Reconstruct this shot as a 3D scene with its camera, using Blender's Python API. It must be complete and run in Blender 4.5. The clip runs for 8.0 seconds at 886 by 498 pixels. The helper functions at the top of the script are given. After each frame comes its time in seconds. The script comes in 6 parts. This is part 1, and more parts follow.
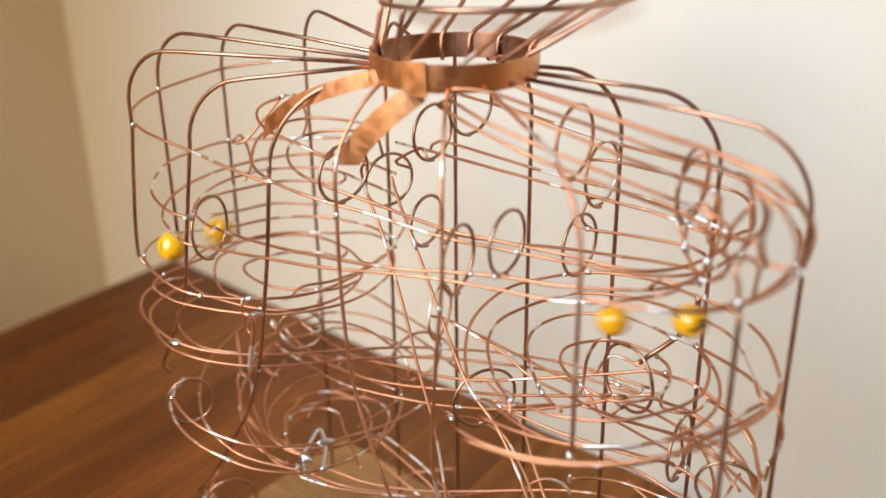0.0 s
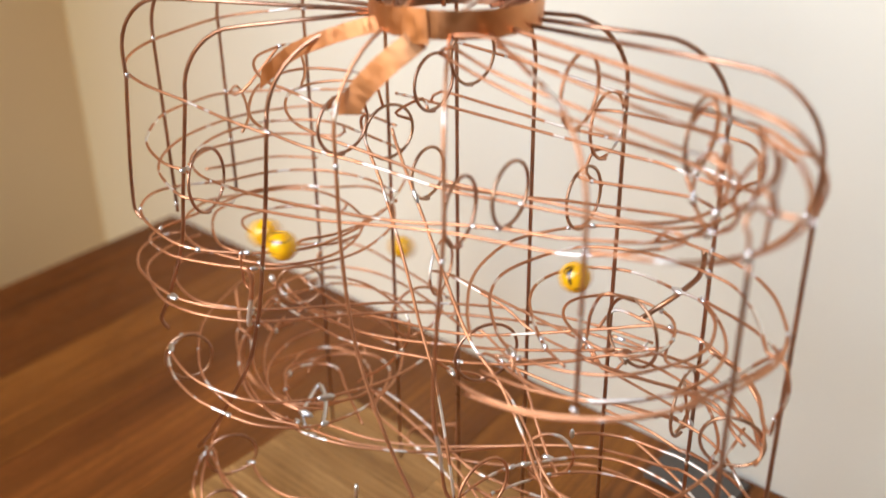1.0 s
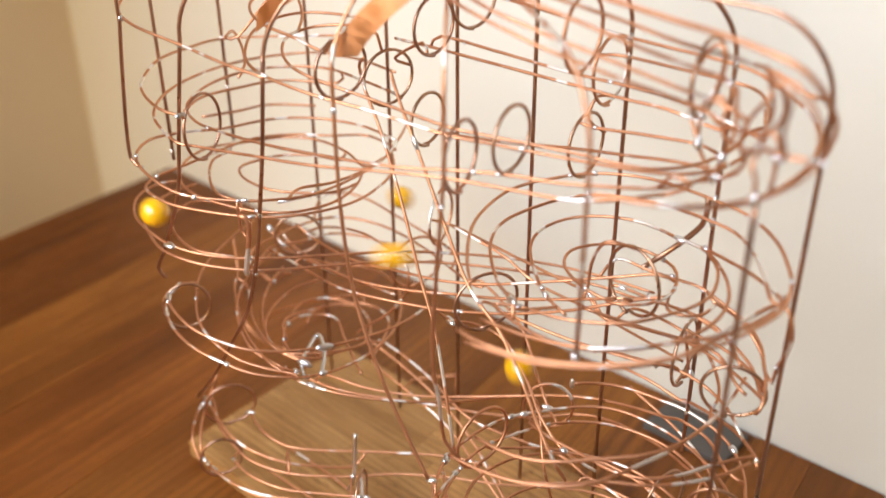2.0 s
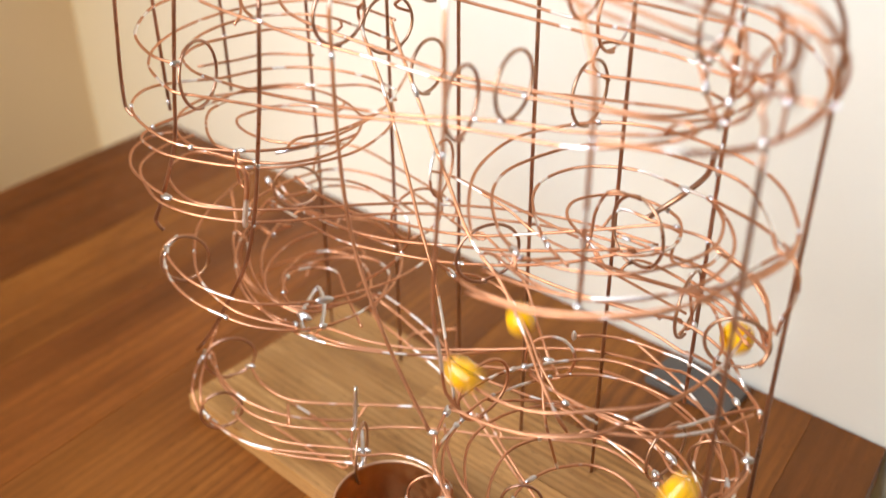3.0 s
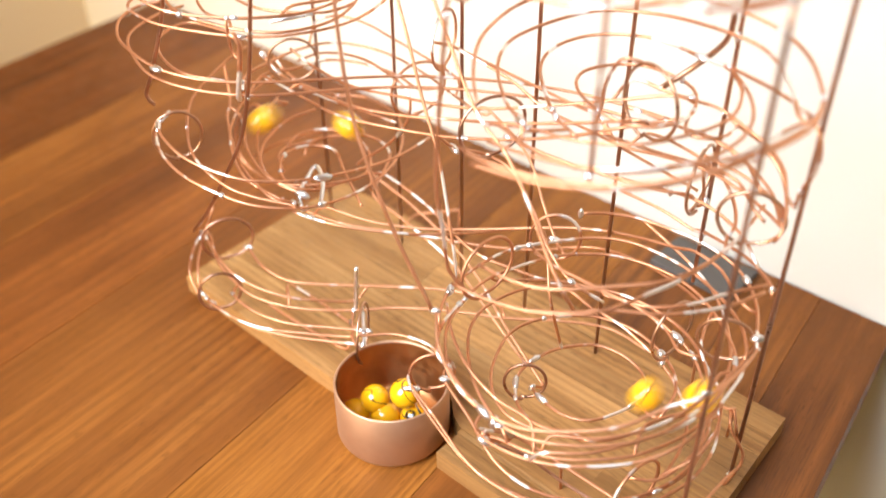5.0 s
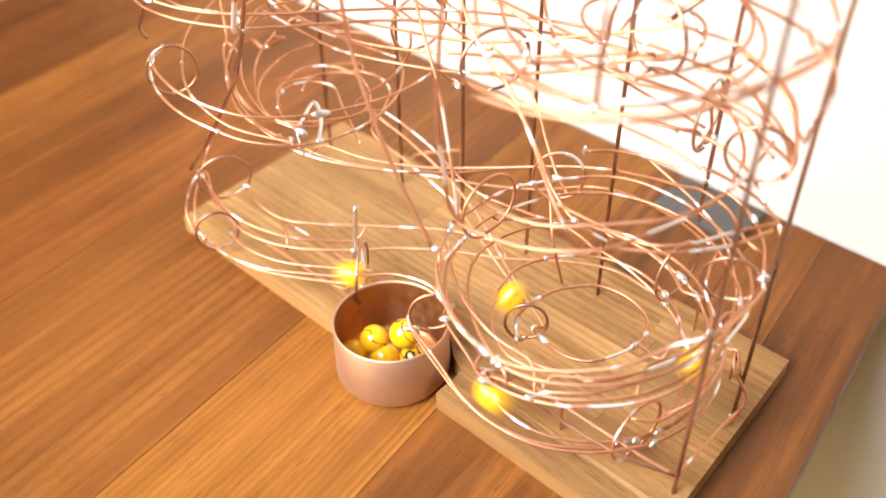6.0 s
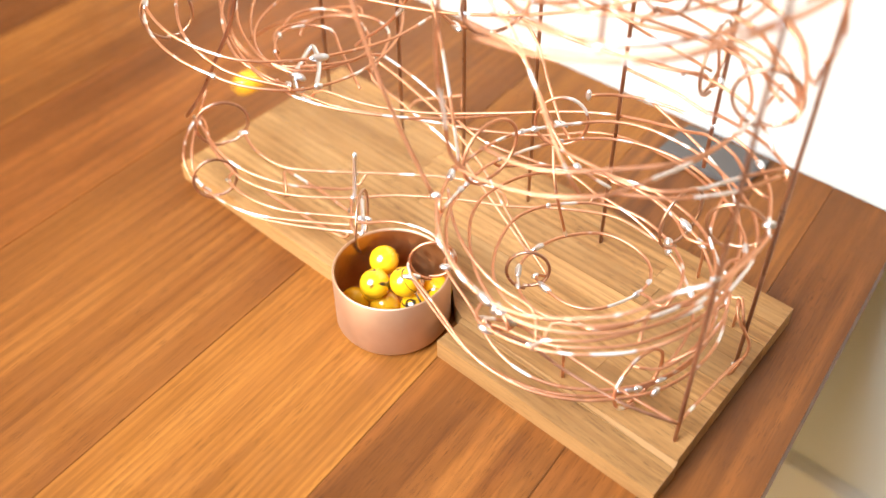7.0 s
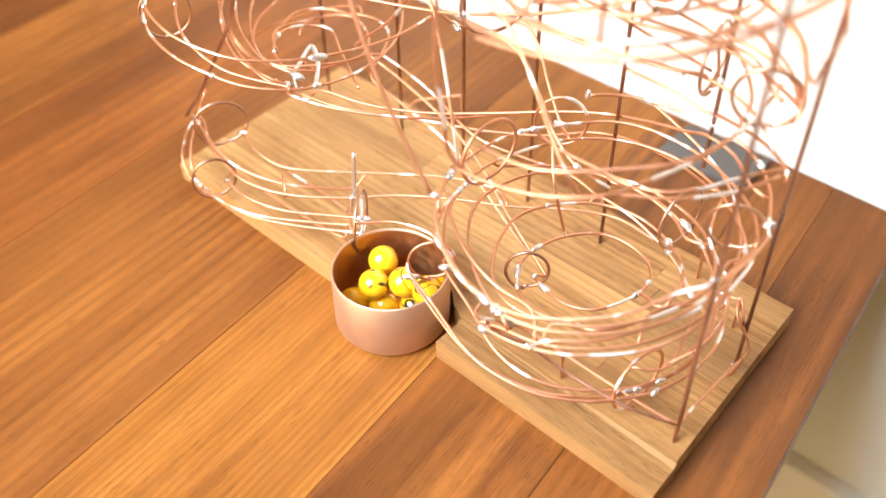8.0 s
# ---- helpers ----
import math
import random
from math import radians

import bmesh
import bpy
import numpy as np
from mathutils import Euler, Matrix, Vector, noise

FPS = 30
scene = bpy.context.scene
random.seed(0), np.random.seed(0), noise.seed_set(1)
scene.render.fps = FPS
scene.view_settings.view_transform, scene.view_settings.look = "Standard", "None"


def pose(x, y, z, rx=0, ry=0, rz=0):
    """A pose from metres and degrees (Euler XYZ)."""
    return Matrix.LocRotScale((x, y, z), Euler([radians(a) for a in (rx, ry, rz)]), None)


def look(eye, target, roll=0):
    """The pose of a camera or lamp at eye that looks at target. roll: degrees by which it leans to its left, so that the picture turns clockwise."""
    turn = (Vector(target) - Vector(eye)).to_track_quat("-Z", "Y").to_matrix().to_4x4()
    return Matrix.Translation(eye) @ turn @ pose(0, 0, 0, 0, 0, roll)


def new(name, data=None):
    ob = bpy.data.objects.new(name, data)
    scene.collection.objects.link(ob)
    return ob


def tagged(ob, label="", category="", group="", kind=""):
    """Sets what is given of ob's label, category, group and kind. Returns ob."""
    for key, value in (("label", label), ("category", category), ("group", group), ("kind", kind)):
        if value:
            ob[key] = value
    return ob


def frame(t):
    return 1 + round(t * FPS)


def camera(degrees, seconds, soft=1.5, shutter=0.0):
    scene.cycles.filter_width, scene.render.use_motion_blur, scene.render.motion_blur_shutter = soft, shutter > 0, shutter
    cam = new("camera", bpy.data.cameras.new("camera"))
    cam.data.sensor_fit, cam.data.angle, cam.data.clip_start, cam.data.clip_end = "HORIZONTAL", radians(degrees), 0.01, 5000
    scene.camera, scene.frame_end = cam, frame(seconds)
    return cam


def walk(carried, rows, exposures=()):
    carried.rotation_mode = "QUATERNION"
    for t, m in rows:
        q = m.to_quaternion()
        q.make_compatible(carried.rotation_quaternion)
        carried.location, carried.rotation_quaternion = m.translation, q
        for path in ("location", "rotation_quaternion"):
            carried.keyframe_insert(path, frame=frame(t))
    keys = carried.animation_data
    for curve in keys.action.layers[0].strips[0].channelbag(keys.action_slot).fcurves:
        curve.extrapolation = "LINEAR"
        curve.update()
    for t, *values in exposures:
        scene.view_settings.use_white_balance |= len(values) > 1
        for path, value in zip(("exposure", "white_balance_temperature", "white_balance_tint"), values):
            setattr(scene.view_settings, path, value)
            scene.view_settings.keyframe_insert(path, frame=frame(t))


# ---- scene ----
cam = camera(50.0, 8.0, shutter=0.75)
PATH = [
    (0, (0.4799, -0.263, 0.448), (-0.7696, 1.0918, -0.33), -0.7),
    (0.5, (0.4778, -0.2608, 0.445), (-0.7656, 1.0859, -0.356), -0.7),
    (1, (0.4744, -0.2585, 0.442), (-0.7508, 1.0697, -0.416), -0.7),
    (1.5, (0.473, -0.2571, 0.438), (-0.7379, 1.0557, -0.463), -0.6),
    (3, (0.469, -0.2527, 0.428), (-0.7023, 1.0124, -0.586), -0.6),
    (3.5, (0.467, -0.2504, 0.423), (-0.6882, 0.9941, -0.635), -0.6),
    (4, (0.4649, -0.2482, 0.418), (-0.6701, 0.9714, -0.687), -0.5),
    (4.5, (0.4628, -0.2474, 0.415), (-0.6491, 0.95, -0.739), -0.6),
    (6, (0.4588, -0.243, 0.401), (-0.5871, 0.8765, -0.884), -0.5),
    (6.5, (0.4575, -0.2401, 0.397), (-0.5677, 0.8509, -0.929), -0.6),
    (7, (0.4568, -0.2394, 0.395), (-0.5475, 0.826, -0.968), -0.7),
    (7.5, (0.4569, -0.238, 0.394), (-0.5462, 0.8245, -0.971), -0.7),
    (8, (0.4569, -0.238, 0.394), (-0.549, 0.826, -0.968), -0.7),
]
EXPO = [(0.0, 0.24, 6950, 12), (1.5, 0.43, 6950, 12), (3.0, 0.71, 6950, 12), (4.5, 1.18, 6950, 12), (6.0, 1.56, 6700, 11), (7.0, 1.71, 6500, 9), (8.0, 1.8, 6480, 9)]
walk(cam, [(t, look(eye, target, roll)) for t, eye, target, roll in PATH], EXPO)
cam.data.dof.use_dof = True
cam.data.dof.focus_distance = 0.505
cam.data.dof.aperture_fstop = 4.3

# ---- light ----
world = bpy.data.worlds.new("room_air")
scene.world = world
world.use_nodes = True
sky = world.node_tree.nodes.new("ShaderNodeTexSky")
sky.sky_type, sky.sun_disc = "NISHITA", False
sky.sun_elevation, sky.sun_rotation = radians(38), radians(200)
world.node_tree.links.new(sky.outputs[0], world.node_tree.nodes["Background"].inputs[0])
world.node_tree.nodes["Background"].inputs[1].default_value = 0.1


# Area lamp for an added source that is out of view.
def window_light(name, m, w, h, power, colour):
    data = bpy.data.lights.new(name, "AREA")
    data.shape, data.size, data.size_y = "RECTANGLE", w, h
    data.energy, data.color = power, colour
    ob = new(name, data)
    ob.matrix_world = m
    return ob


# Warm fill in the front wall's opening, standing in for an unseen source.
warm_fill = window_light("window_light", look((-0.25, -2.16, 0.75), (-0.56, 0.28, 0.02)), 0.9, 1.3, 6.2, (1.0, 0.65, 0.21))
warm_fill.data.spread = radians(104)
# Added cool fill near the camera, no fixture; brightens wall and table.
near_fill = window_light("pendant_light", look((0.12, -0.57, 0.68), (0.17, 0.25, 0.11)), 0.6, 0.6, 2.85, (0.83, 0.985, 1.25))
near_fill.data.spread = radians(90)

# ---- materials ----


def material(name, base=(0.8, 0.8, 0.8), rough=0.5, metal=0.0, **more):
    m = bpy.data.materials.new(name)
    m.use_nodes = True
    b = m.node_tree.nodes["Principled BSDF"]
    b.inputs["Base Color"].default_value = (*base, 1)
    b.inputs["Roughness"].default_value = rough
    b.inputs["Metallic"].default_value = metal
    for key, value in more.items():
        b.inputs[key.replace("_", " ")].default_value = value
    return m


class Nodes:
    """Short hand for a material's node tree."""

    def __init__(self, m):
        self.t = m.node_tree
        self.b = self.t.nodes["Principled BSDF"]

    def add(self, kind, **values):
        n = self.t.nodes.new("ShaderNode" + kind)
        for key, value in values.items():
            n.inputs[key.replace("_", " ")].default_value = value
        return n

    def link(self, a, b):
        self.t.links.new(a, b)

    def coords(self, scale=(1, 1, 1), random_shift=0.0):
        c = self.add("TexCoord")
        mp = self.add("Mapping", Scale=scale)
        out = c.outputs["Object"]
        if random_shift:
            info = self.add("ObjectInfo")
            mul = self.add("Math")
            mul.operation = "MULTIPLY"
            mul.inputs[1].default_value = random_shift
            self.link(info.outputs["Random"], mul.inputs[0])
            comb = self.add("CombineXYZ")
            for k in range(3):
                self.link(mul.outputs[0], comb.inputs[k])
            plus = self.add("VectorMath")
            self.link(out, plus.inputs[0])
            self.link(comb.outputs[0], plus.inputs[1])
            out = plus.outputs[0]
        self.link(out, mp.inputs["Vector"])
        return mp.outputs[0]

    def noise(self, vec, scale, detail=4.0, rough=0.55, distortion=0.0):
        n = self.add("TexNoise", Scale=scale, Detail=detail, Roughness=rough, Distortion=distortion)
        self.link(vec, n.inputs["Vector"])
        return n.outputs["Fac"]

    def ramp(self, fac, stops):
        r = self.add("ValToRGB")
        e = r.color_ramp.elements
        while len(e) < len(stops):
            e.new(0.5)
        for el, (p, c) in zip(e, stops):
            el.position, el.color = p, (*c, 1)
        self.link(fac, r.inputs[0])
        return r.outputs[0]

    def mix(self, fac, a, b, mode="MIX"):
        n = self.add("MixRGB")
        n.blend_type = mode
        for sock, v in zip(n.inputs, (fac, a, b)):
            if isinstance(v, (int, float)):
                sock.default_value = v
            elif isinstance(v, tuple):
                sock.default_value = (*v, 1)
            else:
                self.link(v, sock)
        return n.outputs[0]

    def span(self, fac, lo, hi, out_lo=0.0, out_hi=1.0):
        n = self.add("MapRange")
        for k, v in enumerate((lo, hi, out_lo, out_hi)):
            n.inputs[k + 1].default_value = v
        self.link(fac, n.inputs[0])
        return n.outputs[0]

    def bump(self, height, strength, distance):
        n = self.add("Bump", Strength=strength, Distance=distance)
        self.link(height, n.inputs["Height"])
        self.link(n.outputs[0], self.b.inputs["Normal"])

    def colour(self, out):
        self.link(out, self.b.inputs["Base Color"])

    def rough(self, out):
        self.link(out, self.b.inputs["Roughness"])


def wood(name, dark, mid, light, along, pitch, rough, shift=3.0, tones=(0.9, 1.1), waves=14.0, ringed=0.55, figured=0.45, porous=0.6, gloss=0.2):
    """Planed timber: wavering growth lines along one axis, broad streaks, fine pores; each piece from another log."""
    m = material(name)
    n = Nodes(m)

    def stretched(k):
        return n.coords(tuple(k if q == along else 1.0 for q in range(3)), shift)

    rings = n.add("TexWave", Scale=6.2832 / 20 / pitch, Distortion=waves, Detail=3.0, Detail_Scale=pitch * 9.0, Detail_Roughness=0.72)
    rings.wave_type, rings.wave_profile = "BANDS", "SIN"
    rings.bands_direction = "Y" if along == 0 else "X"
    n.link(stretched(0.13), rings.inputs["Vector"])
    streak = n.noise(stretched(0.05), 0.28 / pitch, 5, 0.62, 0.35)
    fine = n.noise(stretched(0.03), 900, 3, 0.6)
    pores = n.noise(stretched(0.07), 1500, 2, 0.5)
    clump = n.noise(stretched(0.1), 130, 2, 0.5)
    figure = n.noise(stretched(0.2), 30, 3, 0.5, 1.4)
    broad = n.noise(n.coords((1, 1, 1), shift), 5.0, 2)
    col = n.ramp(streak, [(0.3, dark), (0.5, mid), (0.7, light)])
    info = n.add("ObjectInfo")
    tone = n.span(info.outputs["Random"], 0, 1, *tones)
    comb = n.add("CombineXYZ")
    for k in range(3):
        n.link(tone, comb.inputs[k])
    col = n.mix(1.0, col, comb.outputs[0], "MULTIPLY")
    strength = n.add("Math")
    strength.operation = "MULTIPLY"
    n.link(n.span(rings.outputs["Fac"], 0.3, 1.0, 0.0, ringed), strength.inputs[0])
    n.link(n.span(n.noise(stretched(0.08), 0.32 / pitch, 4, 0.65), 0.36, 0.64, 0.3, 1.0), strength.inputs[1])
    line = strength.outputs[0]
    col = n.mix(line, col, tuple(c * 0.82 for c in dark))
    col = n.mix(n.span(figure, 0.44, 0.66, 0.0, figured), col, dark)
    col = n.mix(n.span(fine, 0.48, 0.74, 0.0, 0.5), col, tuple(c * 0.6 for c in dark))
    speck = n.add("Math")
    speck.operation = "MULTIPLY"
    n.link(n.span(pores, 0.56, 0.68, 0.0, porous), speck.inputs[0])
    n.link(n.span(clump, 0.38, 0.6, 0.25, 1.0), speck.inputs[1])
    col = n.mix(speck.outputs[0], col, tuple(c * 0.35 for c in dark))
    col = n.mix(n.span(broad, 0.35, 0.7, 0.0, 0.3), col, light)
    n.colour(col)
    n.rough(n.span(n.noise(n.coords((1, 1, 1), shift), 60, 3), 0.3, 0.7, rough - 0.07, rough + 0.09))
    n.bump(n.mix(0.5, fine, pores), 0.16, 0.0005)
    n.b.inputs["Specular IOR Level"].default_value = gloss
    return m


WALNUT = wood("oiled_walnut", (0.12, 0.0355, 0.0072), (0.215, 0.0695, 0.0138), (0.325, 0.118, 0.023), 1, 0.0085, 0.42, ringed=0.68, figured=0.45)
RED = wood("red_walnut", (0.082, 0.0225, 0.0053), (0.185, 0.054, 0.0112), (0.28, 0.092, 0.0178), 1, 0.011, 0.42, figured=0.55)
PALE = wood("pale_walnut", (0.165, 0.052, 0.0088), (0.28, 0.098, 0.0168), (0.38, 0.145, 0.0255), 1, 0.0042, 0.42, tones=(0.97, 1.03), waves=6.0, ringed=0.7, figured=0.2)
DARK = wood("dark_walnut", (0.055, 0.0155, 0.0042), (0.2, 0.063, 0.0125), (0.34, 0.122, 0.024), 1, 0.0125, 0.4, tones=(0.97, 1.03), waves=20.0, ringed=0.7, figured=0.6)
OAK = wood("oiled_oak", (0.2, 0.088, 0.025), (0.385, 0.193, 0.063), (0.5, 0.277, 0.102), 0, 0.0055, 0.44, tones=(0.66, 1.22), waves=9.0, ringed=0.6, figured=0.35, porous=0.8)


def copper(name, base, rough, shade, tin=0.0, wear=0.09):
    m = material(name, base, rough, 1.0)
    n = Nodes(m)
    v = n.coords((1, 1, 1), 1.0)
    col = n.mix(n.span(n.noise(v, 55, 3), 0.35, 0.7, 0.0, 0.75), base, shade)
    if tin:  # solder that has run along the wire
        col = n.mix(n.span(n.noise(v, 34, 2), tin, tin + 0.03), col, (0.86, 0.83, 0.79))
    n.colour(col)
    n.rough(n.span(n.noise(v, 160, 2), 0.3, 0.7, rough - wear, rough + wear))
    return m


WIRE = copper("copper_wire", (0.65, 0.325, 0.178), 0.47, (0.48, 0.222, 0.118), tin=0.605)
UPRIGHT = copper("darkened_copper_wire", (0.52, 0.29, 0.19), 0.36, (0.27, 0.145, 0.095))
STRIP = copper("bright_copper_strip", (0.75, 0.355, 0.165), 0.38, (0.72, 0.335, 0.152))
BURNT = copper("heat_darkened_copper", (0.4, 0.235, 0.15), 0.35, (0.55, 0.33, 0.21))
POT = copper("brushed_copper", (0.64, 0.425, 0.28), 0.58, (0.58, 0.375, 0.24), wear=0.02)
INSIDE = copper("brown_copper", (0.5, 0.25, 0.1), 0.45, (0.34, 0.16, 0.065))
SOLDER = copper("solder", (0.76, 0.77, 0.78), 0.34, (0.54, 0.54, 0.54))


def paint(name, base, shade):
    m = material(name, base, 0.9)
    n = Nodes(m)
    v = n.coords()
    n.colour(n.mix(n.span(n.noise(v, 2.2, 3), 0.3, 0.7, 0.0, 0.6), base, shade))
    n.bump(n.noise(v, 380, 3), 0.08, 0.0008)
    return m


WALL = paint("matt_wall_paint", (0.735, 0.712, 0.61), (0.7, 0.68, 0.578))
CREAM = paint("cream_wall_paint", (0.84, 0.685, 0.455), (0.8, 0.645, 0.42))
CEIL = paint("ceiling_paint", (0.82, 0.81, 0.79), (0.78, 0.77, 0.75))
FLOOR = paint("floor_covering", (0.66, 0.55, 0.37), (0.6, 0.5, 0.33))
SKIRT = paint("skirting_paint", (0.84, 0.8, 0.71), (0.8, 0.76, 0.67))
SLATE = paint("dark_grey_plastic", (0.1, 0.088, 0.076), (0.12, 0.106, 0.092))

# ---- helpers for shapes ----
CUBE = [(x, y, z) for x in (0, 1) for y in (0, 1) for z in (0, 1)]


def box(bm, lo, hi, bevel=0.0):
    vs = [bm.verts.new([hi[k] if c[k] else lo[k] for k in range(3)]) for c in CUBE]
    fs = [bm.faces.new([vs[i] for i in f]) for f in ((0, 1, 3, 2), (4, 6, 7, 5), (0, 4, 5, 1), (2, 3, 7, 6), (0, 2, 6, 4), (1, 5, 7, 3))]
    if bevel:
        es = {e for f in fs for e in f.edges}
        bmesh.ops.bevel(bm, geom=list(es), offset=bevel, segments=2, affect="EDGES", profile=0.6)
    return bm


def mesh(name, bm, mat, smooth=False):
    me = bpy.data.meshes.new(name)
    bmesh.ops.recalc_face_normals(bm, faces=bm.faces)
    bm.to_mesh(me)
    bm.free()
    me.materials.append(mat)
    if smooth:
        me.polygons.foreach_set("use_smooth", [True] * len(me.polygons))
    return me


def part(name, bm, mat, parent=None, label="", smooth=False):
    ob = new(name, mesh(name, bm, mat, smooth))
    ob.parent = parent
    return tagged(ob, label)


def block(name, lo, hi, mat, parent=None, bevel=0.0):
    return part(name, box(bmesh.new(), lo, hi, bevel), mat, parent)


def spline(points, steps):
    """A smooth line through the points (centripetal in spirit, uniform in form)."""
    p = [Vector(q) for q in points]
    if len(p) == 2:
        return p
    p = [p[0] * 2 - p[1]] + p + [p[-1] * 2 - p[-2]]
    out = []
    for i in range(1, len(p) - 2):
        a, b, c, d = p[i - 1:i + 3]
        k = max(2, min(steps, int((c - b).length / 0.004)))
        for s in range(k):
            t = s / k
            out.append(0.5 * (2 * b + (c - a) * t + (2 * a - 5 * b + 4 * c - d) * t * t + (3 * b - a - 3 * c + d) * t ** 3))
    return out + [p[-2]]


def tube(bm, line, r, sides=8, closed=False):
    """Sweep a round wire along a line of points."""
    n = len(line)
    up = Vector((0.13, 0.31, 0.94)).normalized()
    rings = []
    side = None
    for i, q in enumerate(line):
        a = line[i - 1] if (i or closed) else q
        b = line[(i + 1) % n] if (i < n - 1 or closed) else q
        d = (b - a).normalized()
        side = (side if side else up.orthogonal())
        side = (side - d * side.dot(d))
        side = side.normalized() if side.length > 1e-6 else d.orthogonal().normalized()
        other = d.cross(side)
        rings.append([bm.verts.new(q + r * (math.cos(6.28319 * k / sides) * side + math.sin(6.28319 * k / sides) * other)) for k in range(sides)])
    for i in range(n if closed else n - 1):
        a, b = rings[i], rings[(i + 1) % n]
        for k in range(sides):
            bm.faces.new((a[k], a[(k + 1) % sides], b[(k + 1) % sides], b[k]))
    if not closed:
        bm.faces.new(rings[0][::-1])
        bm.faces.new(rings[-1])
    return bm


# ---- room ----
def structure(ob):
    return tagged(ob, kind="structure")


structure(block("wall_back", (-0.762, 0.2865, -0.40), (2.2, 0.42, 1.75), WALL))
structure(block("wall_left", (-0.762, -2.2, -0.40), (-0.642, 0.2865, 1.75), CREAM))
structure(block("wall_right", (2.2, -2.32, -0.40), (2.32, 0.42, 1.75), WALL))
bm = box(bmesh.new(), (-0.762, -2.32, -0.40), (-0.735, -2.2, 1.75))
for lo, hi in (((0.6, -2.32, -0.40), (2.2, -2.2, 1.75)), ((-0.735, -2.32, -0.40), (0.6, -2.2, 0.05)), ((-0.735, -2.32, 1.45), (0.6, -2.2, 1.75))):
    box(bm, lo, hi)
wall = new("wall_front", mesh("wall_front", bm, WALL))
structure(wall)
structure(block("ceiling", (-0.762, -2.32, 1.75), (2.32, 0.42, 1.85), CEIL))
structure(block("floor", (-0.762, -2.32, -0.50), (2.32, 0.42, -0.40), FLOOR))
structure(block("baseboard", (-0.64, 0.271, -0.40), (2.2, 0.2862, -0.257), SKIRT, bevel=0.002))

# ---- table ----
table = tagged(new("table"), "oiled walnut table with a plank top against the wall", "table")
SKEW = 7.5
Y0, Y1 = -0.5, 0.2845
for k, (a, b) in enumerate([(-0.424, -0.38), (-0.38, -0.27), (-0.27, -0.16), (-0.16, -0.05), (-0.05, 0.114), (0.114, 0.2225), (0.2225, 0.31), (0.31, 0.352), (0.352, 0.401)]):
    c, s = math.cos(radians(SKEW)), math.sin(radians(SKEW))
    a, b = (a + 0.0001) * c, (b - 0.0001) * c
    # along the plank; its far end is cut to lie along the wall
    ends = [(q, (e - q * s) / c) for q, e in ((a, Y0), (b, Y0), (b, Y1), (a, Y1))]
    bm = bmesh.new()
    low = [bm.verts.new((x, y, -0.028)) for x, y in ends]
    top = [bm.verts.new((x, y, 0)) for x, y in ends]
    bm.faces.new(low[::-1]), bm.faces.new(top)
    for q in range(4):
        bm.faces.new((low[q], low[(q + 1) % 4], top[(q + 1) % 4], top[q]))
    bmesh.ops.bevel(bm, geom=bm.edges[:], offset=0.0003, segments=2, affect="EDGES")
    plank = part("plank", bm, (RED, RED, WALNUT, RED, WALNUT, PALE, DARK, WALNUT, DARK)[k], table)
    plank.rotation_euler = (0, 0, radians(SKEW))
for x in (-0.40, 0.28):
    for y in (-0.46, 0.19):
        dx = -math.tan(radians(SKEW)) * y
        block("leg", (x + dx, y, -0.40), (x + dx + 0.06, y + 0.06, -0.0284), WALNUT, table, 0.003)

# ---- marble run ----
run = tagged(new("marble_run"), "copper wire marble run soldered on an oak board", "marble run")
board = tagged(new("base_board"), "oiled oak board of glued staves with a notch")
board.parent = run


CX, CY, CR, CH = 0.1835, 0.0096, 0.0322, 0.039
NOTCH = CR + 0.0022
BT = 0.0125
EDGE = 0.1545


def prism(outline, z0, z1, bevel=0.0):
    bm = bmesh.new()
    low = [bm.verts.new((x, y, z0)) for x, y in outline]
    high = [bm.verts.new((x, y, z1)) for x, y in outline]
    bm.faces.new(low[::-1])
    bm.faces.new(high)
    for k in range(len(outline)):
        j = (k + 1) % len(outline)
        bm.faces.new((low[k], low[j], high[j], high[k]))
    if bevel:
        bmesh.ops.bevel(bm, geom=[e for e in bm.edges if e.verts[0].co.z == e.verts[1].co.z == z1], offset=bevel, segments=2, affect="EDGES")
    return bm


def notch_y(x):
    d = NOTCH ** 2 - (x - CX) ** 2
    return CY + math.sqrt(d) if d > 0 else None


def worn(x, y):
    """How far the front of the board is planed down towards its right end."""
    a = min(max((x - 0.255) / 0.1, 0), 1)
    b = min(max((0.0275 - y) / 0.005, 0), 1)
    return 0.0022 * a * a * (3 - 2 * a) * b


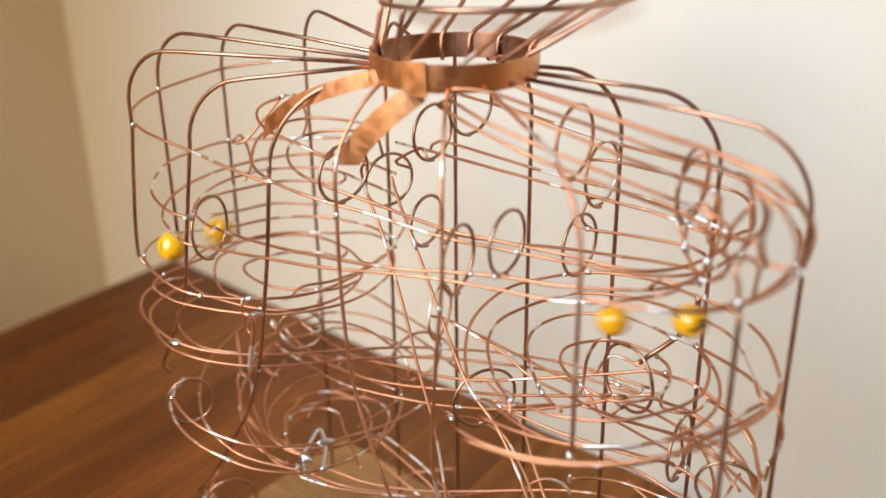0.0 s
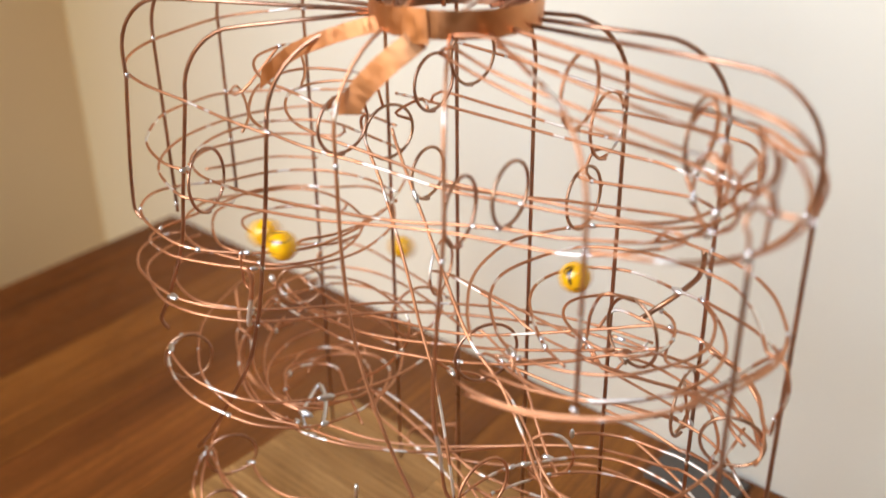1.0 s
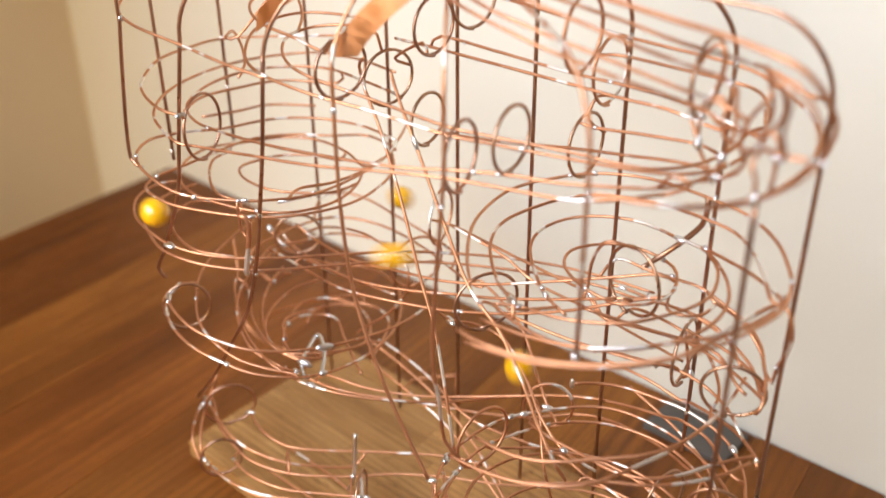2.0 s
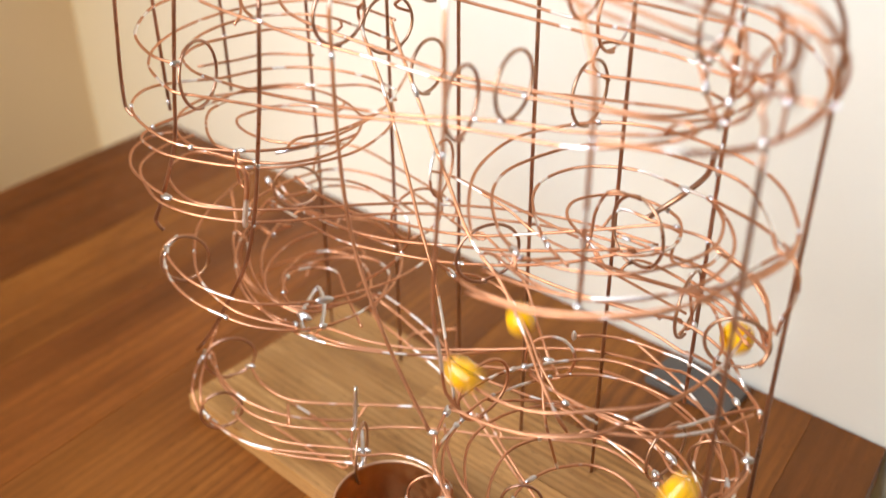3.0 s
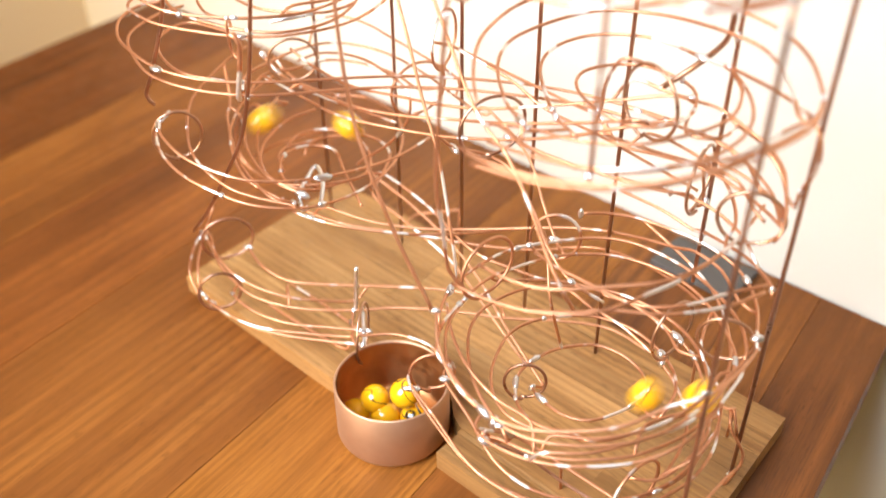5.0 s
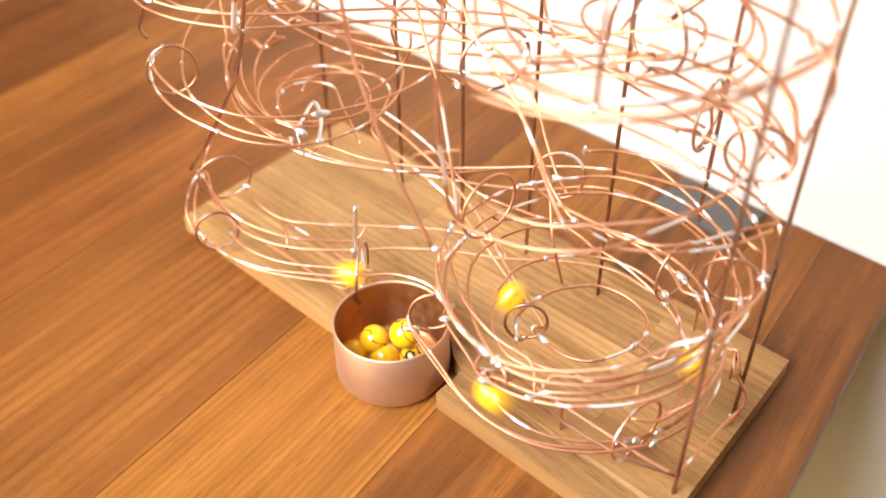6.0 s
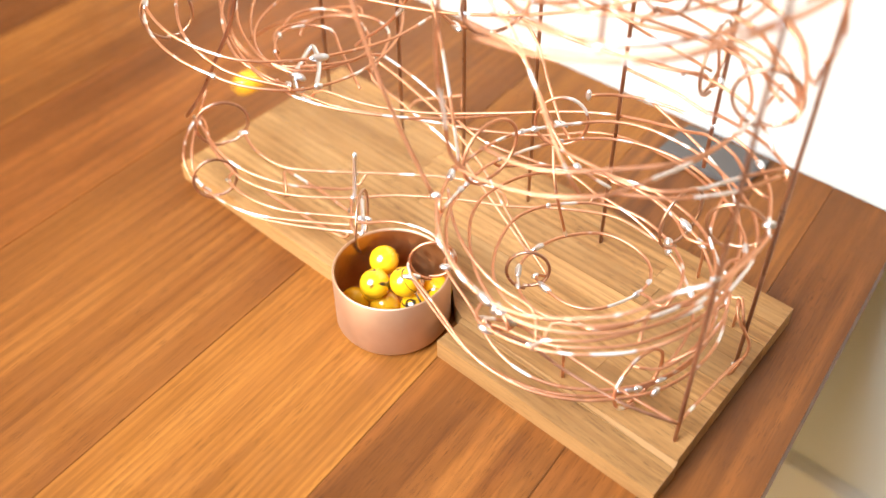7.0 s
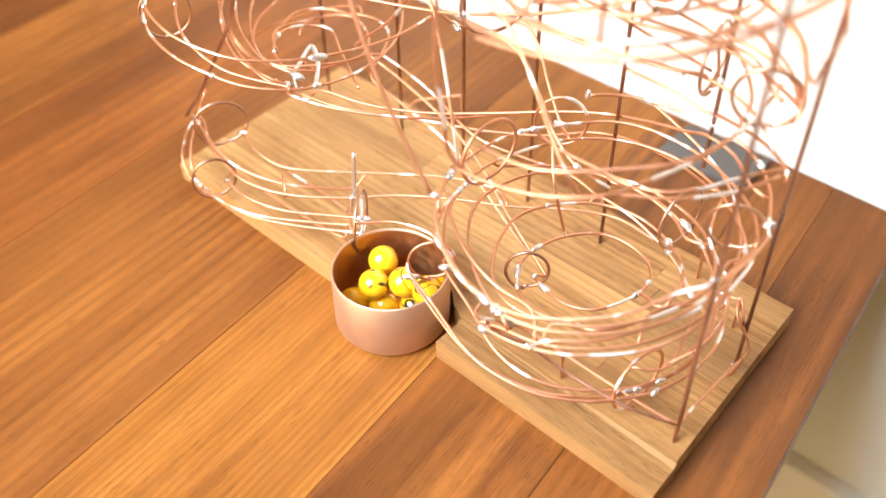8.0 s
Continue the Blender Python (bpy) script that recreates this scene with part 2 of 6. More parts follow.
def stave(k, x0, x1, y0, y1):
    """One strip of the board; where it meets the notch its front edge follows the round cut."""
    n = 40
    runs, now = [], []
    for q in range(n + 1):
        x = x0 + (x1 - x0) * q / n
        y = notch_y(x)
        y = y0 if y is None else max(y0, y)
        if y < y1 - 0.0005:
            now.append((x, y))
        elif now:
            runs.append(now)
            now = []
    if now:
        runs.append(now)
    for front in runs:
        thin = [p for q, p in enumerate(front) if q in (0, len(front) - 1) or q % 4 == 0 or abs(front[q - 1][1] - 2 * p[1] + front[q + 1][1]) > 1e-7]
        # the two ends of the board are cut a little out of square
        right, left = thin[-1][0], thin[0][0]
        back = [(right - (0.055 * (y1 - y0) if right > 0.34 else 0), y1), (left - (0.05 * (y1 - y0) if left < 0 else 0), y1)]
        lift = random.uniform(-0.00018, 0.00012)
        bm = prism(thin + back, 0, BT + lift, 0.0016 if k == 0 else 0.0005)
        for v in bm.verts:
            if v.co.z > 0.004:
                v.co.z -= worn(v.co.x, v.co.y)
        part("stave", bm, OAK, board)


random.seed(4)
ys = [0.0045, 0.0228, 0.0262, 0.0437, 0.0625, 0.081, 0.1, 0.1185, 0.1365, EDGE]
for k in range(len(ys) - 1):
    cut = [-0.0085 - 0.05 * ys[k]] + ([random.uniform(0.05, 0.15), random.uniform(0.2, 0.32)] if k > 2 else []) + [0.3597 - 0.055 * (ys[k] - 0.004) - (0.0007 if k > 1 else 0)]
    for a, b in zip(cut, cut[1:]):
        stave(k, a + 0.0001, b - 0.0001, ys[k] + 0.00012, ys[k + 1] - 0.00012)


def rail(points, r=0.00083, mat=WIRE, name="rail"):
    return part(name, tube(bmesh.new(), spline(points, 12), r), mat, run, smooth=True)


def ring(centre, r, azimuth, wire=0.0009):
    """A hoop of wire that stands upright, its axis turned to the azimuth, closed with a small overlap."""
    a = radians(azimuth)
    side = Vector((-math.sin(a), math.cos(a), 0))
    axis = Vector((math.cos(a), math.sin(a), 0))
    wobble = random.uniform(-0.06, 0.06)
    line = []
    for k in range(31):
        q = radians(-100 + 12.2 * k)
        rr = r * (1 + wobble * math.cos(2 * q))
        line.append(Vector(centre) + side * rr * math.cos(q) + Vector((0, 0, rr * math.sin(q))) + axis * 0.0011 * (k / 15 - 1))
    return part("hoop", tube(bmesh.new(), line, wire, 7), random.choice((WIRE, BURNT, UPRIGHT)), run, "copper wire hoop round the rails", smooth=True)


def solder(place, size, along=(0, 0, 1)):
    """An uneven bead of solder that has run a little way along its wire."""
    bm = bmesh.new()
    bmesh.ops.create_icosphere(bm, subdivisions=2, radius=size * 0.54)
    off = Vector(place) * 900
    d = Vector(along).normalized()
    long = random.choice((random.uniform(0.1, 0.8), random.uniform(0.6, 2.0)))
    s = [random.uniform(0.75, 1.25) for _ in range(3)]
    for v in bm.verts:
        k = 1 + 0.55 * noise.noise(v.co * (1.1 / size) + off)
        q = Vector((v.co.x * s[0], v.co.y * s[1], v.co.z * s[2])) * k
        v.co = q + d * q.dot(d) * long + Vector(place)
    return part("solder_joint", bm, SOLDER, run, smooth=True)


def upright(foot, end, top, r=0.0011, mat=UPRIGHT):
    """Straight up from its foot, rounded over at the top and down the slope to the collar."""
    x, y = foot[-1][0], foot[-1][1]
    d = Vector((end[0] - x, end[1] - y, 0))
    slope = (end[2] - top) / d.length
    d.normalize()
    bend = 0.032
    line = spline(foot, 14)[:-1] if len(foot) > 2 else [Vector(p) for p in foot[:-1]]
    z1 = top - bend
    line += [Vector((x, y, foot[-1][2])), Vector((x, y, z1))]
    for k in range(1, 9):
        a = k / 9 * math.pi / 2
        s = bend * (1 - math.cos(a))
        line.append(Vector((x, y, z1 + bend * math.sin(a))) + d * s + Vector((0, 0, slope * s)))
    line.append(Vector((x, y, top)) + d * bend * 1.2 + Vector((0, 0, slope * bend * 1.2)))
    line.append(Vector(end))
    return part("upright", tube(bmesh.new(), line, r), mat, run, smooth=True)


# upright wires, bent over at the top towards the collar
upright([(-0.007, 0.003, 0.2177), (-0.0158, 0.0023, 0.221), (-0.0138, 0.0017, 0.242), (-0.0056, 0.001, 0.2793), (0, 0.001, 0.305)], (0.1505, 0.0517, 0.353), 0.3496)
upright([(0.0025, 0.002, 0.1473), (-0.0012, 0, 0.1534), (0.0107, 0, 0.1717), (0.0327, 0.001, 0.2135), (0.0403, 0.002, 0.2477), (0.055, 0.002, 0.305)], (0.1522, 0.0476, 0.353), 0.3374)
upright([(-0.0037, 0.014, 0.0476), (0.022, 0.0117, 0.0757), (0.0514, 0.0095, 0.1147), (0.0783, 0.0072, 0.153), (0.0959, 0.005, 0.194), (0.1043, 0.005, 0.2292), (0.1112, 0.005, 0.2623), (0.118, 0.005, 0.305)], (0.1577, 0.039, 0.353), 0.335)
upright([(0.2217, 0.003, 0.1157), (0.2028, 0.002, 0.1452), (0.1883, 0.001, 0.1751), (0.1763, 0.001, 0.2085), (0.1712, 0.001, 0.2515), (0.171, 0.001, 0.305)], (0.1775, 0.0267, 0.353), 0.342, 0.00095, WIRE)
upright([(0.2325, 0.014, 0.1279), (0.2261, 0.0107, 0.137), (0.2258, 0.0073, 0.1607), (0.2251, 0.004, 0.1965), (0.235, 0.002, 0.285)], (0.2106, 0.0336, 0.353), 0.342, 0.00095, WIRE)
upright([(0.302, 0.004, 0.225), (0.302, 0.004, 0.285)], (0.2211, 0.0462, 0.353), 0.338, 0.00095, WIRE)
rail([(0.3505, 0.0355, 0.0118), (0.3505, 0.0355, 0.15), (0.3505, 0.0352, 0.297)], r=0.0011, mat=UPRIGHT, name="upright")
rail([(0.2249, 0.0573, 0.3535), (0.2985, 0.0520, 0.3467), (0.3195, 0.0490, 0.3456), (0.3387, 0.0470, 0.3434), (0.3539, 0.0470, 0.3396), (0.3623, 0.0500, 0.3307), (0.3644, 0.0580, 0.3182), (0.3512, 0.0875, 0.2915)], r=0.0011, name="upright")
upright([(0.348, 0.096, 0.0118), (0.351, 0.089, 0.285)], (0.225, 0.0699, 0.353), 0.3457)
upright([(0.295, 0.123, 0.1), (0.295, 0.123, 0.285)], (0.2208, 0.0825, 0.353), 0.3451)
upright([(0.24, 0.127, 0.0118), (0.24, 0.127, 0.285)], (0.2118, 0.0935, 0.353), 0.3493)
upright([(0.184, 0.128, 0.0118), (0.184, 0.128, 0.285)], (0.1852, 0.1025, 0.353), 0.3517)
upright([(0.129, 0.129, 0.0118), (0.129, 0.129, 0.285)], (0.1614, 0.0927, 0.353), 0.3632)
upright([(0.073, 0.129, 0.0118), (0.073, 0.129, 0.285)], (0.1536, 0.0831, 0.353), 0.3608)
upright([(0.004, 0.125, 0.0118), (0.004, 0.125, 0.285)], (0.1505, 0.0762, 0.353), 0.3598)
upright([(-0.04, 0.0915, 0.2), (-0.04, 0.0915, 0.285)], (0.1488, 0.0686, 0.353), 0.3491)
upright([(-0.03, 0.0385, 0.205), (-0.03, 0.0385, 0.285)], (0.1488, 0.0595, 0.353), 0.3519)
# hoop round the shoulders
rail([(0.0285, 0.1417, 0.325), (0.0042, 0.1249, 0.3245), (-0.0185, 0.1061, 0.322), (-0.0352, 0.0884, 0.319), (-0.0329, 0.06, 0.317), (-0.0299, 0.0385, 0.315), (-0.0233, 0.0199, 0.312), (-0.0123, 0.0079, 0.3075), (0.0183, -0.0009, 0.306), (0.0568, 0.0012, 0.3025), (0.092, 0.0012, 0.3), (0.1196, 0.0037, 0.298)])
rail([(0.1275, 0.1294, 0.321), (0.1828, 0.1272, 0.318), (0.2368, 0.125, 0.3137), (0.2958, 0.1235, 0.3117), (0.3159, 0.1209, 0.307), (0.3313, 0.1157, 0.302), (0.3419, 0.1073, 0.296), (0.3479, 0.0882, 0.2915)])
rail([(0.3479, 0.0882, 0.2915), (0.3504, 0.0613, 0.293), (0.3488, 0.0349, 0.295), (0.3331, 0.014, 0.295), (0.3025, 0.0042, 0.2937)])
# first track: turn at the left, then down to the right end
rail([(0.0919, 0.0849, 0.3015), (0.085, 0.0984, 0.302), (0.053, 0.0929, 0.301), (0.042, 0.0769, 0.3), (0.0471, 0.0546, 0.298), (0.063, 0.0356, 0.295), (0.0786, 0.0249, 0.292), (0.102, 0.0201, 0.29), (0.1318, 0.0236, 0.287), (0.1588, 0.0316, 0.284), (0.2023, 0.0381, 0.281), (0.2224, 0.047, 0.279), (0.2538, 0.0592, 0.277), (0.2872, 0.0742, 0.275), (0.3044, 0.0862, 0.276), (0.3113, 0.1022, 0.278), (0.3118, 0.1238, 0.282), (0.301, 0.1477, 0.286)])
rail([(0.1105, 0.089, 0.2904), (0.1068, 0.0862, 0.302), (0.0832, 0.0831, 0.301), (0.0698, 0.0721, 0.299), (0.0699, 0.0579, 0.297), (0.0815, 0.045, 0.294), (0.0986, 0.0374, 0.291), (0.1199, 0.0377, 0.288), (0.1504, 0.0434, 0.284), (0.1951, 0.046, 0.281), (0.2168, 0.0538, 0.279), (0.2493, 0.0655, 0.277), (0.281, 0.0752, 0.275), (0.2972, 0.0895, 0.276), (0.3035, 0.1122, 0.278), (0.304, 0.1261, 0.282), (0.3083, 0.1332, 0.2836)])
rail([(0.0437, 0.0733, 0.316), (0.0457, 0.0565, 0.314), (0.0587, 0.044, 0.312), (0.0795, 0.0358, 0.31), (0.1035, 0.0352, 0.308), (0.1241, 0.0372, 0.304), (0.1331, 0.0342, 0.3117)])
rail([(0.0437, 0.0733, 0.316), (0.0395, 0.0866, 0.314), (0.0444, 0.0882, 0.308), (0.0573, 0.0797, 0.302), (0.0669, 0.0684, 0.298), (0.0685, 0.068, 0.2984)])
rail([(0.124, 0.113, 0.2899), (0.1296, 0.115, 0.2963), (0.1696, 0.1147, 0.2956), (0.213, 0.1142, 0.2941), (0.2457, 0.1139, 0.2944), (0.27, 0.1136, 0.2939), (0.2931, 0.1133, 0.2909), (0.307, 0.1131, 0.2879), (0.3178, 0.113, 0.2855)])
rail([(0.0966, 0.113, 0.2898), (0.1313, 0.113, 0.2899), (0.1711, 0.113, 0.2894), (0.2142, 0.113, 0.2889), (0.2468, 0.113, 0.2883), (0.271, 0.113, 0.2884), (0.2967, 0.113, 0.2853), (0.3021, 0.1132, 0.2891)])
rail([(0.2232, 0.1253, 0.302), (0.2373, 0.1256, 0.304), (0.2618, 0.1366, 0.3), (0.2846, 0.1438, 0.297), (0.3004, 0.1403, 0.296), (0.3156, 0.1183, 0.295), (0.3242, 0.0945, 0.294)])
rail([(0.2202, 0.1168, 0.2693), (0.2289, 0.118, 0.2681), (0.2607, 0.118, 0.2719), (0.2871, 0.118, 0.274), (0.295, 0.123, 0.2682)])
rail([(0.129, 0.129, 0.2365), (0.1331, 0.115, 0.2415), (0.1808, 0.1116, 0.2496), (0.2192, 0.1086, 0.2579), (0.2538, 0.1055, 0.2643), (0.282, 0.1027, 0.2696), (0.2996, 0.1009, 0.2712), (0.3059, 0.1, 0.2679)])
# starting track from the collar to the right end
rail([(0.1971, 0.0414, 0.342), (0.2029, 0.0429, 0.345), (0.2287, 0.0381, 0.3405), (0.2506, 0.0399, 0.3357), (0.2719, 0.0446, 0.3303), (0.2896, 0.0496, 0.3255), (0.3066, 0.0547, 0.3207), (0.3192, 0.0606, 0.3169), (0.3306, 0.0593, 0.314), (0.3335, 0.0566, 0.3128)])
rail([(0.1971, 0.0414, 0.342), (0.2232, 0.0377, 0.3369), (0.2514, 0.0391, 0.3301), (0.267, 0.0445, 0.3254), (0.2842, 0.0509, 0.3202), (0.3038, 0.0611, 0.3137), (0.3156, 0.0646, 0.31), (0.3197, 0.065, 0.3065)])
rail([(0.2106, 0.0336, 0.353), (0.2238, 0.0409, 0.353), (0.2419, 0.0505, 0.3476), (0.2608, 0.0595, 0.3421), (0.2754, 0.0661, 0.3378), (0.2949, 0.0728, 0.3322), (0.3127, 0.0865, 0.3262), (0.327, 0.0922, 0.3219), (0.3422, 0.0874, 0.318), (0.348, 0.089, 0.317)])
rail([(0.2288, 0.0414, 0.35), (0.247, 0.0422, 0.3454), (0.2709, 0.0491, 0.3383), (0.2863, 0.0537, 0.3335), (0.3019, 0.0615, 0.3281), (0.3196, 0.0697, 0.322), (0.3266, 0.06, 0.3189)])
# second track: round the left end below the hoop
rail([(0.0293, 0.1488, 0.272), (-0.0058, 0.1218, 0.271), (-0.0393, 0.0915, 0.2695), (-0.0388, 0.0665, 0.2695), (-0.0299, 0.0384, 0.2697), (-0.0055, 0.0121, 0.269), (0.0139, 0.0002, 0.268), (0.0368, -0.0051, 0.266), (0.0525, -0.0027, 0.265), (0.0535, -0.0013, 0.2634)])
rail([(0.0777, 0.1307, 0.262), (0.0411, 0.137, 0.261), (0.0072, 0.1335, 0.26), (-0.0175, 0.1111, 0.258), (-0.0283, 0.0829, 0.256), (-0.0237, 0.05, 0.255), (-0.0117, 0.0251, 0.253), (0.0056, 0.0091, 0.251), (0.0262, 0.0009, 0.25), (0.0478, -0.0035, 0.249), (0.0571, 0.0015, 0.248), (0.108, 0.0041, 0.255), (0.1472, 0.0078, 0.26), (0.1911, 0.0174, 0.266), (0.2182, 0.0253, 0.268), (0.2449, 0.0316, 0.269), (0.27, 0.0374, 0.27), (0.2868, 0.0451, 0.272), (0.2998, 0.058, 0.274), (0.3025, 0.06, 0.2743)])
rail([(0.1127, 0.1005, 0.2615), (0.1057, 0.1027, 0.262), (0.0679, 0.1117, 0.26), (0.0308, 0.1175, 0.258), (0.0038, 0.1031, 0.257), (-0.0084, 0.0814, 0.256), (-0.0084, 0.0557, 0.254), (0.0062, 0.0312, 0.252), (0.028, 0.0201, 0.251), (0.0497, 0.018, 0.251), (0.097, 0.013, 0.257), (0.1404, 0.0139, 0.262), (0.1899, 0.0187, 0.268), (0.2147, 0.0292, 0.27), (0.2397, 0.0378, 0.272), (0.2645, 0.0447, 0.273), (0.2957, 0.0603, 0.275), (0.309, 0.0728, 0.278), (0.3133, 0.0874, 0.282), (0.31, 0.0969, 0.2772)])
rail([(0.0449, 0.1168, 0.2587), (0.0385, 0.1193, 0.25), (0.008, 0.099, 0.25), (-0.001, 0.0707, 0.25), (-0.0027, 0.047, 0.25), (0.01, 0.0265, 0.25), (0.0122, 0.0266, 0.2516)])
# left spiral
rail([(0.007, 0.1258, 0.226), (-0.0175, 0.1075, 0.226), (-0.0239, 0.0846, 0.226), (-0.0318, 0.0637, 0.226)])
rail([(0.0895, 0.1173, 0.226), (0.0565, 0.1202, 0.226), (0.025, 0.1103, 0.226), (0.0047, 0.0899, 0.226), (-0.0039, 0.0611, 0.226), (-0.0157, 0.0402, 0.2265), (-0.0196, 0.0188, 0.227), (-0.0029, -0.0011, 0.2275), (0.0202, -0.0095, 0.2255), (0.0494, -0.0088, 0.222), (0.071, 0.0057, 0.2195), (0.0868, 0.0238, 0.218), (0.0962, 0.048, 0.2165), (0.0925, 0.0857, 0.215), (0.0798, 0.1214, 0.214), (0.0476, 0.172, 0.213)])
rail([(0.0805, 0.1213, 0.214), (0.09, 0.0899, 0.215), (0.0909, 0.0642, 0.216), (0.0851, 0.0458, 0.217), (0.0916, 0.0324, 0.2174)])
rail([(0.0774, 0.1259, 0.2139), (0.0747, 0.1317, 0.212), (0.0454, 0.1357, 0.212), (0.0264, 0.1191, 0.212), (0.0058, 0.1038, 0.212), (-0.0068, 0.0821, 0.212), (-0.0055, 0.0553, 0.212), (-0.0043, 0.0298, 0.211), (-0.0043, 0.0103, 0.21), (0.0029, -0.0019, 0.209), (0.0205, -0.0042, 0.208), (0.0352, -0.0013, 0.207), (0.0635, 0.012, 0.206), (0.0826, 0.0278, 0.205), (0.0961, 0.0484, 0.205), (0.0999, 0.0744, 0.204), (0.0915, 0.105, 0.203), (0.0756, 0.1288, 0.202), (0.0483, 0.1524, 0.201)])
rail([(0.0878, 0.0989, 0.2147), (0.0787, 0.0994, 0.212), (0.0537, 0.1087, 0.2115), (0.0247, 0.111, 0.2109), (0.0031, 0.1012, 0.2102), (-0.0128, 0.0774, 0.2092), (-0.0226, 0.0585, 0.2085), (-0.0148, 0.0364, 0.2079), (0.0045, 0.0202, 0.2075), (0.0265, 0.014, 0.2071), (0.0471, 0.0165, 0.2066), (0.0711, 0.0253, 0.2057), (0.0866, 0.0403, 0.2049), (0.0915, 0.0649, 0.204), (0.0827, 0.0905, 0.2034), (0.0652, 0.1129, 0.203)])
rail([(0.0813, 0.0929, 0.2034), (0.0753, 0.0835, 0.2), (0.0691, 0.0714, 0.2004), (0.0476, 0.0553, 0.2013), (0.0227, 0.0538, 0.2018), (0.0064, 0.0619, 0.2021), (0.0055, 0.0757, 0.2024), (0.0125, 0.0926, 0.2029), (0.0306, 0.1051, 0.2036), (0.0477, 0.1088, 0.204), (0.0537, 0.1087, 0.2115)])
rail([(0.0619, 0.021, 0.2061), (0.0525, 0.0277, 0.205), (0.0357, 0.0247, 0.2062), (0.0136, 0.0347, 0.2072), (-0.0047, 0.0507, 0.2081), (-0.0068, 0.0643, 0.209), (-0.0067, 0.0662, 0.2121)])
# third track: from the left spiral across to the right
rail([(-0.0299, 0.0413, 0.19), (-0.0378, 0.0284, 0.189), (-0.0337, 0.0127, 0.188), (-0.0204, 0.0008, 0.187), (-0.0028, -0.0061, 0.186), (0.0262, -0.0083, 0.184), (0.0475, -0.0022, 0.182), (0.065, 0.0106, 0.18), (0.0846, 0.0332, 0.178), (0.1057, 0.0634, 0.176), (0.1247, 0.0883, 0.174), (0.1423, 0.1064, 0.172), (0.1669, 0.1261, 0.17), (0.1942, 0.142, 0.168), (0.2213, 0.1519, 0.166), (0.2495, 0.1584, 0.164)])
rail([(-0.0376, 0.0571, 0.18), (-0.0384, 0.0389, 0.18), (-0.0327, 0.0189, 0.179), (-0.0241, 0.0082, 0.178), (-0.0074, 0.0003, 0.177), (0.0174, -0.0058, 0.175), (0.044, -0.0013, 0.174), (0.0685, 0.0141, 0.172), (0.0833, 0.0332, 0.17), (0.0996, 0.0598, 0.168), (0.1194, 0.0844, 0.167), (0.1432, 0.1054, 0.166), (0.1699, 0.1227, 0.165), (0.1967, 0.1392, 0.163), (0.2209, 0.1477, 0.162), (0.2426, 0.1535, 0.16), (0.2467, 0.1578, 0.1642)])
rail([(0.0205, 0.0522, 0.18), (-0.0133, 0.0441, 0.18), (-0.0123, 0.0254, 0.18), (-0.0004, 0.0131, 0.18), (0.018, 0.0048, 0.18), (0.0411, 0.0019, 0.18), (0.0644, 0.011, 0.18)])
rail([(0.349, 0.0354, 0.2368), (0.3514, 0.049, 0.2367), (0.3527, 0.0684, 0.2367), (0.3502, 0.085, 0.2366)])
# right dish
rail([(0.2348, 0.0185, 0.225), (0.2196, 0.0339, 0.226), (0.2046, 0.0537, 0.228), (0.1989, 0.0697, 0.231), (0.199, 0.0896, 0.235), (0.2096, 0.1039, 0.239), (0.2292, 0.1204, 0.243), (0.2578, 0.1271, 0.246), (0.2911, 0.1219, 0.248), (0.3121, 0.1203, 0.246), (0.3305, 0.111, 0.243), (0.343, 0.098, 0.239), (0.3495, 0.0865, 0.237), (0.354, 0.0654, 0.237), (0.3491, 0.0351, 0.237), (0.3375, 0.0186, 0.233), (0.3149, 0.0045, 0.226), (0.2899, -0.005, 0.222), (0.2677, -0.0096, 0.221), (0.2489, -0.0075, 0.22)])
rail([(0.25, 0.0306, 0.2058), (0.2453, 0.0349, 0.213), (0.2303, 0.0431, 0.214), (0.2096, 0.0624, 0.217), (0.2014, 0.0802, 0.22), (0.2047, 0.0968, 0.223), (0.216, 0.1155, 0.227), (0.2308, 0.1246, 0.23), (0.259, 0.1272, 0.234), (0.2932, 0.1205, 0.2377), (0.3126, 0.1167, 0.236), (0.3302, 0.101, 0.233), (0.3431, 0.0842, 0.23), (0.349, 0.0859, 0.2289)])
rail([(0.2588, 0.0586, 0.2), (0.2431, 0.0641, 0.202), (0.2271, 0.0759, 0.205), (0.2143, 0.089, 0.208), (0.2099, 0.1027, 0.211), (0.2155, 0.1173, 0.214), (0.2303, 0.1267, 0.217), (0.2514, 0.1312, 0.219), (0.2775, 0.1253, 0.2205), (0.294, 0.1214, 0.221), (0.311, 0.1077, 0.22), (0.3223, 0.09, 0.219), (0.3249, 0.072, 0.217), (0.3187, 0.0552, 0.214), (0.3021, 0.0382, 0.21), (0.2799, 0.0289, 0.207), (0.2547, 0.0295, 0.206), (0.2319, 0.0372, 0.205), (0.2192, 0.0428, 0.1978)])
rail([(0.2673, 0.0885, 0.199), (0.2647, 0.0827, 0.2), (0.2509, 0.0836, 0.2012), (0.2384, 0.0891, 0.202), (0.2304, 0.0963, 0.2026), (0.2267, 0.1077, 0.2032), (0.233, 0.119, 0.2042), (0.2453, 0.1267, 0.2055), (0.2609, 0.1289, 0.2052), (0.2761, 0.1254, 0.204), (0.2851, 0.1128, 0.2032), (0.2873, 0.0988, 0.2024), (0.2806, 0.0872, 0.2013), (0.2684, 0.0819, 0.2), (0.2618, 0.0875, 0.1971)])
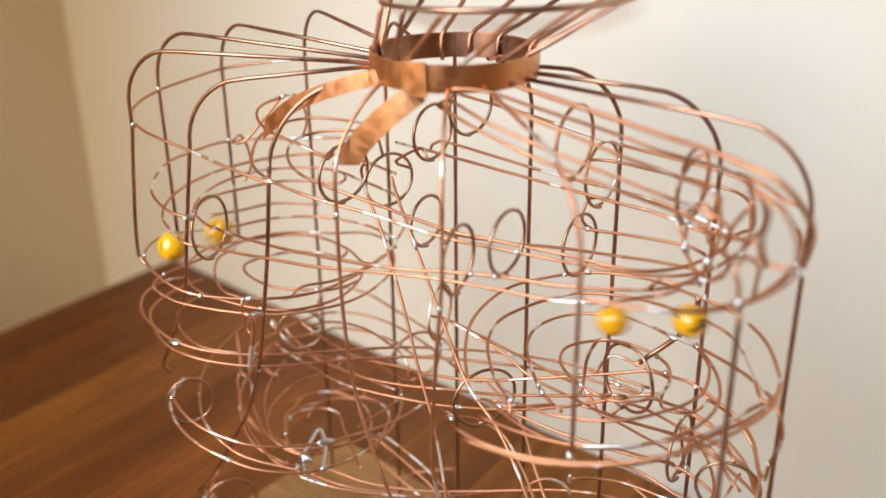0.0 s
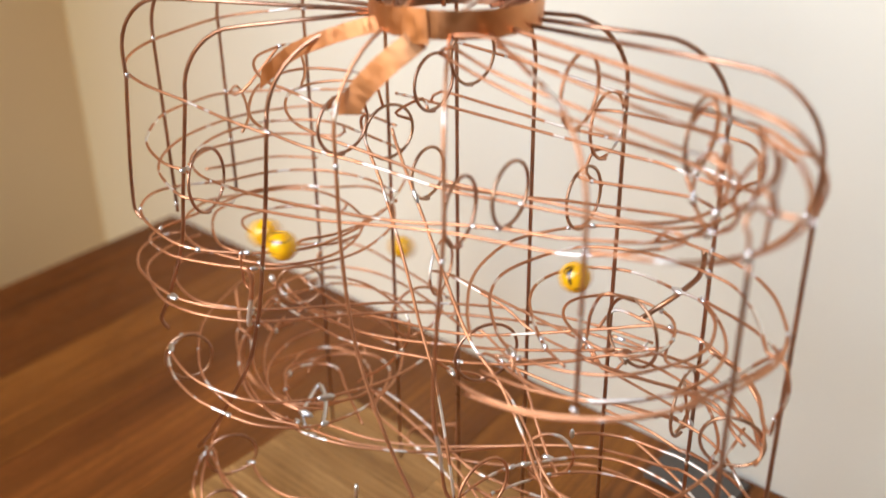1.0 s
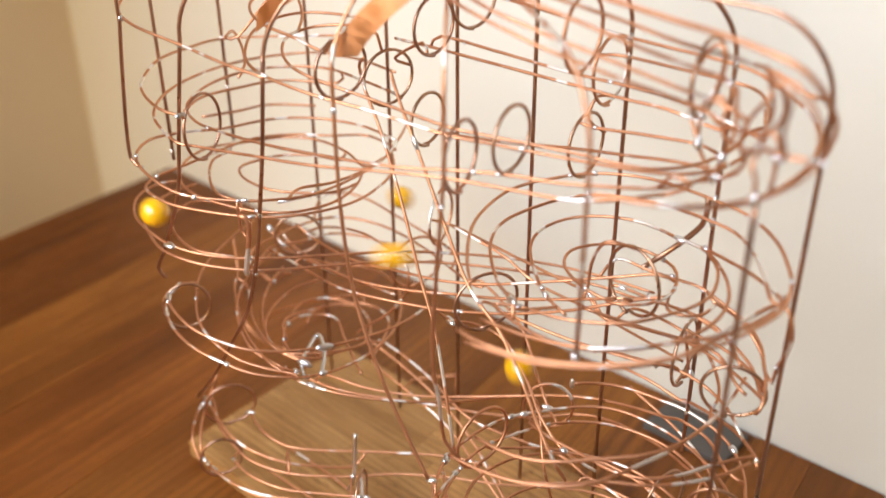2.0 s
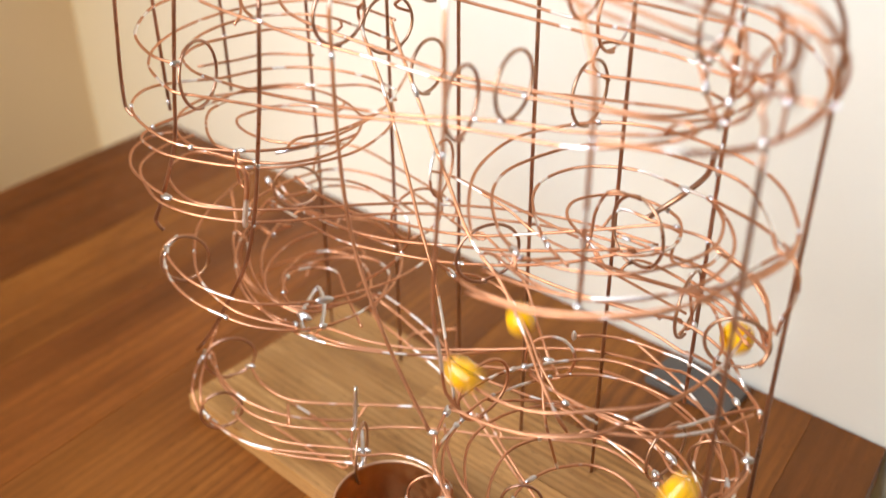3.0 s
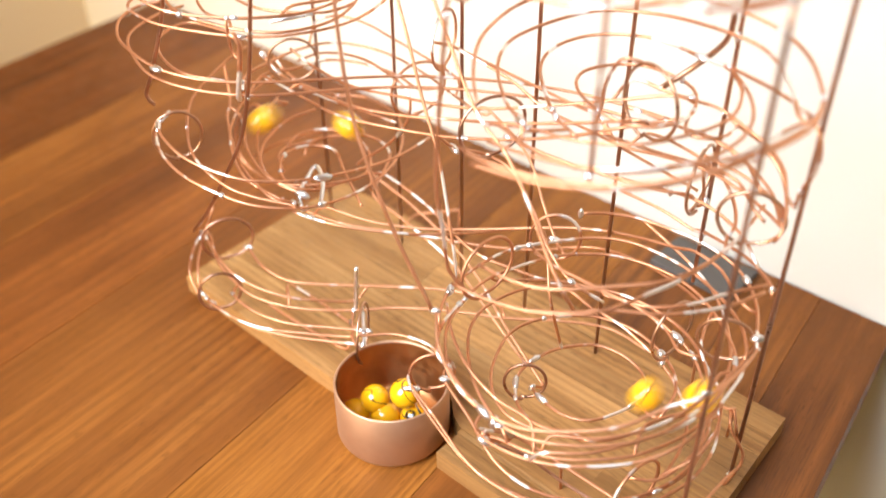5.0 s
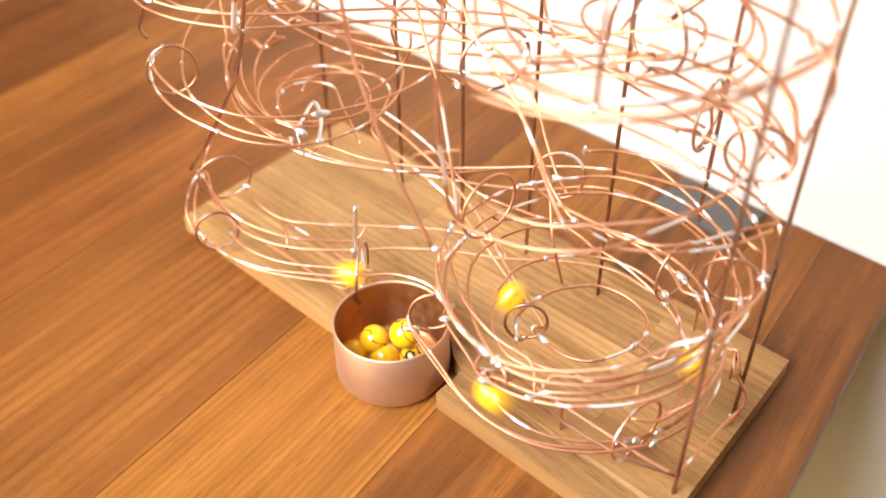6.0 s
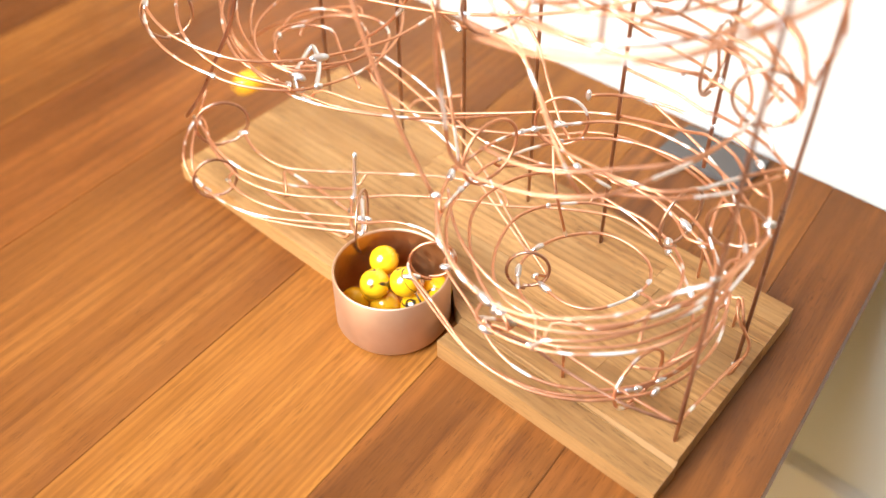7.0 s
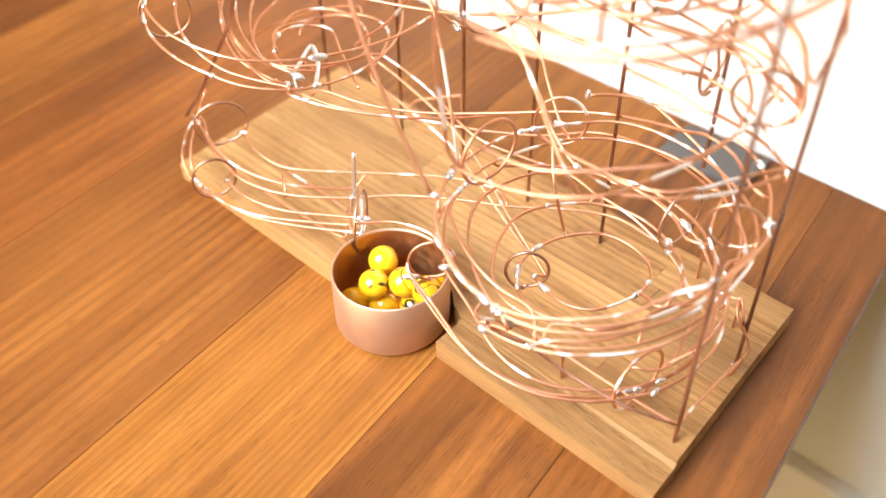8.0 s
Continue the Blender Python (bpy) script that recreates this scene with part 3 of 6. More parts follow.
rail([(0.294, 0.1214, 0.221), (0.3058, 0.1111, 0.2196), (0.3131, 0.0936, 0.2181), (0.312, 0.0808, 0.2167), (0.3053, 0.0685, 0.2147), (0.2919, 0.0537, 0.2117), (0.2683, 0.0448, 0.2081), (0.2433, 0.044, 0.205), (0.2319, 0.0372, 0.205)])
rail([(0.2505, 0.0855, 0.1931), (0.2498, 0.09, 0.1995), (0.2507, 0.09, 0.211), (0.2548, 0.09, 0.2219), (0.2608, 0.09, 0.2271), (0.2703, 0.0987, 0.2225)])
rail([(0.2456, 0.0025, 0.2070), (0.2659, 0.0032, 0.2091), (0.2814, 0.0050, 0.2112), (0.2980, 0.0114, 0.2133), (0.3124, 0.0200, 0.2154), (0.3242, 0.0324, 0.2176), (0.3309, 0.0452, 0.2197), (0.3365, 0.0604, 0.2218), (0.3426, 0.0753, 0.2239), (0.3462, 0.0913, 0.2260)])
rail([(0.2369, 0.0235, 0.2050), (0.2594, 0.0223, 0.2077), (0.2785, 0.0236, 0.2103), (0.2929, 0.0263, 0.2130), (0.3082, 0.0344, 0.2157), (0.3210, 0.0457, 0.2183), (0.3322, 0.0554, 0.2210), (0.3364, 0.0645, 0.2237), (0.3425, 0.0842, 0.2263), (0.3471, 0.0880, 0.2290)])
# fourth track: from the dish down to the lower left
rail([(0.0344, 0.08, 0.1654), (0.0489, 0.0812, 0.16), (0.0797, 0.0753, 0.162), (0.1016, 0.0738, 0.164), (0.1282, 0.0759, 0.168), (0.1627, 0.077, 0.174), (0.1908, 0.0824, 0.18), (0.2221, 0.0903, 0.19), (0.2549, 0.1023, 0.2), (0.2754, 0.1102, 0.206), (0.2845, 0.1142, 0.2033)])
rail([(0.0534, 0.0617, 0.1512), (0.0577, 0.0663, 0.155), (0.0819, 0.0638, 0.157), (0.1126, 0.0632, 0.16), (0.1439, 0.069, 0.164), (0.1727, 0.0753, 0.17), (0.2025, 0.0777, 0.178), (0.2411, 0.0839, 0.19), (0.2702, 0.089, 0.2), (0.273, 0.0927, 0.1979)])
rail([(0.0235, 0.0648, 0.1495), (0.0316, 0.0644, 0.15), (0.0675, 0.06, 0.152), (0.0997, 0.0567, 0.154), (0.125, 0.0601, 0.156), (0.1536, 0.0679, 0.158), (0.1757, 0.0718, 0.162), (0.2105, 0.0774, 0.172), (0.2419, 0.0832, 0.184), (0.2647, 0.0881, 0.195), (0.2803, 0.098, 0.2), (0.2875, 0.1001, 0.2025)])
rail([(0.0366, 0.0398, 0.155), (0.0239, 0.0539, 0.1547), (0.0199, 0.0745, 0.1541), (0.0183, 0.0939, 0.1536), (0.0237, 0.1177, 0.1528), (0.0421, 0.1304, 0.152), (0.0678, 0.1354, 0.1505), (0.1002, 0.1321, 0.1488), (0.1238, 0.1267, 0.1475), (0.1503, 0.1217, 0.146), (0.1559, 0.1237, 0.148)])
rail([(0.0366, 0.0398, 0.155), (0.0367, 0.0431, 0.15), (0.0229, 0.0669, 0.1494), (0.029, 0.0843, 0.1488), (0.0347, 0.1074, 0.1481), (0.0527, 0.1199, 0.1473), (0.0789, 0.1241, 0.1466), (0.1016, 0.1206, 0.146), (0.1146, 0.1289, 0.148)])
rail([(0.0198, 0.1062, 0.1532), (0.0165, 0.1158, 0.165), (0.016, 0.1356, 0.1631), (0.035, 0.1428, 0.1607), (0.0618, 0.1418, 0.158), (0.0928, 0.1402, 0.1548), (0.1199, 0.1361, 0.152), (0.1263, 0.1262, 0.1474)])
# rails dropping through the middle
rail([(0.1336, 0.0552, 0.299), (0.1239, 0.06, 0.2916), (0.1281, 0.06, 0.2786), (0.1384, 0.058, 0.2643), (0.1481, 0.056, 0.2469), (0.1619, 0.052, 0.2221), (0.1753, 0.048, 0.1935), (0.1883, 0.044, 0.1708), (0.1986, 0.04, 0.143), (0.2067, 0.036, 0.1206), (0.2091, 0.0357, 0.1062)])
rail([(0.1517, 0.055, 0.2953), (0.1567, 0.055, 0.283), (0.1734, 0.052, 0.2576), (0.1929, 0.048, 0.2287), (0.2125, 0.044, 0.2027), (0.2351, 0.04, 0.189), (0.2524, 0.036, 0.1706), (0.2637, 0.033, 0.1553), (0.2766, 0.03, 0.141), (0.2807, 0.0346, 0.129)])
rail([(0.1643, 0.07, 0.1595), (0.1683, 0.0788, 0.15), (0.177, 0.0925, 0.1436), (0.1927, 0.0985, 0.1362), (0.218, 0.087, 0.1255), (0.2336, 0.0772, 0.1182), (0.2529, 0.0718, 0.1091), (0.2704, 0.0781, 0.1)])
# rails behind the dish
rail([(0.2491, 0.1001, 0.1983), (0.252, 0.1111, 0.206), (0.2681, 0.1146, 0.204), (0.2811, 0.1171, 0.203), (0.2942, 0.1217, 0.2006), (0.3108, 0.1199, 0.196), (0.3207, 0.1183, 0.193), (0.3326, 0.1095, 0.19), (0.3413, 0.0962, 0.187), (0.348, 0.089, 0.1879)])
rail([(0.2557, 0.1027, 0.1955), (0.2608, 0.104, 0.196), (0.2774, 0.1093, 0.192), (0.2952, 0.1173, 0.1875), (0.3116, 0.1159, 0.1838), (0.3275, 0.103, 0.18)])
rail([(0.2924, 0.1222, 0.221), (0.294, 0.123, 0.221), (0.3242, 0.1076, 0.225), (0.3477, 0.0868, 0.2293), (0.3535, 0.0853, 0.22), (0.3532, 0.0865, 0.208), (0.349, 0.0893, 0.1973), (0.348, 0.089, 0.1879)])
rail([(0.1915, 0.0916, 0.16), (0.2342, 0.0961, 0.158), (0.2728, 0.1067, 0.1559), (0.2877, 0.115, 0.155), (0.2894, 0.1183, 0.1516)])
rail([(0.252, 0.085, 0.1888), (0.2551, 0.0834, 0.19), (0.2771, 0.0955, 0.1837), (0.2968, 0.1083, 0.1779), (0.3115, 0.113, 0.1739), (0.3262, 0.1026, 0.17), (0.3331, 0.1004, 0.1677)])
rail([(0.1221, 0.1113, 0.1855), (0.1325, 0.12, 0.182), (0.1793, 0.1158, 0.1812), (0.2216, 0.1117, 0.1808), (0.2373, 0.11, 0.1808), (0.2492, 0.107, 0.172)])
rail([(0.1325, 0.12, 0.182), (0.1392, 0.1145, 0.185), (0.1744, 0.1165, 0.178), (0.1989, 0.1154, 0.17), (0.2291, 0.1256, 0.16), (0.2527, 0.1343, 0.15), (0.2796, 0.1426, 0.14)])
rail([(0.1476, 0.1222, 0.1462), (0.1531, 0.1234, 0.15), (0.1812, 0.1259, 0.1299), (0.2046, 0.1128, 0.112), (0.2195, 0.1049, 0.1), (0.2306, 0.0987, 0.0984)])
# lower left loops
rail([(0.0073, 0.0199, 0.1376), (0.0074, 0.0061, 0.142), (0.0154, -0.0063, 0.14), (0.0423, -0.0114, 0.136), (0.0657, -0.006, 0.132), (0.0847, 0.0061, 0.128), (0.0999, 0.0296, 0.124), (0.1076, 0.0568, 0.12), (0.1126, 0.0886, 0.117), (0.1095, 0.1215, 0.115)])
rail([(-0.0025, 0.0011, 0.128), (0.0213, -0.0104, 0.127), (0.0473, -0.0135, 0.124), (0.0706, -0.0079, 0.12), (0.0886, 0.0012, 0.116), (0.1048, 0.0197, 0.112), (0.1117, 0.0431, 0.109), (0.11, 0.0716, 0.106), (0.0997, 0.1009, 0.104), (0.0822, 0.1246, 0.103), (0.0565, 0.1441, 0.102), (0.0234, 0.1494, 0.101), (0.0011, 0.1377, 0.1)])
rail([(-0.0164, 0.0845, 0.15), (-0.0143, 0.0642, 0.146), (-0.0011, 0.0299, 0.14), (0.0215, 0.0086, 0.134), (0.0428, -0.0017, 0.128), (0.0686, -0.0021, 0.122), (0.0844, 0.0048, 0.118), (0.1027, 0.0176, 0.114), (0.1036, 0.0176, 0.1124)])
rail([(0.0092, 0.0904, 0.14), (0.0122, 0.0596, 0.1329), (0.0256, 0.0362, 0.1276), (0.0465, 0.0207, 0.1231), (0.0686, 0.0132, 0.1183), (0.0911, 0.0188, 0.112), (0.0932, 0.0247, 0.108)])
rail([(0.0366, 0.093, 0.12), (0.0306, 0.0743, 0.1173), (0.038, 0.0496, 0.1146), (0.0548, 0.0337, 0.1126), (0.0732, 0.0292, 0.1107), (0.0915, 0.0349, 0.108)])
rail([(0.1156, 0.0565, 0.1), (0.0833, 0.073, 0.102), (0.0598, 0.0851, 0.1033), (0.0457, 0.0738, 0.1048), (0.0458, 0.0577, 0.1059), (0.0605, 0.0425, 0.1068), (0.0843, 0.0324, 0.108)])
rail([(0.1106, 0.0687, 0.1063), (0.1076, 0.0735, 0.1), (0.0875, 0.1078, 0.1), (0.0642, 0.1154, 0.1), (0.045, 0.1031, 0.1), (0.0393, 0.0836, 0.1), (0.0434, 0.075, 0.097)])
rail([(0.0869, 0.0223, 0.1098), (0.0904, 0.0262, 0.1), (0.1169, 0.0372, 0.0967), (0.1423, 0.0575, 0.0928), (0.1637, 0.0823, 0.0889), (0.1819, 0.1119, 0.085), (0.1917, 0.1105, 0.0913)])
# lowest left track to the cup
rail([(0.0321, 0.032, 0.0443), (0.0344, 0.0288, 0.045), (0.0544, 0.0228, 0.044), (0.0755, 0.025, 0.042), (0.0929, 0.0366, 0.041), (0.1079, 0.0503, 0.04), (0.1292, 0.0674, 0.04), (0.1569, 0.0874, 0.04), (0.1837, 0.0974, 0.04), (0.197, 0.092, 0.038)])
rail([(0.0023, 0.0168, 0.049), (0.0255, 0.0091, 0.047), (0.0458, 0.0058, 0.044), (0.0635, 0.0084, 0.041), (0.0828, 0.018, 0.037), (0.0977, 0.0314, 0.034), (0.1116, 0.0483, 0.031), (0.1157, 0.0568, 0.0399)])
rail([(0.0031, 0.0175, 0.049), (0.0074, 0.0188, 0.046), (0.0302, 0.007, 0.044), (0.0479, 0.0037, 0.042), (0.0655, 0.0024, 0.04), (0.0842, 0.0083, 0.038), (0.102, 0.0191, 0.037), (0.1241, 0.0393, 0.036), (0.1408, 0.0557, 0.037), (0.1683, 0.0749, 0.038), (0.197, 0.092, 0.038), (0.2241, 0.1099, 0.04), (0.2499, 0.1234, 0.04), (0.2771, 0.1224, 0.04)])
rail([(0.0312, -0.0118, 0.03), (0.0325, -0.0107, 0.03), (0.0557, -0.0113, 0.029), (0.081, -0.008, 0.028), (0.1007, 0.0013, 0.027), (0.1179, 0.0124, 0.026), (0.1408, 0.0271, 0.026), (0.1426, 0.0284, 0.0232)])
rail([(0.044, -0.0112, 0.0295), (0.0479, -0.0142, 0.033), (0.0726, -0.013, 0.033), (0.0908, -0.0067, 0.032), (0.1104, 0.0066, 0.031), (0.1328, 0.0238, 0.03), (0.1353, 0.0248, 0.0324)])
rail([(0.0566, 0.0025, 0.041), (0.0601, -0.004, 0.04), (0.0802, -0.0053, 0.039), (0.1026, 0.0015, 0.038), (0.1216, 0.0149, 0.037), (0.1426, 0.0308, 0.036)])
rail([(0.0031, 0.0175, 0.049), (0.0082, 0.0051, 0.045), (0.0217, -0.0089, 0.04), (0.0312, -0.0118, 0.03), (0.0325, -0.0107, 0.03)])
rail([(0.0124, 0.0218, 0.07), (0.012, 0.0116, 0.052), (0.0223, -0.0019, 0.045), (0.033, -0.0104, 0.038), (0.0347, -0.0102, 0.03)])
rail([(0.0596, 0.0378, 0.024), (0.0936, 0.0384, 0.024), (0.1307, 0.0365, 0.024), (0.1384, 0.0347, 0.0278)])
rail([(0.0657, 0.0164, 0.022), (0.1108, 0.0181, 0.022), (0.1325, 0.0209, 0.022), (0.1338, 0.0226, 0.026)])
rail([(0.1528, 0.0132, 0.0513), (0.1564, 0.0166, 0.05), (0.1684, 0.0288, 0.05), (0.1883, 0.0349, 0.05), (0.2063, 0.0311, 0.048), (0.2142, 0.0267, 0.0473)])
# back rails from the lower left loop to the right
rail([(0.0758, 0.0445, 0.085), (0.1013, 0.052, 0.083), (0.1259, 0.0686, 0.08), (0.1445, 0.0818, 0.078), (0.1728, 0.0986, 0.076), (0.1993, 0.1167, 0.076), (0.2219, 0.1334, 0.08), (0.2462, 0.1356, 0.085), (0.2782, 0.1289, 0.09), (0.3047, 0.1166, 0.095), (0.306, 0.1178, 0.0957)])
rail([(0.0835, 0.0465, 0.0844), (0.0894, 0.0505, 0.09), (0.1169, 0.06, 0.088), (0.1444, 0.0776, 0.086), (0.1726, 0.0984, 0.088), (0.2102, 0.121, 0.095), (0.2338, 0.1291, 0.1), (0.2581, 0.1286, 0.107), (0.2831, 0.1243, 0.115), (0.2941, 0.1212, 0.12), (0.3114, 0.1174, 0.119), (0.3282, 0.1045, 0.117), (0.3387, 0.1039, 0.1152)])
rail([(0.0738, 0.1011, 0.085), (0.1056, 0.103, 0.0755), (0.1395, 0.1015, 0.0653), (0.1728, 0.0943, 0.055), (0.2061, 0.0808, 0.044), (0.2454, 0.0682, 0.03)])
rail([(0.077, 0.1013, 0.0841), (0.0795, 0.0992, 0.07), (0.1082, 0.0996, 0.0619), (0.146, 0.0993, 0.0509), (0.181, 0.0904, 0.0406), (0.2207, 0.0793, 0.028), (0.2294, 0.0732, 0.0357)])
rail([(0.0801, 0.1015, 0.0831), (0.0899, 0.1002, 0.09), (0.1284, 0.099, 0.0835), (0.1711, 0.0909, 0.0761), (0.2005, 0.1007, 0.0697), (0.2245, 0.1114, 0.0642), (0.2451, 0.1103, 0.06), (0.2547, 0.0998, 0.0671)])
# lower right bowl
rail([(0.239, 0.098, 0.13), (0.2485, 0.1086, 0.129), (0.263, 0.117, 0.128), (0.2832, 0.121, 0.127), (0.2938, 0.123, 0.126), (0.3109, 0.1226, 0.123), (0.325, 0.1172, 0.12), (0.3368, 0.1066, 0.116), (0.3454, 0.0917, 0.112), (0.3488, 0.0861, 0.111)])
rail([(0.2217, 0.003, 0.1157), (0.2244, 0.0034, 0.115), (0.2356, -0.0078, 0.11), (0.2539, -0.0173, 0.104), (0.2724, -0.0195, 0.1), (0.287, -0.018, 0.1), (0.3011, -0.0129, 0.102), (0.3187, -0.0019, 0.106), (0.3303, 0.0088, 0.11), (0.3405, 0.0247, 0.116), (0.3508, 0.0345, 0.1215), (0.352, 0.0585, 0.117), (0.3488, 0.0861, 0.111), (0.3454, 0.0917, 0.112)])
rail([(0.2143, 0.0404, 0.1), (0.2207, 0.0162, 0.098), (0.233, 0.0004, 0.096), (0.2449, -0.0075, 0.094), (0.271, -0.014, 0.092), (0.2902, -0.0138, 0.092), (0.3086, -0.0061, 0.093), (0.327, 0.0086, 0.095), (0.3382, 0.0251, 0.097), (0.3437, 0.042, 0.1), (0.3445, 0.0632, 0.102), (0.3456, 0.082, 0.105), (0.3435, 0.0873, 0.107)])
rail([(0.2218, 0.009, 0.0997), (0.2185, 0.0114, 0.105), (0.2098, 0.0309, 0.106), (0.2094, 0.0565, 0.107), (0.2152, 0.0761, 0.108), (0.2291, 0.0954, 0.109), (0.2455, 0.1117, 0.11), (0.2643, 0.1194, 0.11), (0.2913, 0.1185, 0.11), (0.3145, 0.1114, 0.109), (0.3332, 0.1, 0.108), (0.3435, 0.0873, 0.107), (0.3456, 0.082, 0.105)])
rail([(0.2391, -0.0048, 0.0948), (0.2327, -0.0057, 0.1), (0.2209, 0.0108, 0.0997), (0.2162, 0.0299, 0.0995), (0.2134, 0.0521, 0.0991), (0.2183, 0.0729, 0.0988), (0.2292, 0.0967, 0.0984), (0.2456, 0.1138, 0.0979), (0.2645, 0.1223, 0.0971), (0.2873, 0.124, 0.0963), (0.3081, 0.1167, 0.0956), (0.3298, 0.101, 0.0948), (0.3392, 0.089, 0.0944), (0.3432, 0.0734, 0.0938), (0.342, 0.0479, 0.0906), (0.3307, 0.0261, 0.0871), (0.3157, 0.0059, 0.0833), (0.2978, -0.0065, 0.08), (0.2925, -0.0077, 0.072)])
rail([(0.2753, -0.0029, 0.0666), (0.2716, -0.002, 0.072), (0.2514, 0.0051, 0.0752), (0.2338, 0.0168, 0.078), (0.2194, 0.0337, 0.0806), (0.2153, 0.0505, 0.0828), (0.2209, 0.0708, 0.0849), (0.2318, 0.0878, 0.0844), (0.2466, 0.1, 0.084), (0.2661, 0.1078, 0.0835), (0.2863, 0.1085, 0.0831), (0.3059, 0.1038, 0.0824), (0.3227, 0.0922, 0.0818), (0.332, 0.0779, 0.0814), (0.3335, 0.06, 0.0809), (0.3233, 0.0389, 0.08), (0.3273, 0.0248, 0.0743)])
rail([(0.2827, 0.0285, 0.0547), (0.2791, 0.0189, 0.06), (0.2616, 0.0145, 0.0616), (0.2454, 0.0216, 0.0629), (0.2336, 0.0367, 0.0642), (0.2264, 0.0585, 0.0656), (0.2306, 0.0745, 0.0669), (0.24, 0.0864, 0.0679), (0.2531, 0.0989, 0.0672), (0.2707, 0.1049, 0.0664), (0.2879, 0.1029, 0.0657), (0.3051, 0.0949, 0.0651), (0.3151, 0.0829, 0.0646), (0.3189, 0.0662, 0.064), (0.3168, 0.0625, 0.06)])
rail([(0.3, 0.0294, 0.06), (0.2877, 0.0305, 0.055), (0.2711, 0.0251, 0.0541), (0.2555, 0.0302, 0.0534), (0.2456, 0.0409, 0.0529), (0.2408, 0.0513, 0.0525), (0.2412, 0.0674, 0.0519), (0.2456, 0.0813, 0.0513), (0.2572, 0.0962, 0.0504), (0.2725, 0.1008, 0.0493), (0.2875, 0.0976, 0.0479), (0.2953, 0.0887, 0.047), (0.2964, 0.0771, 0.0461), (0.2919, 0.0639, 0.0448), (0.2841, 0.0532, 0.0435), (0.2715, 0.0487, 0.0422), (0.2571, 0.0509, 0.0409), (0.2456, 0.0559, 0.04), (0.2454, 0.0682, 0.03)])
rail([(0.2552, 0.101, 0.0848), (0.2595, 0.0993, 0.085), (0.2768, 0.1083, 0.0797), (0.2947, 0.1082, 0.0748), (0.3113, 0.1043, 0.0703), (0.3285, 0.0896, 0.0647), (0.3393, 0.0748, 0.0601), (0.3404, 0.0571, 0.0555), (0.3344, 0.0392, 0.05), (0.3228, 0.0302, 0.0505)])
rail([(0.2487, 0.0956, 0.0675), (0.2513, 0.1009, 0.07), (0.268, 0.1037, 0.066), (0.2877, 0.1017, 0.0613), (0.3059, 0.096, 0.0569), (0.3242, 0.0817, 0.0518), (0.331, 0.0669, 0.0483), (0.3327, 0.0527, 0.045), (0.3344, 0.0438, 0.05)])
rail([(0.2498, 0.141, 0.11), (0.2862, 0.135, 0.1003), (0.3101, 0.1248, 0.0936), (0.3304, 0.1033, 0.0864), (0.3399, 0.0793, 0.08), (0.3418, 0.0711, 0.08)])
rail([(0.2978, -0.0065, 0.08), (0.2969, 0.0001, 0.085), (0.3126, 0.0095, 0.0871), (0.3262, 0.0236, 0.0894), (0.335, 0.0404, 0.0915), (0.3393, 0.0583, 0.0934), (0.338, 0.0769, 0.095), (0.3419, 0.082, 0.0943)])
rail([(0.2573, 0.0026, 0.0743), (0.2608, -0.0094, 0.07), (0.282, -0.0104, 0.0713), (0.3023, -0.0035, 0.0727), (0.3183, 0.0081, 0.0741), (0.3308, 0.0198, 0.0765), (0.3413, 0.0335, 0.0817), (0.3457, 0.048, 0.086), (0.346, 0.0694, 0.0915), (0.3455, 0.0838, 0.095), (0.3419, 0.0925, 0.0972)])
rail([(0.2656, -0.0051, 0.0654), (0.2697, -0.0035, 0.066), (0.2879, -0.0012, 0.0681), (0.3028, 0.0044, 0.0701), (0.3189, 0.0161, 0.0727), (0.3305, 0.0294, 0.075), (0.3399, 0.0507, 0.0778), (0.3418, 0.0711, 0.08), (0.3399, 0.0793, 0.08)])
rail([(0.3163, 0.0799, 0.0645), (0.3161, 0.0767, 0.06), (0.3164, 0.0589, 0.06), (0.3097, 0.0404, 0.06), (0.2989, 0.0282, 0.06), (0.2877, 0.0305, 0.055)])
rail([(0.3126, 0.114, 0.0954), (0.3133, 0.1074, 0.09), (0.3185, 0.0956, 0.0843), (0.3301, 0.0889, 0.0777), (0.3375, 0.0858, 0.0736), (0.3444, 0.0718, 0.0661), (0.3433, 0.0564, 0.0582), (0.3344, 0.0438, 0.05), (0.335, 0.041, 0.0506)])
rail([(0.2032, 0.0337, 0.09), (0.2203, 0.0194, 0.0867), (0.2399, 0.0098, 0.083), (0.2609, 0.0062, 0.0789), (0.2795, 0.0086, 0.075), (0.2895, -0.0008, 0.0683)])
rail([(0.2141, 0.0583, 0.099), (0.2102, 0.065, 0.09), (0.2259, 0.083, 0.0879), (0.2447, 0.0972, 0.0858), (0.272, 0.1043, 0.0832), (0.2947, 0.1012, 0.0812), (0.3084, 0.0929, 0.08), (0.3199, 0.0948, 0.0819)])
# rails at the right end between the dish and the bowl
rail([(0.2373, 0.11, 0.1808), (0.2492, 0.107, 0.172), (0.2701, 0.1142, 0.1703), (0.2911, 0.12, 0.1686), (0.3102, 0.1175, 0.1672), (0.3277, 0.1113, 0.1659), (0.3389, 0.1056, 0.165), (0.3409, 0.1017, 0.165)])
rail([(0.2555, 0.1092, 0.1715), (0.2611, 0.1164, 0.178), (0.2782, 0.1254, 0.1717), (0.2972, 0.1258, 0.1654), (0.312, 0.1143, 0.1604), (0.3191, 0.103, 0.1571), (0.3195, 0.0956, 0.155), (0.3238, 0.0874, 0.1539)])
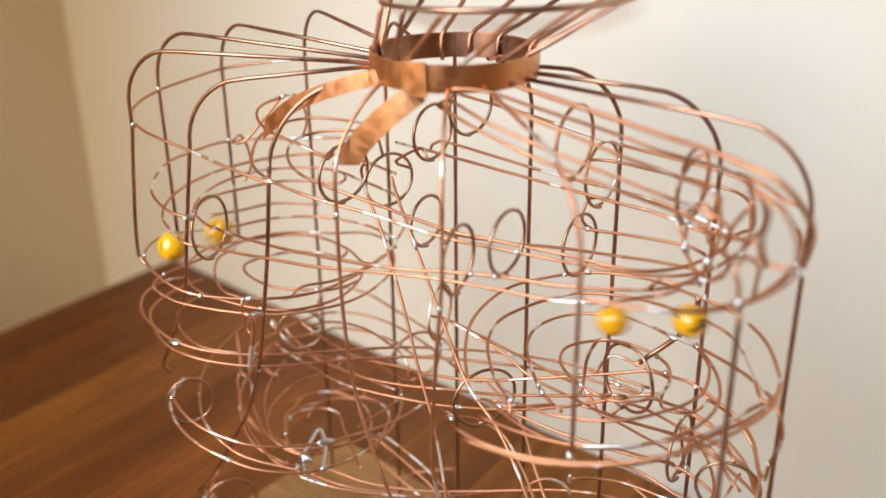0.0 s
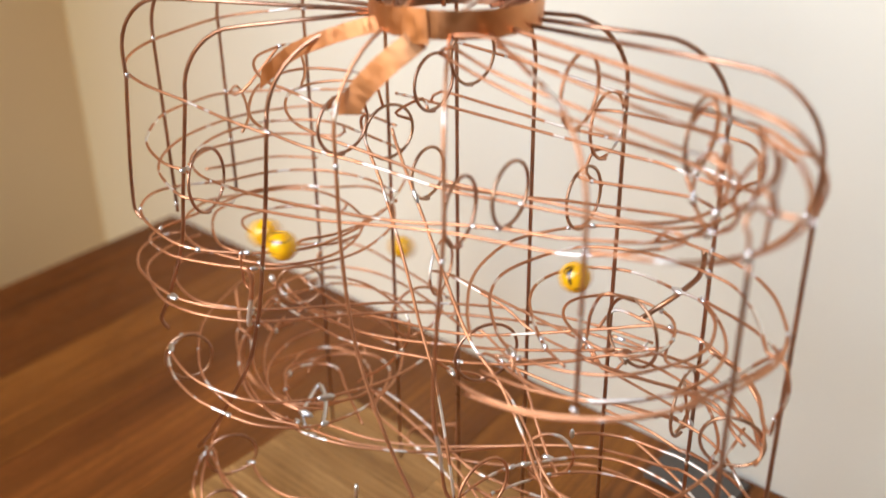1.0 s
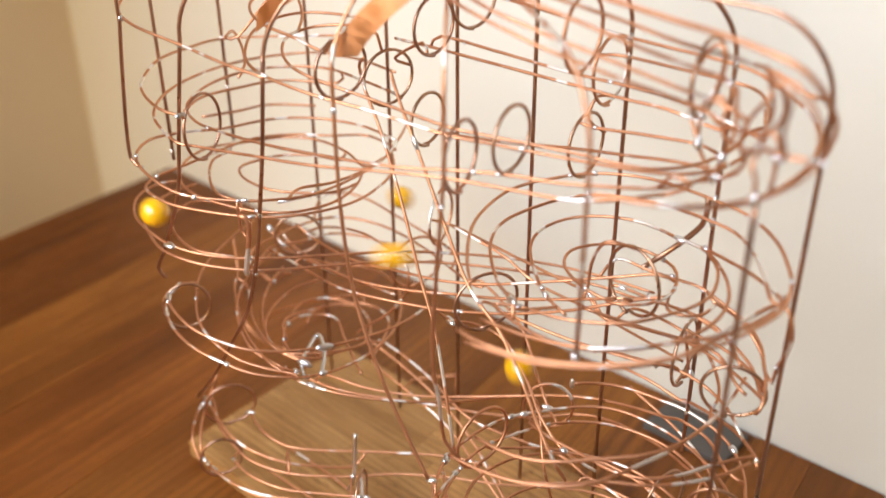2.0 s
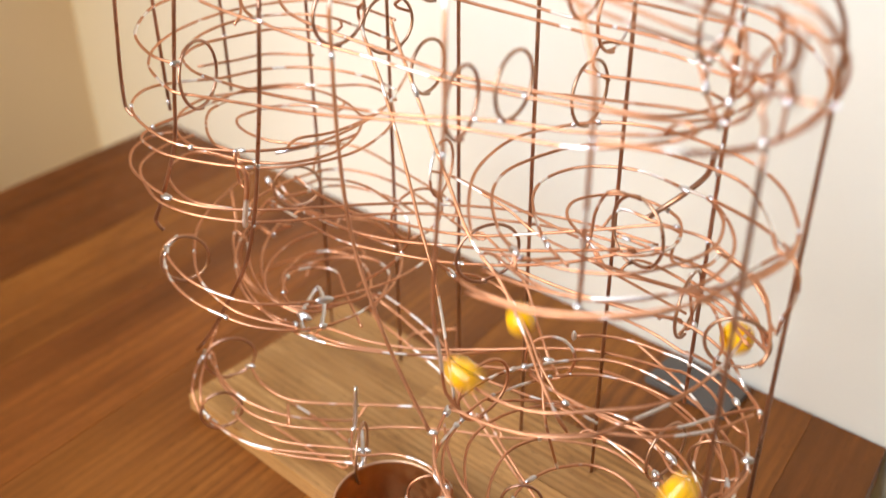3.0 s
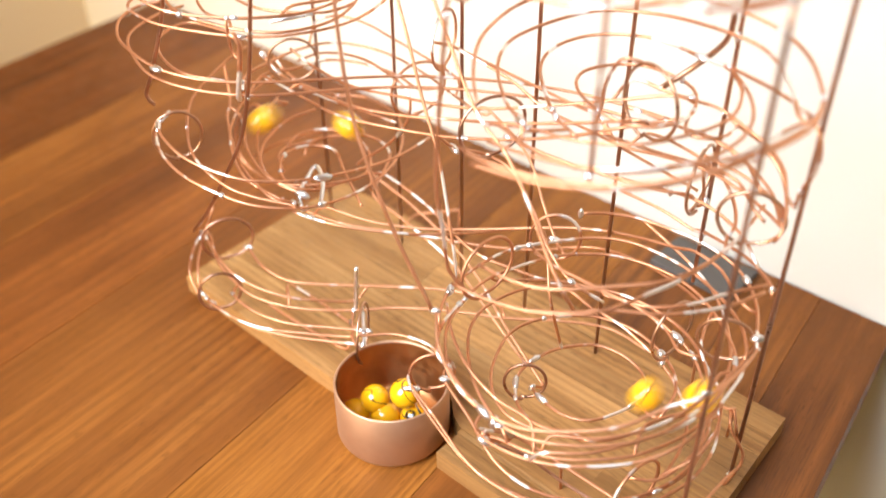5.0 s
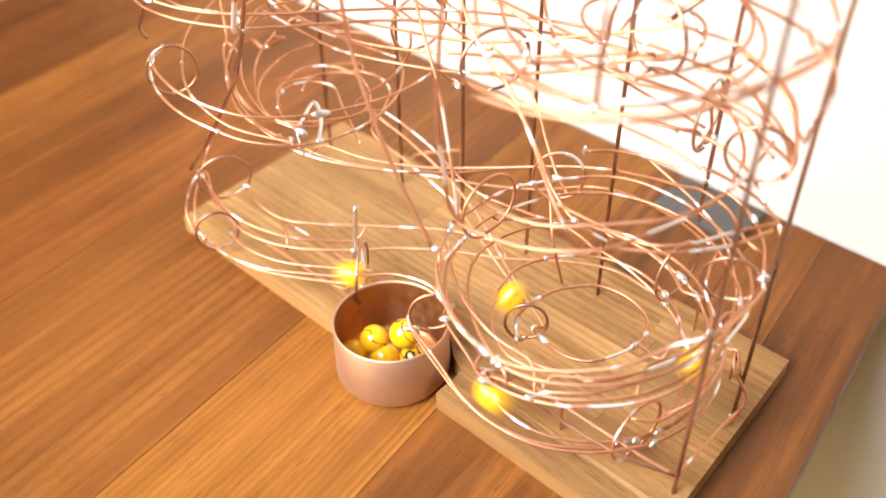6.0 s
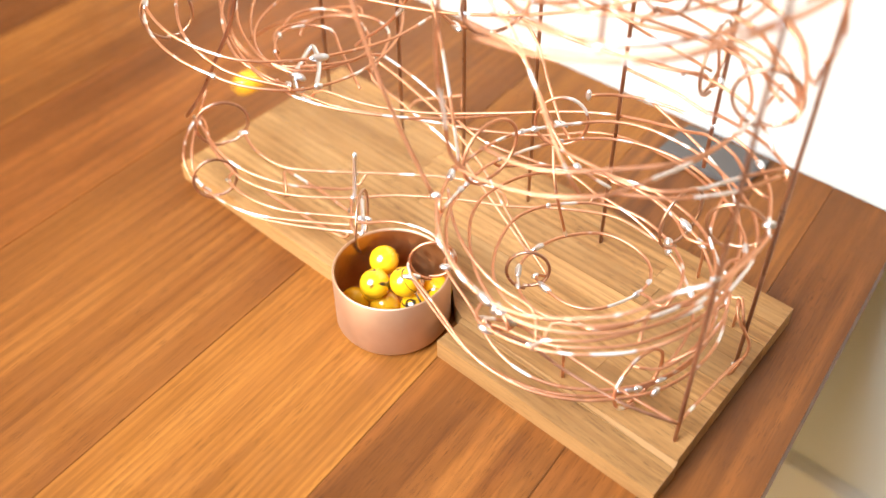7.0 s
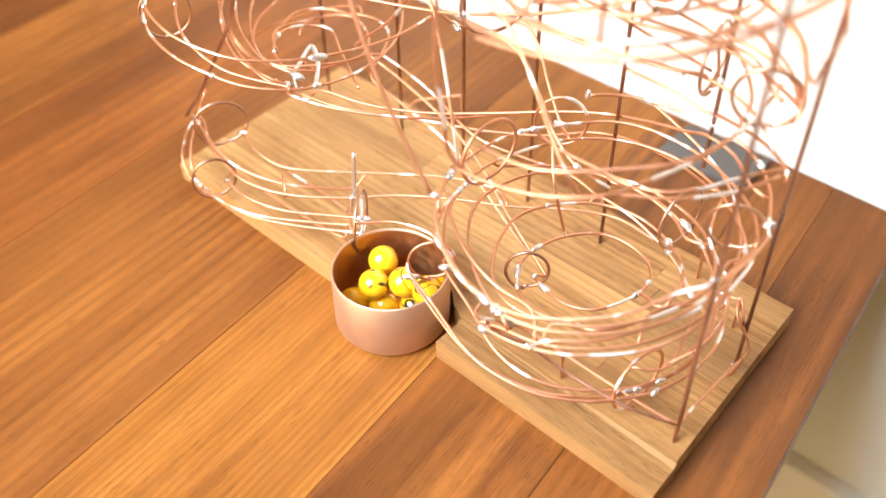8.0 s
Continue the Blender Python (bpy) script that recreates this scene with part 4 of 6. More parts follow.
rail([(0.2889, 0.1209, 0.176), (0.2925, 0.1203, 0.175), (0.31, 0.1205, 0.1731), (0.3273, 0.1148, 0.1713), (0.3394, 0.1048, 0.17), (0.3408, 0.1024, 0.1712)])
rail([(0.2952, 0.1162, 0.188), (0.3125, 0.1178, 0.1812), (0.329, 0.1124, 0.1747), (0.3391, 0.1017, 0.17), (0.3413, 0.1007, 0.1701)])
rail([(0.2974, 0.1217, 0.1998), (0.3041, 0.1154, 0.2), (0.3165, 0.1211, 0.1913), (0.3303, 0.1168, 0.1818), (0.3391, 0.1061, 0.1736), (0.3424, 0.0973, 0.168), (0.3404, 0.0965, 0.1627)])
rail([(0.2554, 0.1008, 0.158), (0.2747, 0.1112, 0.1543), (0.2894, 0.1183, 0.1516), (0.305, 0.1183, 0.149), (0.3204, 0.1125, 0.1465), (0.3289, 0.1053, 0.145), (0.3344, 0.1033, 0.1403)])
rail([(0.2487, 0.1137, 0.142), (0.272, 0.1201, 0.1365), (0.2913, 0.1212, 0.132), (0.2949, 0.1232, 0.132)])
rail([(0.2913, 0.1212, 0.132), (0.2949, 0.1232, 0.132), (0.3154, 0.1151, 0.1362), (0.3313, 0.1058, 0.1396), (0.3463, 0.0915, 0.143), (0.348, 0.089, 0.1394)])
rail([(0.2414, 0.0143, 0.1460), (0.2583, 0.0130, 0.1478), (0.2721, 0.0146, 0.1496), (0.2832, 0.0191, 0.1514), (0.2940, 0.0274, 0.1532), (0.3045, 0.0358, 0.1550), (0.3145, 0.0447, 0.1568), (0.3222, 0.0572, 0.1586), (0.3264, 0.0759, 0.1604), (0.3270, 0.0948, 0.1622), (0.3246, 0.1178, 0.1640)])
rail([(0.2348, 0.0034, 0.1380), (0.2512, 0.0032, 0.1397), (0.2656, 0.0048, 0.1414), (0.2780, 0.0079, 0.1431), (0.2887, 0.0128, 0.1448), (0.2996, 0.0209, 0.1465), (0.3063, 0.0306, 0.1482), (0.3117, 0.0426, 0.1499), (0.3178, 0.0578, 0.1516), (0.3220, 0.0769, 0.1533), (0.3235, 0.0970, 0.1550)])
rail([(0.2703, 0.0145, 0.1350), (0.2855, 0.0260, 0.1355), (0.2993, 0.0392, 0.1360), (0.3151, 0.0493, 0.1365), (0.3268, 0.0612, 0.1370), (0.3369, 0.0760, 0.1375), (0.3433, 0.0930, 0.1380)])
rail([(0.2390, 0.0602, 0.1260), (0.2573, 0.0559, 0.1277), (0.2775, 0.0542, 0.1294), (0.2937, 0.0525, 0.1311), (0.3088, 0.0556, 0.1329), (0.3212, 0.0667, 0.1346), (0.3306, 0.0827, 0.1363), (0.3419, 0.0981, 0.1380)])
# inner turns of the lower left loops
rail([(-0.0046, 0.0952, 0.113), (0.0044, 0.0775, 0.1122), (0.0169, 0.0614, 0.1114), (0.0343, 0.0466, 0.1107), (0.0506, 0.0368, 0.1099), (0.0622, 0.0323, 0.1091), (0.0755, 0.0337, 0.1083), (0.089, 0.0475, 0.1076), (0.0989, 0.0647, 0.1068), (0.1003, 0.0768, 0.106), (0.1068, 0.0835, 0.1051)])
rail([(0.0324, 0.071, 0.101), (0.0266, 0.0851, 0.1009), (0.0309, 0.0979, 0.1008), (0.0412, 0.1056, 0.1007), (0.0549, 0.1075, 0.1006), (0.071, 0.1034, 0.1004), (0.0863, 0.0922, 0.1003), (0.0926, 0.0791, 0.1002), (0.0885, 0.0646, 0.1001), (0.0827, 0.0521, 0.1), (0.0808, 0.0457, 0.1085)])
rail([(0.055, 0.0467, 0.1065), (0.0527, 0.0503, 0.1), (0.0386, 0.0584, 0.1002), (0.0323, 0.0687, 0.1003), (0.0361, 0.0792, 0.1005), (0.0415, 0.0933, 0.1007), (0.0503, 0.1046, 0.1008), (0.0574, 0.1067, 0.101)])
rail([(-0.0143, 0.0642, 0.146), (-0.0052, 0.0586, 0.126), (0.0079, 0.0461, 0.124), (0.0287, 0.0328, 0.122), (0.0495, 0.0217, 0.12), (0.0696, 0.0156, 0.118), (0.0875, 0.0128, 0.116), (0.0997, 0.0151, 0.114)])
rail([(-0.0003, 0.0536, 0.1252), (0.0112, 0.0543, 0.12), (0.0335, 0.0391, 0.1174), (0.0518, 0.0312, 0.1148), (0.07, 0.0285, 0.1122), (0.0852, 0.0341, 0.1096), (0.0928, 0.0449, 0.107), (0.0913, 0.0508, 0.1074)])
# exit rails to the cup
rail([(0.1972, 0.01, 0.0512), (0.2015, 0.0059, 0.05), (0.2246, -0.0003, 0.047), (0.2527, -0.0081, 0.042), (0.2713, -0.0084, 0.039), (0.2916, -0.003, 0.036), (0.3099, 0.0086, 0.034), (0.3215, 0.0197, 0.034), (0.3302, 0.0302, 0.035), (0.3362, 0.0401, 0.036), (0.3425, 0.059, 0.039), (0.3423, 0.0786, 0.043), (0.3358, 0.0959, 0.047), (0.3272, 0.1082, 0.05)])
rail([(0.2063, 0.0311, 0.048), (0.2128, 0.0208, 0.05), (0.239, 0.0114, 0.046), (0.2619, 0.0025, 0.041), (0.2804, 0.0021, 0.037), (0.2965, 0.0084, 0.034), (0.3118, 0.0197, 0.033), (0.3233, 0.031, 0.034), (0.3297, 0.0404, 0.035), (0.3358, 0.0552, 0.037), (0.3371, 0.075, 0.04), (0.3312, 0.0902, 0.044), (0.3342, 0.0987, 0.0477)])
rail([(0.198, 0.0109, 0.0466), (0.2032, 0.0064, 0.045), (0.2418, -0.0044, 0.039), (0.2622, -0.0062, 0.036), (0.2865, -0.0007, 0.033), (0.3032, 0.0087, 0.032), (0.3174, 0.0212, 0.032), (0.3286, 0.0378, 0.033), (0.3375, 0.0627, 0.036), (0.3363, 0.0869, 0.04), (0.3381, 0.0911, 0.0459)])
# low stays on the board
rail([(0.2608, -0.0094, 0.07), (0.2587, 0.0013, 0.06), (0.2687, 0.0153, 0.05), (0.2923, 0.0217, 0.042), (0.3183, 0.0261, 0.036), (0.3346, 0.0292, 0.032), (0.3506, 0.0332, 0.028)])
rail([(0.2587, 0.0013, 0.06), (0.261, -0.0003, 0.055), (0.2777, 0.0087, 0.05), (0.2979, 0.0147, 0.04), (0.3265, 0.0221, 0.033), (0.3506, 0.0332, 0.028)], mat=UPRIGHT)
rail([(0.3503, 0.0339, 0.027), (0.3512, 0.0816, 0.027), (0.3518, 0.0921, 0.0246)])
# wire fan above the collar
rail([(0.3211, -0.1059, 0.415), (0.3392, -0.1138, 0.415), (0.3569, -0.118, 0.416), (0.3735, -0.1216, 0.418), (0.3844, -0.1213, 0.42), (0.3891, -0.1181, 0.422), (0.3934, -0.1213, 0.424)], mat=UPRIGHT)
# hoops that carry the rails
ring((0.1332, 0.0396, 0.297), 0.0157, -1.4)
ring((0.1112, 0.0925, 0.275), 0.0158, -10.8)
ring((0.1474, 0.0907, 0.31), 0.0155, 3.1)
ring((0.1644, 0.1016, 0.325), 0.0149, -10.4)
ring((0.1586, 0.0732, 0.268), 0.0137, 4.4)
ring((0.2383, 0.0897, 0.322), 0.0175, 4)
ring((0.2229, 0.1382, 0.291), 0.017, 1.3)
ring((0.2205, 0.1242, 0.255), 0.0161, -2)
ring((0.235, 0.0451, 0.285), 0.0153, 6.2)
ring((0.2262, 0.0218, 0.282), 0.0156, 13)
ring((0.3038, 0.0812, 0.318), 0.016, 3.9)
ring((0.0488, 0.0124, 0.254), 0.0173, 18.9)
ring((0.2698, 0.0988, 0.205), 0.0175, -105.4)
ring((0.198, 0.0742, 0.176), 0.0175, -24.7)
ring((0.2902, 0.1205, 0.162), 0.0175, 7.9)
ring((0.0143, 0.0061, 0.13), 0.0147, -29.5)
ring((0.0351, 0.0804, 0.158), 0.0142, -37.5)
ring((0.117, 0.1271, 0.18), 0.0175, 17.9)
ring((0.107, 0.1151, 0.15), 0.0175, -16.7)
ring((0.0251, 0.0203, 0.052), 0.0156, -30.9)
ring((0.0442, -0.0034, 0.033), 0.0135, -29.6)
ring((0.2203, 0.0458, 0.115), 0.0175, -7.9)
ring((0.2186, 0.1064, 0.1), 0.0146, -55.3)
ring((0.206, 0.0187, 0.052), 0.0124, -45.6)
ring((0.2461, 0.0483, 0.05), 0.0118, -53.6)
ring((0.1454, 0.0243, 0.04), 0.0175, 33.9)
ring((0.3322, 0.0888, 0.105), 0.013, -69.1)
ring((0.2988, 0.1016, 0.0824), 0.0165, -10.7)
ring((0.3241, 0.0382, 0.035), 0.0175, -9.6)
ring((0.3259, 0.1025, 0.165), 0.0144, -69)
# turns and hooks at the right end of the first track
rail([(0.3086, 0.07, 0.2964), (0.3018, 0.075, 0.3026), (0.3003, 0.075, 0.3135), (0.3024, 0.075, 0.3238), (0.3063, 0.075, 0.3311), (0.3103, 0.075, 0.3338), (0.313, 0.075, 0.3309), (0.3131, 0.075, 0.3238), (0.3104, 0.075, 0.3154), (0.3093, 0.07, 0.3115)])
rail([(0.3171, 0.07, 0.2817), (0.3086, 0.07, 0.2946), (0.3085, 0.07, 0.3033), (0.309, 0.07, 0.3109), (0.3136, 0.07, 0.3156), (0.3182, 0.07, 0.3143), (0.3183, 0.07, 0.3107), (0.3197, 0.065, 0.3065)])
rail([(0.3142, 0.0672, 0.3239), (0.3233, 0.06, 0.3253), (0.3262, 0.06, 0.3203), (0.3277, 0.06, 0.3125), (0.3273, 0.06, 0.3053), (0.3237, 0.06, 0.2946), (0.322, 0.06, 0.2867)])
rail([(0.3379, 0.055, 0.3355), (0.3403, 0.0574, 0.3277), (0.3409, 0.0597, 0.3194), (0.3386, 0.0621, 0.3101), (0.3327, 0.0652, 0.298), (0.3252, 0.0679, 0.2874), (0.3171, 0.07, 0.2817), (0.309, 0.0728, 0.278)])
rail([(0.3379, 0.055, 0.3355), (0.3461, 0.05, 0.3322), (0.3478, 0.0528, 0.3253), (0.3465, 0.0555, 0.3176), (0.3404, 0.0583, 0.3106), (0.3311, 0.0614, 0.3083), (0.3197, 0.065, 0.3065), (0.3156, 0.0646, 0.31)])
rail([(0.3403, 0.0574, 0.3277), (0.3413, 0.055, 0.3253), (0.3361, 0.056, 0.3181), (0.333, 0.0567, 0.3114), (0.3316, 0.0576, 0.3037), (0.3338, 0.0583, 0.2981), (0.3306, 0.059, 0.2916), (0.322, 0.06, 0.2867)])
rail([(0.3436, 0.045, 0.31), (0.3472, 0.045, 0.3165), (0.3508, 0.045, 0.3142), (0.3514, 0.045, 0.3088), (0.3507, 0.045, 0.2943)])
rail([(0.3436, 0.045, 0.31), (0.3372, 0.0499, 0.3054), (0.3296, 0.0558, 0.3049), (0.3238, 0.06, 0.3044), (0.3208, 0.0646, 0.3067)])
rail([(0.3628, 0.02, 0.3428), (0.3626, 0.02, 0.3344), (0.3616, 0.02, 0.3268), (0.36, 0.03, 0.3157)], mat=UPRIGHT)
rail([(0.3552, 0.02, 0.3424), (0.3628, 0.02, 0.3432), (0.3691, 0.02, 0.338), (0.3734, 0.02, 0.3303), (0.3747, 0.02, 0.3208)])
rail([(0.35, 0.035, 0.3144), (0.3577, 0.03, 0.3156), (0.3702, 0.03, 0.3161), (0.3726, 0.0208, 0.3176)])
rail([(0.3741, 0.02, 0.3196), (0.3663, 0.024, 0.3097), (0.3528, 0.0293, 0.2981), (0.3354, 0.0351, 0.2875), (0.3189, 0.04, 0.2806)])
rail([(0.3515, 0.03, 0.2974), (0.3512, 0.03, 0.3051), (0.349, 0.03, 0.3098), (0.35, 0.035, 0.3144)])
rail([(0.2998, 0.058, 0.274), (0.3025, 0.06, 0.2743), (0.3113, 0.06, 0.2796), (0.3123, 0.06, 0.2825), (0.3044, 0.06, 0.2827), (0.2978, 0.0617, 0.2753)])
# loops behind the left spiral
rail([(0.0577, 0.1134, 0.1), (0.0476, 0.12, 0.0993), (0.0282, 0.1157, 0.0934), (0.0025, 0.1103, 0.0808), (-0.0252, 0.1048, 0.0647), (-0.0489, 0.1, 0.0469)])
rail([(-0.012, 0.09, 0.1008), (-0.0248, 0.09, 0.1029), (-0.0441, 0.09, 0.0859), (-0.0543, 0.09, 0.0646), (-0.0496, 0.09, 0.049), (-0.0296, 0.09, 0.0426), (-0.0023, 0.09, 0.0474)])
rail([(-0.0248, 0.09, 0.1029), (-0.012, 0.09, 0.1008), (-0.0013, 0.09, 0.1095), (0.012, 0.09, 0.1169), (0.015, 0.08, 0.123)])
rail([(0.0032, 0.09, 0.1469), (0.0146, 0.09, 0.14), (0.0349, 0.09, 0.1365), (0.0607, 0.09, 0.1396), (0.069, 0.08, 0.1429)])
rail([(0.0044, 0.08, 0.1534), (0.0214, 0.08, 0.1443), (0.0501, 0.08, 0.142), (0.0829, 0.08, 0.1441), (0.1233, 0.08, 0.148)])
rail([(0.0023, 0.11, 0.1366), (0.0304, 0.1077, 0.1515), (0.0685, 0.1042, 0.1617), (0.098, 0.1009, 0.1611), (0.115, 0.0984, 0.1564), (0.1168, 0.0962, 0.142), (0.1037, 0.0933, 0.1216), (0.0797, 0.09, 0.1001), (0.0773, 0.0891, 0.0963)])
# solder joints
solder((0.1352, 0.0244, 0.2866), 0.0025, (0.96, 0.25, -0.11))
solder((0.1356, 0.0408, 0.2857), 0.0021, (0.97, 0.21, -0.13))
solder((0.1057, 0.1027, 0.262), 0.0021, (-0.97, 0.22, -0.06))
solder((0.1469, 0.1149, 0.296), 0.0021, (1, -0.01, -0.01))
solder((0.1656, 0.1279, 0.319), 0.0021, (1, -0.04, -0.05))
solder((0.1688, 0.0529, 0.2645), 0.0025, (0.56, -0.11, -0.82))
solder((0.2384, 0.114, 0.2943), 0.0021, (1, -0.01, 0.02))
solder((0.2289, 0.118, 0.2681), 0.0025, (-0.94, 0.24, -0.26))
solder((0.2195, 0.1137, 0.2413), 0.0025, (0.74, 0.65, 0.15))
solder((0.2292, 0.1204, 0.243), 0.0021, (0.89, 0.44, 0.13))
solder((0.235, 0.0363, 0.2717), 0.0025, (0.95, 0.31, 0.07))
solder((0.2352, 0.052, 0.2781), 0.0021, (0.93, 0.35, -0.06))
solder((0.233, 0.0024, 0.2677), 0.0025, (0.12, -0.02, 0.99))
solder((0.2241, 0.0326, 0.2708), 0.0021, (0.94, 0.33, 0.08))
solder((0.3085, 0.07, 0.3064), 0.0025, (-0.02, 0, 1))
solder((0.3012, 0.075, 0.306), 0.0021, (-0.19, 0, 0.98))
solder((0.053, 0.0006, 0.2477), 0.0025, (0.93, 0.36, 0.03))
solder((0.044, 0.0184, 0.2506), 0.0021, (1, -0.05, 0.05))
solder((0.2608, 0.104, 0.196), 0.0025, (-0.99, 0.1, 0.11))
solder((0.2793, 0.0974, 0.1997), 0.0021, (0.81, 0.54, 0.25))
solder((0.1815, 0.0727, 0.1635), 0.0025, (0.96, 0.15, 0.25))
solder((0.1942, 0.0919, 0.1599), 0.0021, (0.99, 0.1, -0.05))
solder((0.2872, 0.1162, 0.1535), 0.0026, (-0.56, -0.55, 0.62))
solder((0.2951, 0.121, 0.15), 0.0027, (0, 0, 1))
solder((0.0093, -0.0052, 0.1276), 0.0025, (0.88, -0.47, -0.03))
solder((0.0187, 0.0106, 0.1347), 0.0021, (0.79, -0.58, -0.2))
solder((0.0247, 0.0756, 0.1491), 0.0025, (0.48, 0.88, -0.03))
solder((0.0404, 0.08, 0.1422), 0.0021, (1, 0, -0.04))
solder((0.1116, 0.1375, 0.1529), 0.0021, (0.98, -0.17, -0.1))
solder((0.1119, 0.0948, 0.1322), 0.0025, (-0.54, -0.12, -0.83))
solder((0.1124, 0.1295, 0.1481), 0.0021, (0.97, -0.25, -0.05))
solder((0.0202, 0.0111, 0.0462), 0.0025, (0.88, -0.47, -0.08))
solder((0.0344, 0.0288, 0.045), 0.0021, (-0.84, -0.48, -0.23))
solder((0.0397, -0.011, 0.0297), 0.0025, (1, -0.05, -0.04))
solder((0.0481, -0.0128, 0.0312), 0.0029, (1, -0.02, -0.04))
solder((0.2153, 0.0355, 0.0995), 0.0025, (0.22, -0.97, -0.08))
solder((0.2147, 0.0611, 0.099), 0.0021, (0.22, 0.97, -0.01))
solder((0.2195, 0.1049, 0.1), 0.0025, (-0.89, -0.42, 0.17))
solder((0.2348, 0.104, 0.0982), 0.0021, (0.66, 0.75, -0.02))
solder((0.2031, 0.006, 0.0474), 0.0029, (-0.83, -0.56, 0))
solder((0.2128, 0.0208, 0.05), 0.0021, (-0.79, -0.62, -0))
solder((0.2456, 0.0559, 0.04), 0.0025, (0.21, 0.68, 0.7))
solder((0.2533, 0.0523, 0.0406), 0.0021, (-0.92, 0.39, -0.07))
solder((0.1408, 0.0271, 0.026), 0.0025, (-0.91, -0.4, 0.07))
solder((0.1408, 0.0271, 0.026), 0.0021, (-0.91, -0.4, 0.07))
solder((0.3265, 0.0893, 0.0806), 0.0025, (0.62, -0.79, -0.02))
solder((0.3384, 0.0906, 0.0945), 0.0021, (0.47, -0.88, -0.03))
solder((0.2969, 0.0996, 0.0591), 0.0025, (0.94, -0.27, -0.22))
solder((0.301, 0.1075, 0.0731), 0.0021, (0.96, -0.13, -0.25))
solder((0.3211, 0.0272, 0.0329), 0.0025, (0.6, 0.8, 0.04))
solder((0.3326, 0.0464, 0.0348), 0.0021, (0.38, 0.92, 0.11))
solder((0.3196, 0.0982, 0.1557), 0.0025, (-0.1, -0.96, -0.27))
solder((0.0006, 0.0018, 0.3068), 0.0026, (0, 0, 1))
solder((-0.0016, -0.002, 0.2274), 0.0026, (0.84, -0.55, -0.04))
solder((0.0543, 0.0016, 0.302), 0.0026, (1, 0.05, -0.09))
solder((0.0525, -0.0027, 0.265), 0.0026, (0.19, 0.98, -0.02))
solder((0.0583, -0.0045, 0.2209), 0.0026, (0.84, 0.54, -0.1))
solder((0.1175, 0.0043, 0.2989), 0.0026, (0.99, 0.1, -0.07))
solder((0.1025, 0.0049, 0.2207), 0.0026, (0.2, 0.01, 0.98))
solder((0.171, 0.001, 0.2948), 0.0026, (0.01, 0, 1))
solder((-0.0299, 0.0385, 0.316), 0.0026, (0, 0, 1))
solder((-0.0299, 0.0384, 0.2693), 0.0026, (0.52, -0.85, -0.01))
solder((-0.03, 0.0385, 0.2103), 0.0026, (0, 0, 1))
solder((-0.04, 0.0915, 0.32), 0.0026, (0, 0, 1))
solder((-0.0397, 0.0915, 0.2702), 0.0026, (-0.51, -0.86, -0.02))
solder((-0.04, 0.0915, 0.2368), 0.0026, (0, 0, 1))
solder((0.0041, 0.125, 0.3247), 0.0026, (-0.8, -0.6, -0.05))
solder((0.2954, 0.1232, 0.3118), 0.0026, (0, 0, 1))
solder((0.2947, 0.1223, 0.248), 0.0026, (0, 0, 1))
solder((0.2949, 0.1216, 0.2367), 0.0026, (0, 0, 1))
solder((0.2935, 0.1225, 0.221), 0.0026, (-0.57, 0.34, 0.75))
solder((0.2951, 0.1224, 0.1995), 0.0026, (0.97, 0.04, -0.24))
solder((0.2949, 0.1231, 0.1314), 0.0026, (0.95, 0.29, 0.05))
solder((0.2948, 0.123, 0.1253), 0.0026, (0, 0, 1))
solder((0.3479, 0.0886, 0.2913), 0.0019, (0, 0, 1))
solder((0.3482, 0.0891, 0.2389), 0.0022, (0.38, -0.92, -0.1))
solder((0.3474, 0.0883, 0.2305), 0.002, (0.77, -0.64, -0.04))
solder((0.3485, 0.0892, 0.1966), 0.0019, (-0.97, 0.02, -0.23))
solder((0.3471, 0.0902, 0.1428), 0.0021, (0, 0, 1))
solder((0.3488, 0.0861, 0.111), 0.0019, (-0.95, -0.31, -0.08))
solder((0.347, 0.0958, 0.0135), 0.0019, (-0.01, 0.17, -0.98))
solder((0.3494, 0.035, 0.295), 0.0019, (0, 0, 1))
solder((0.349, 0.0353, 0.2369), 0.0019, (-0.33, -0.94, -0.08))
solder((0.3504, 0.0348, 0.1231), 0.0023, (0.33, 0.94, 0.03))
solder((0.3502, 0.0352, 0.0269), 0.0019, (0, 0, 1))
solder((0.3023, 0.0041, 0.2939), 0.0019, (0, 0, 1))
solder((0.303, 0.0019, 0.2244), 0.0029, (0.53, 0.02, -0.85))
solder((0.2402, 0.1259, 0.3138), 0.0026, (0, 0, 1))
solder((0.2402, 0.127, 0.3037), 0.0026, (0, 0, 1))
solder((0.1834, 0.1276, 0.318), 0.0026, (0, 0, 1))
solder((0.1283, 0.1292, 0.321), 0.0026, (0, 0, 1))
solder((-0.007, 0.003, 0.2177), 0.0026, (-0.95, -0.07, 0.29))
solder((-0.0043, 0.0103, 0.21), 0.0026, (0.21, -0.98, -0.06))
solder((0.0766, 0.0109, 0.219), 0.0026, (0.71, 0.71, -0.06))
solder((0.0787, 0.013, 0.2188), 0.0026, (0.68, 0.73, -0.06))
solder((0.074, 0.0194, 0.2054), 0.0026, (0.77, 0.64, -0.05))
solder((0.074, 0.0194, 0.2054), 0.0026, (0.77, 0.64, -0.05))
solder((0.0914, 0.0055, 0.1815), 0.0026, (0.36, -0.05, 0.93))
solder((0.0709, 0.0167, 0.1794), 0.0026, (0.67, 0.74, -0.07))
solder((0.0711, 0.0253, 0.2057), 0.0026, (0.86, 0.51, -0.04))
solder((0.0358, 0.0407, 0.155), 0.004, (-0.69, 0.72, -0.01))
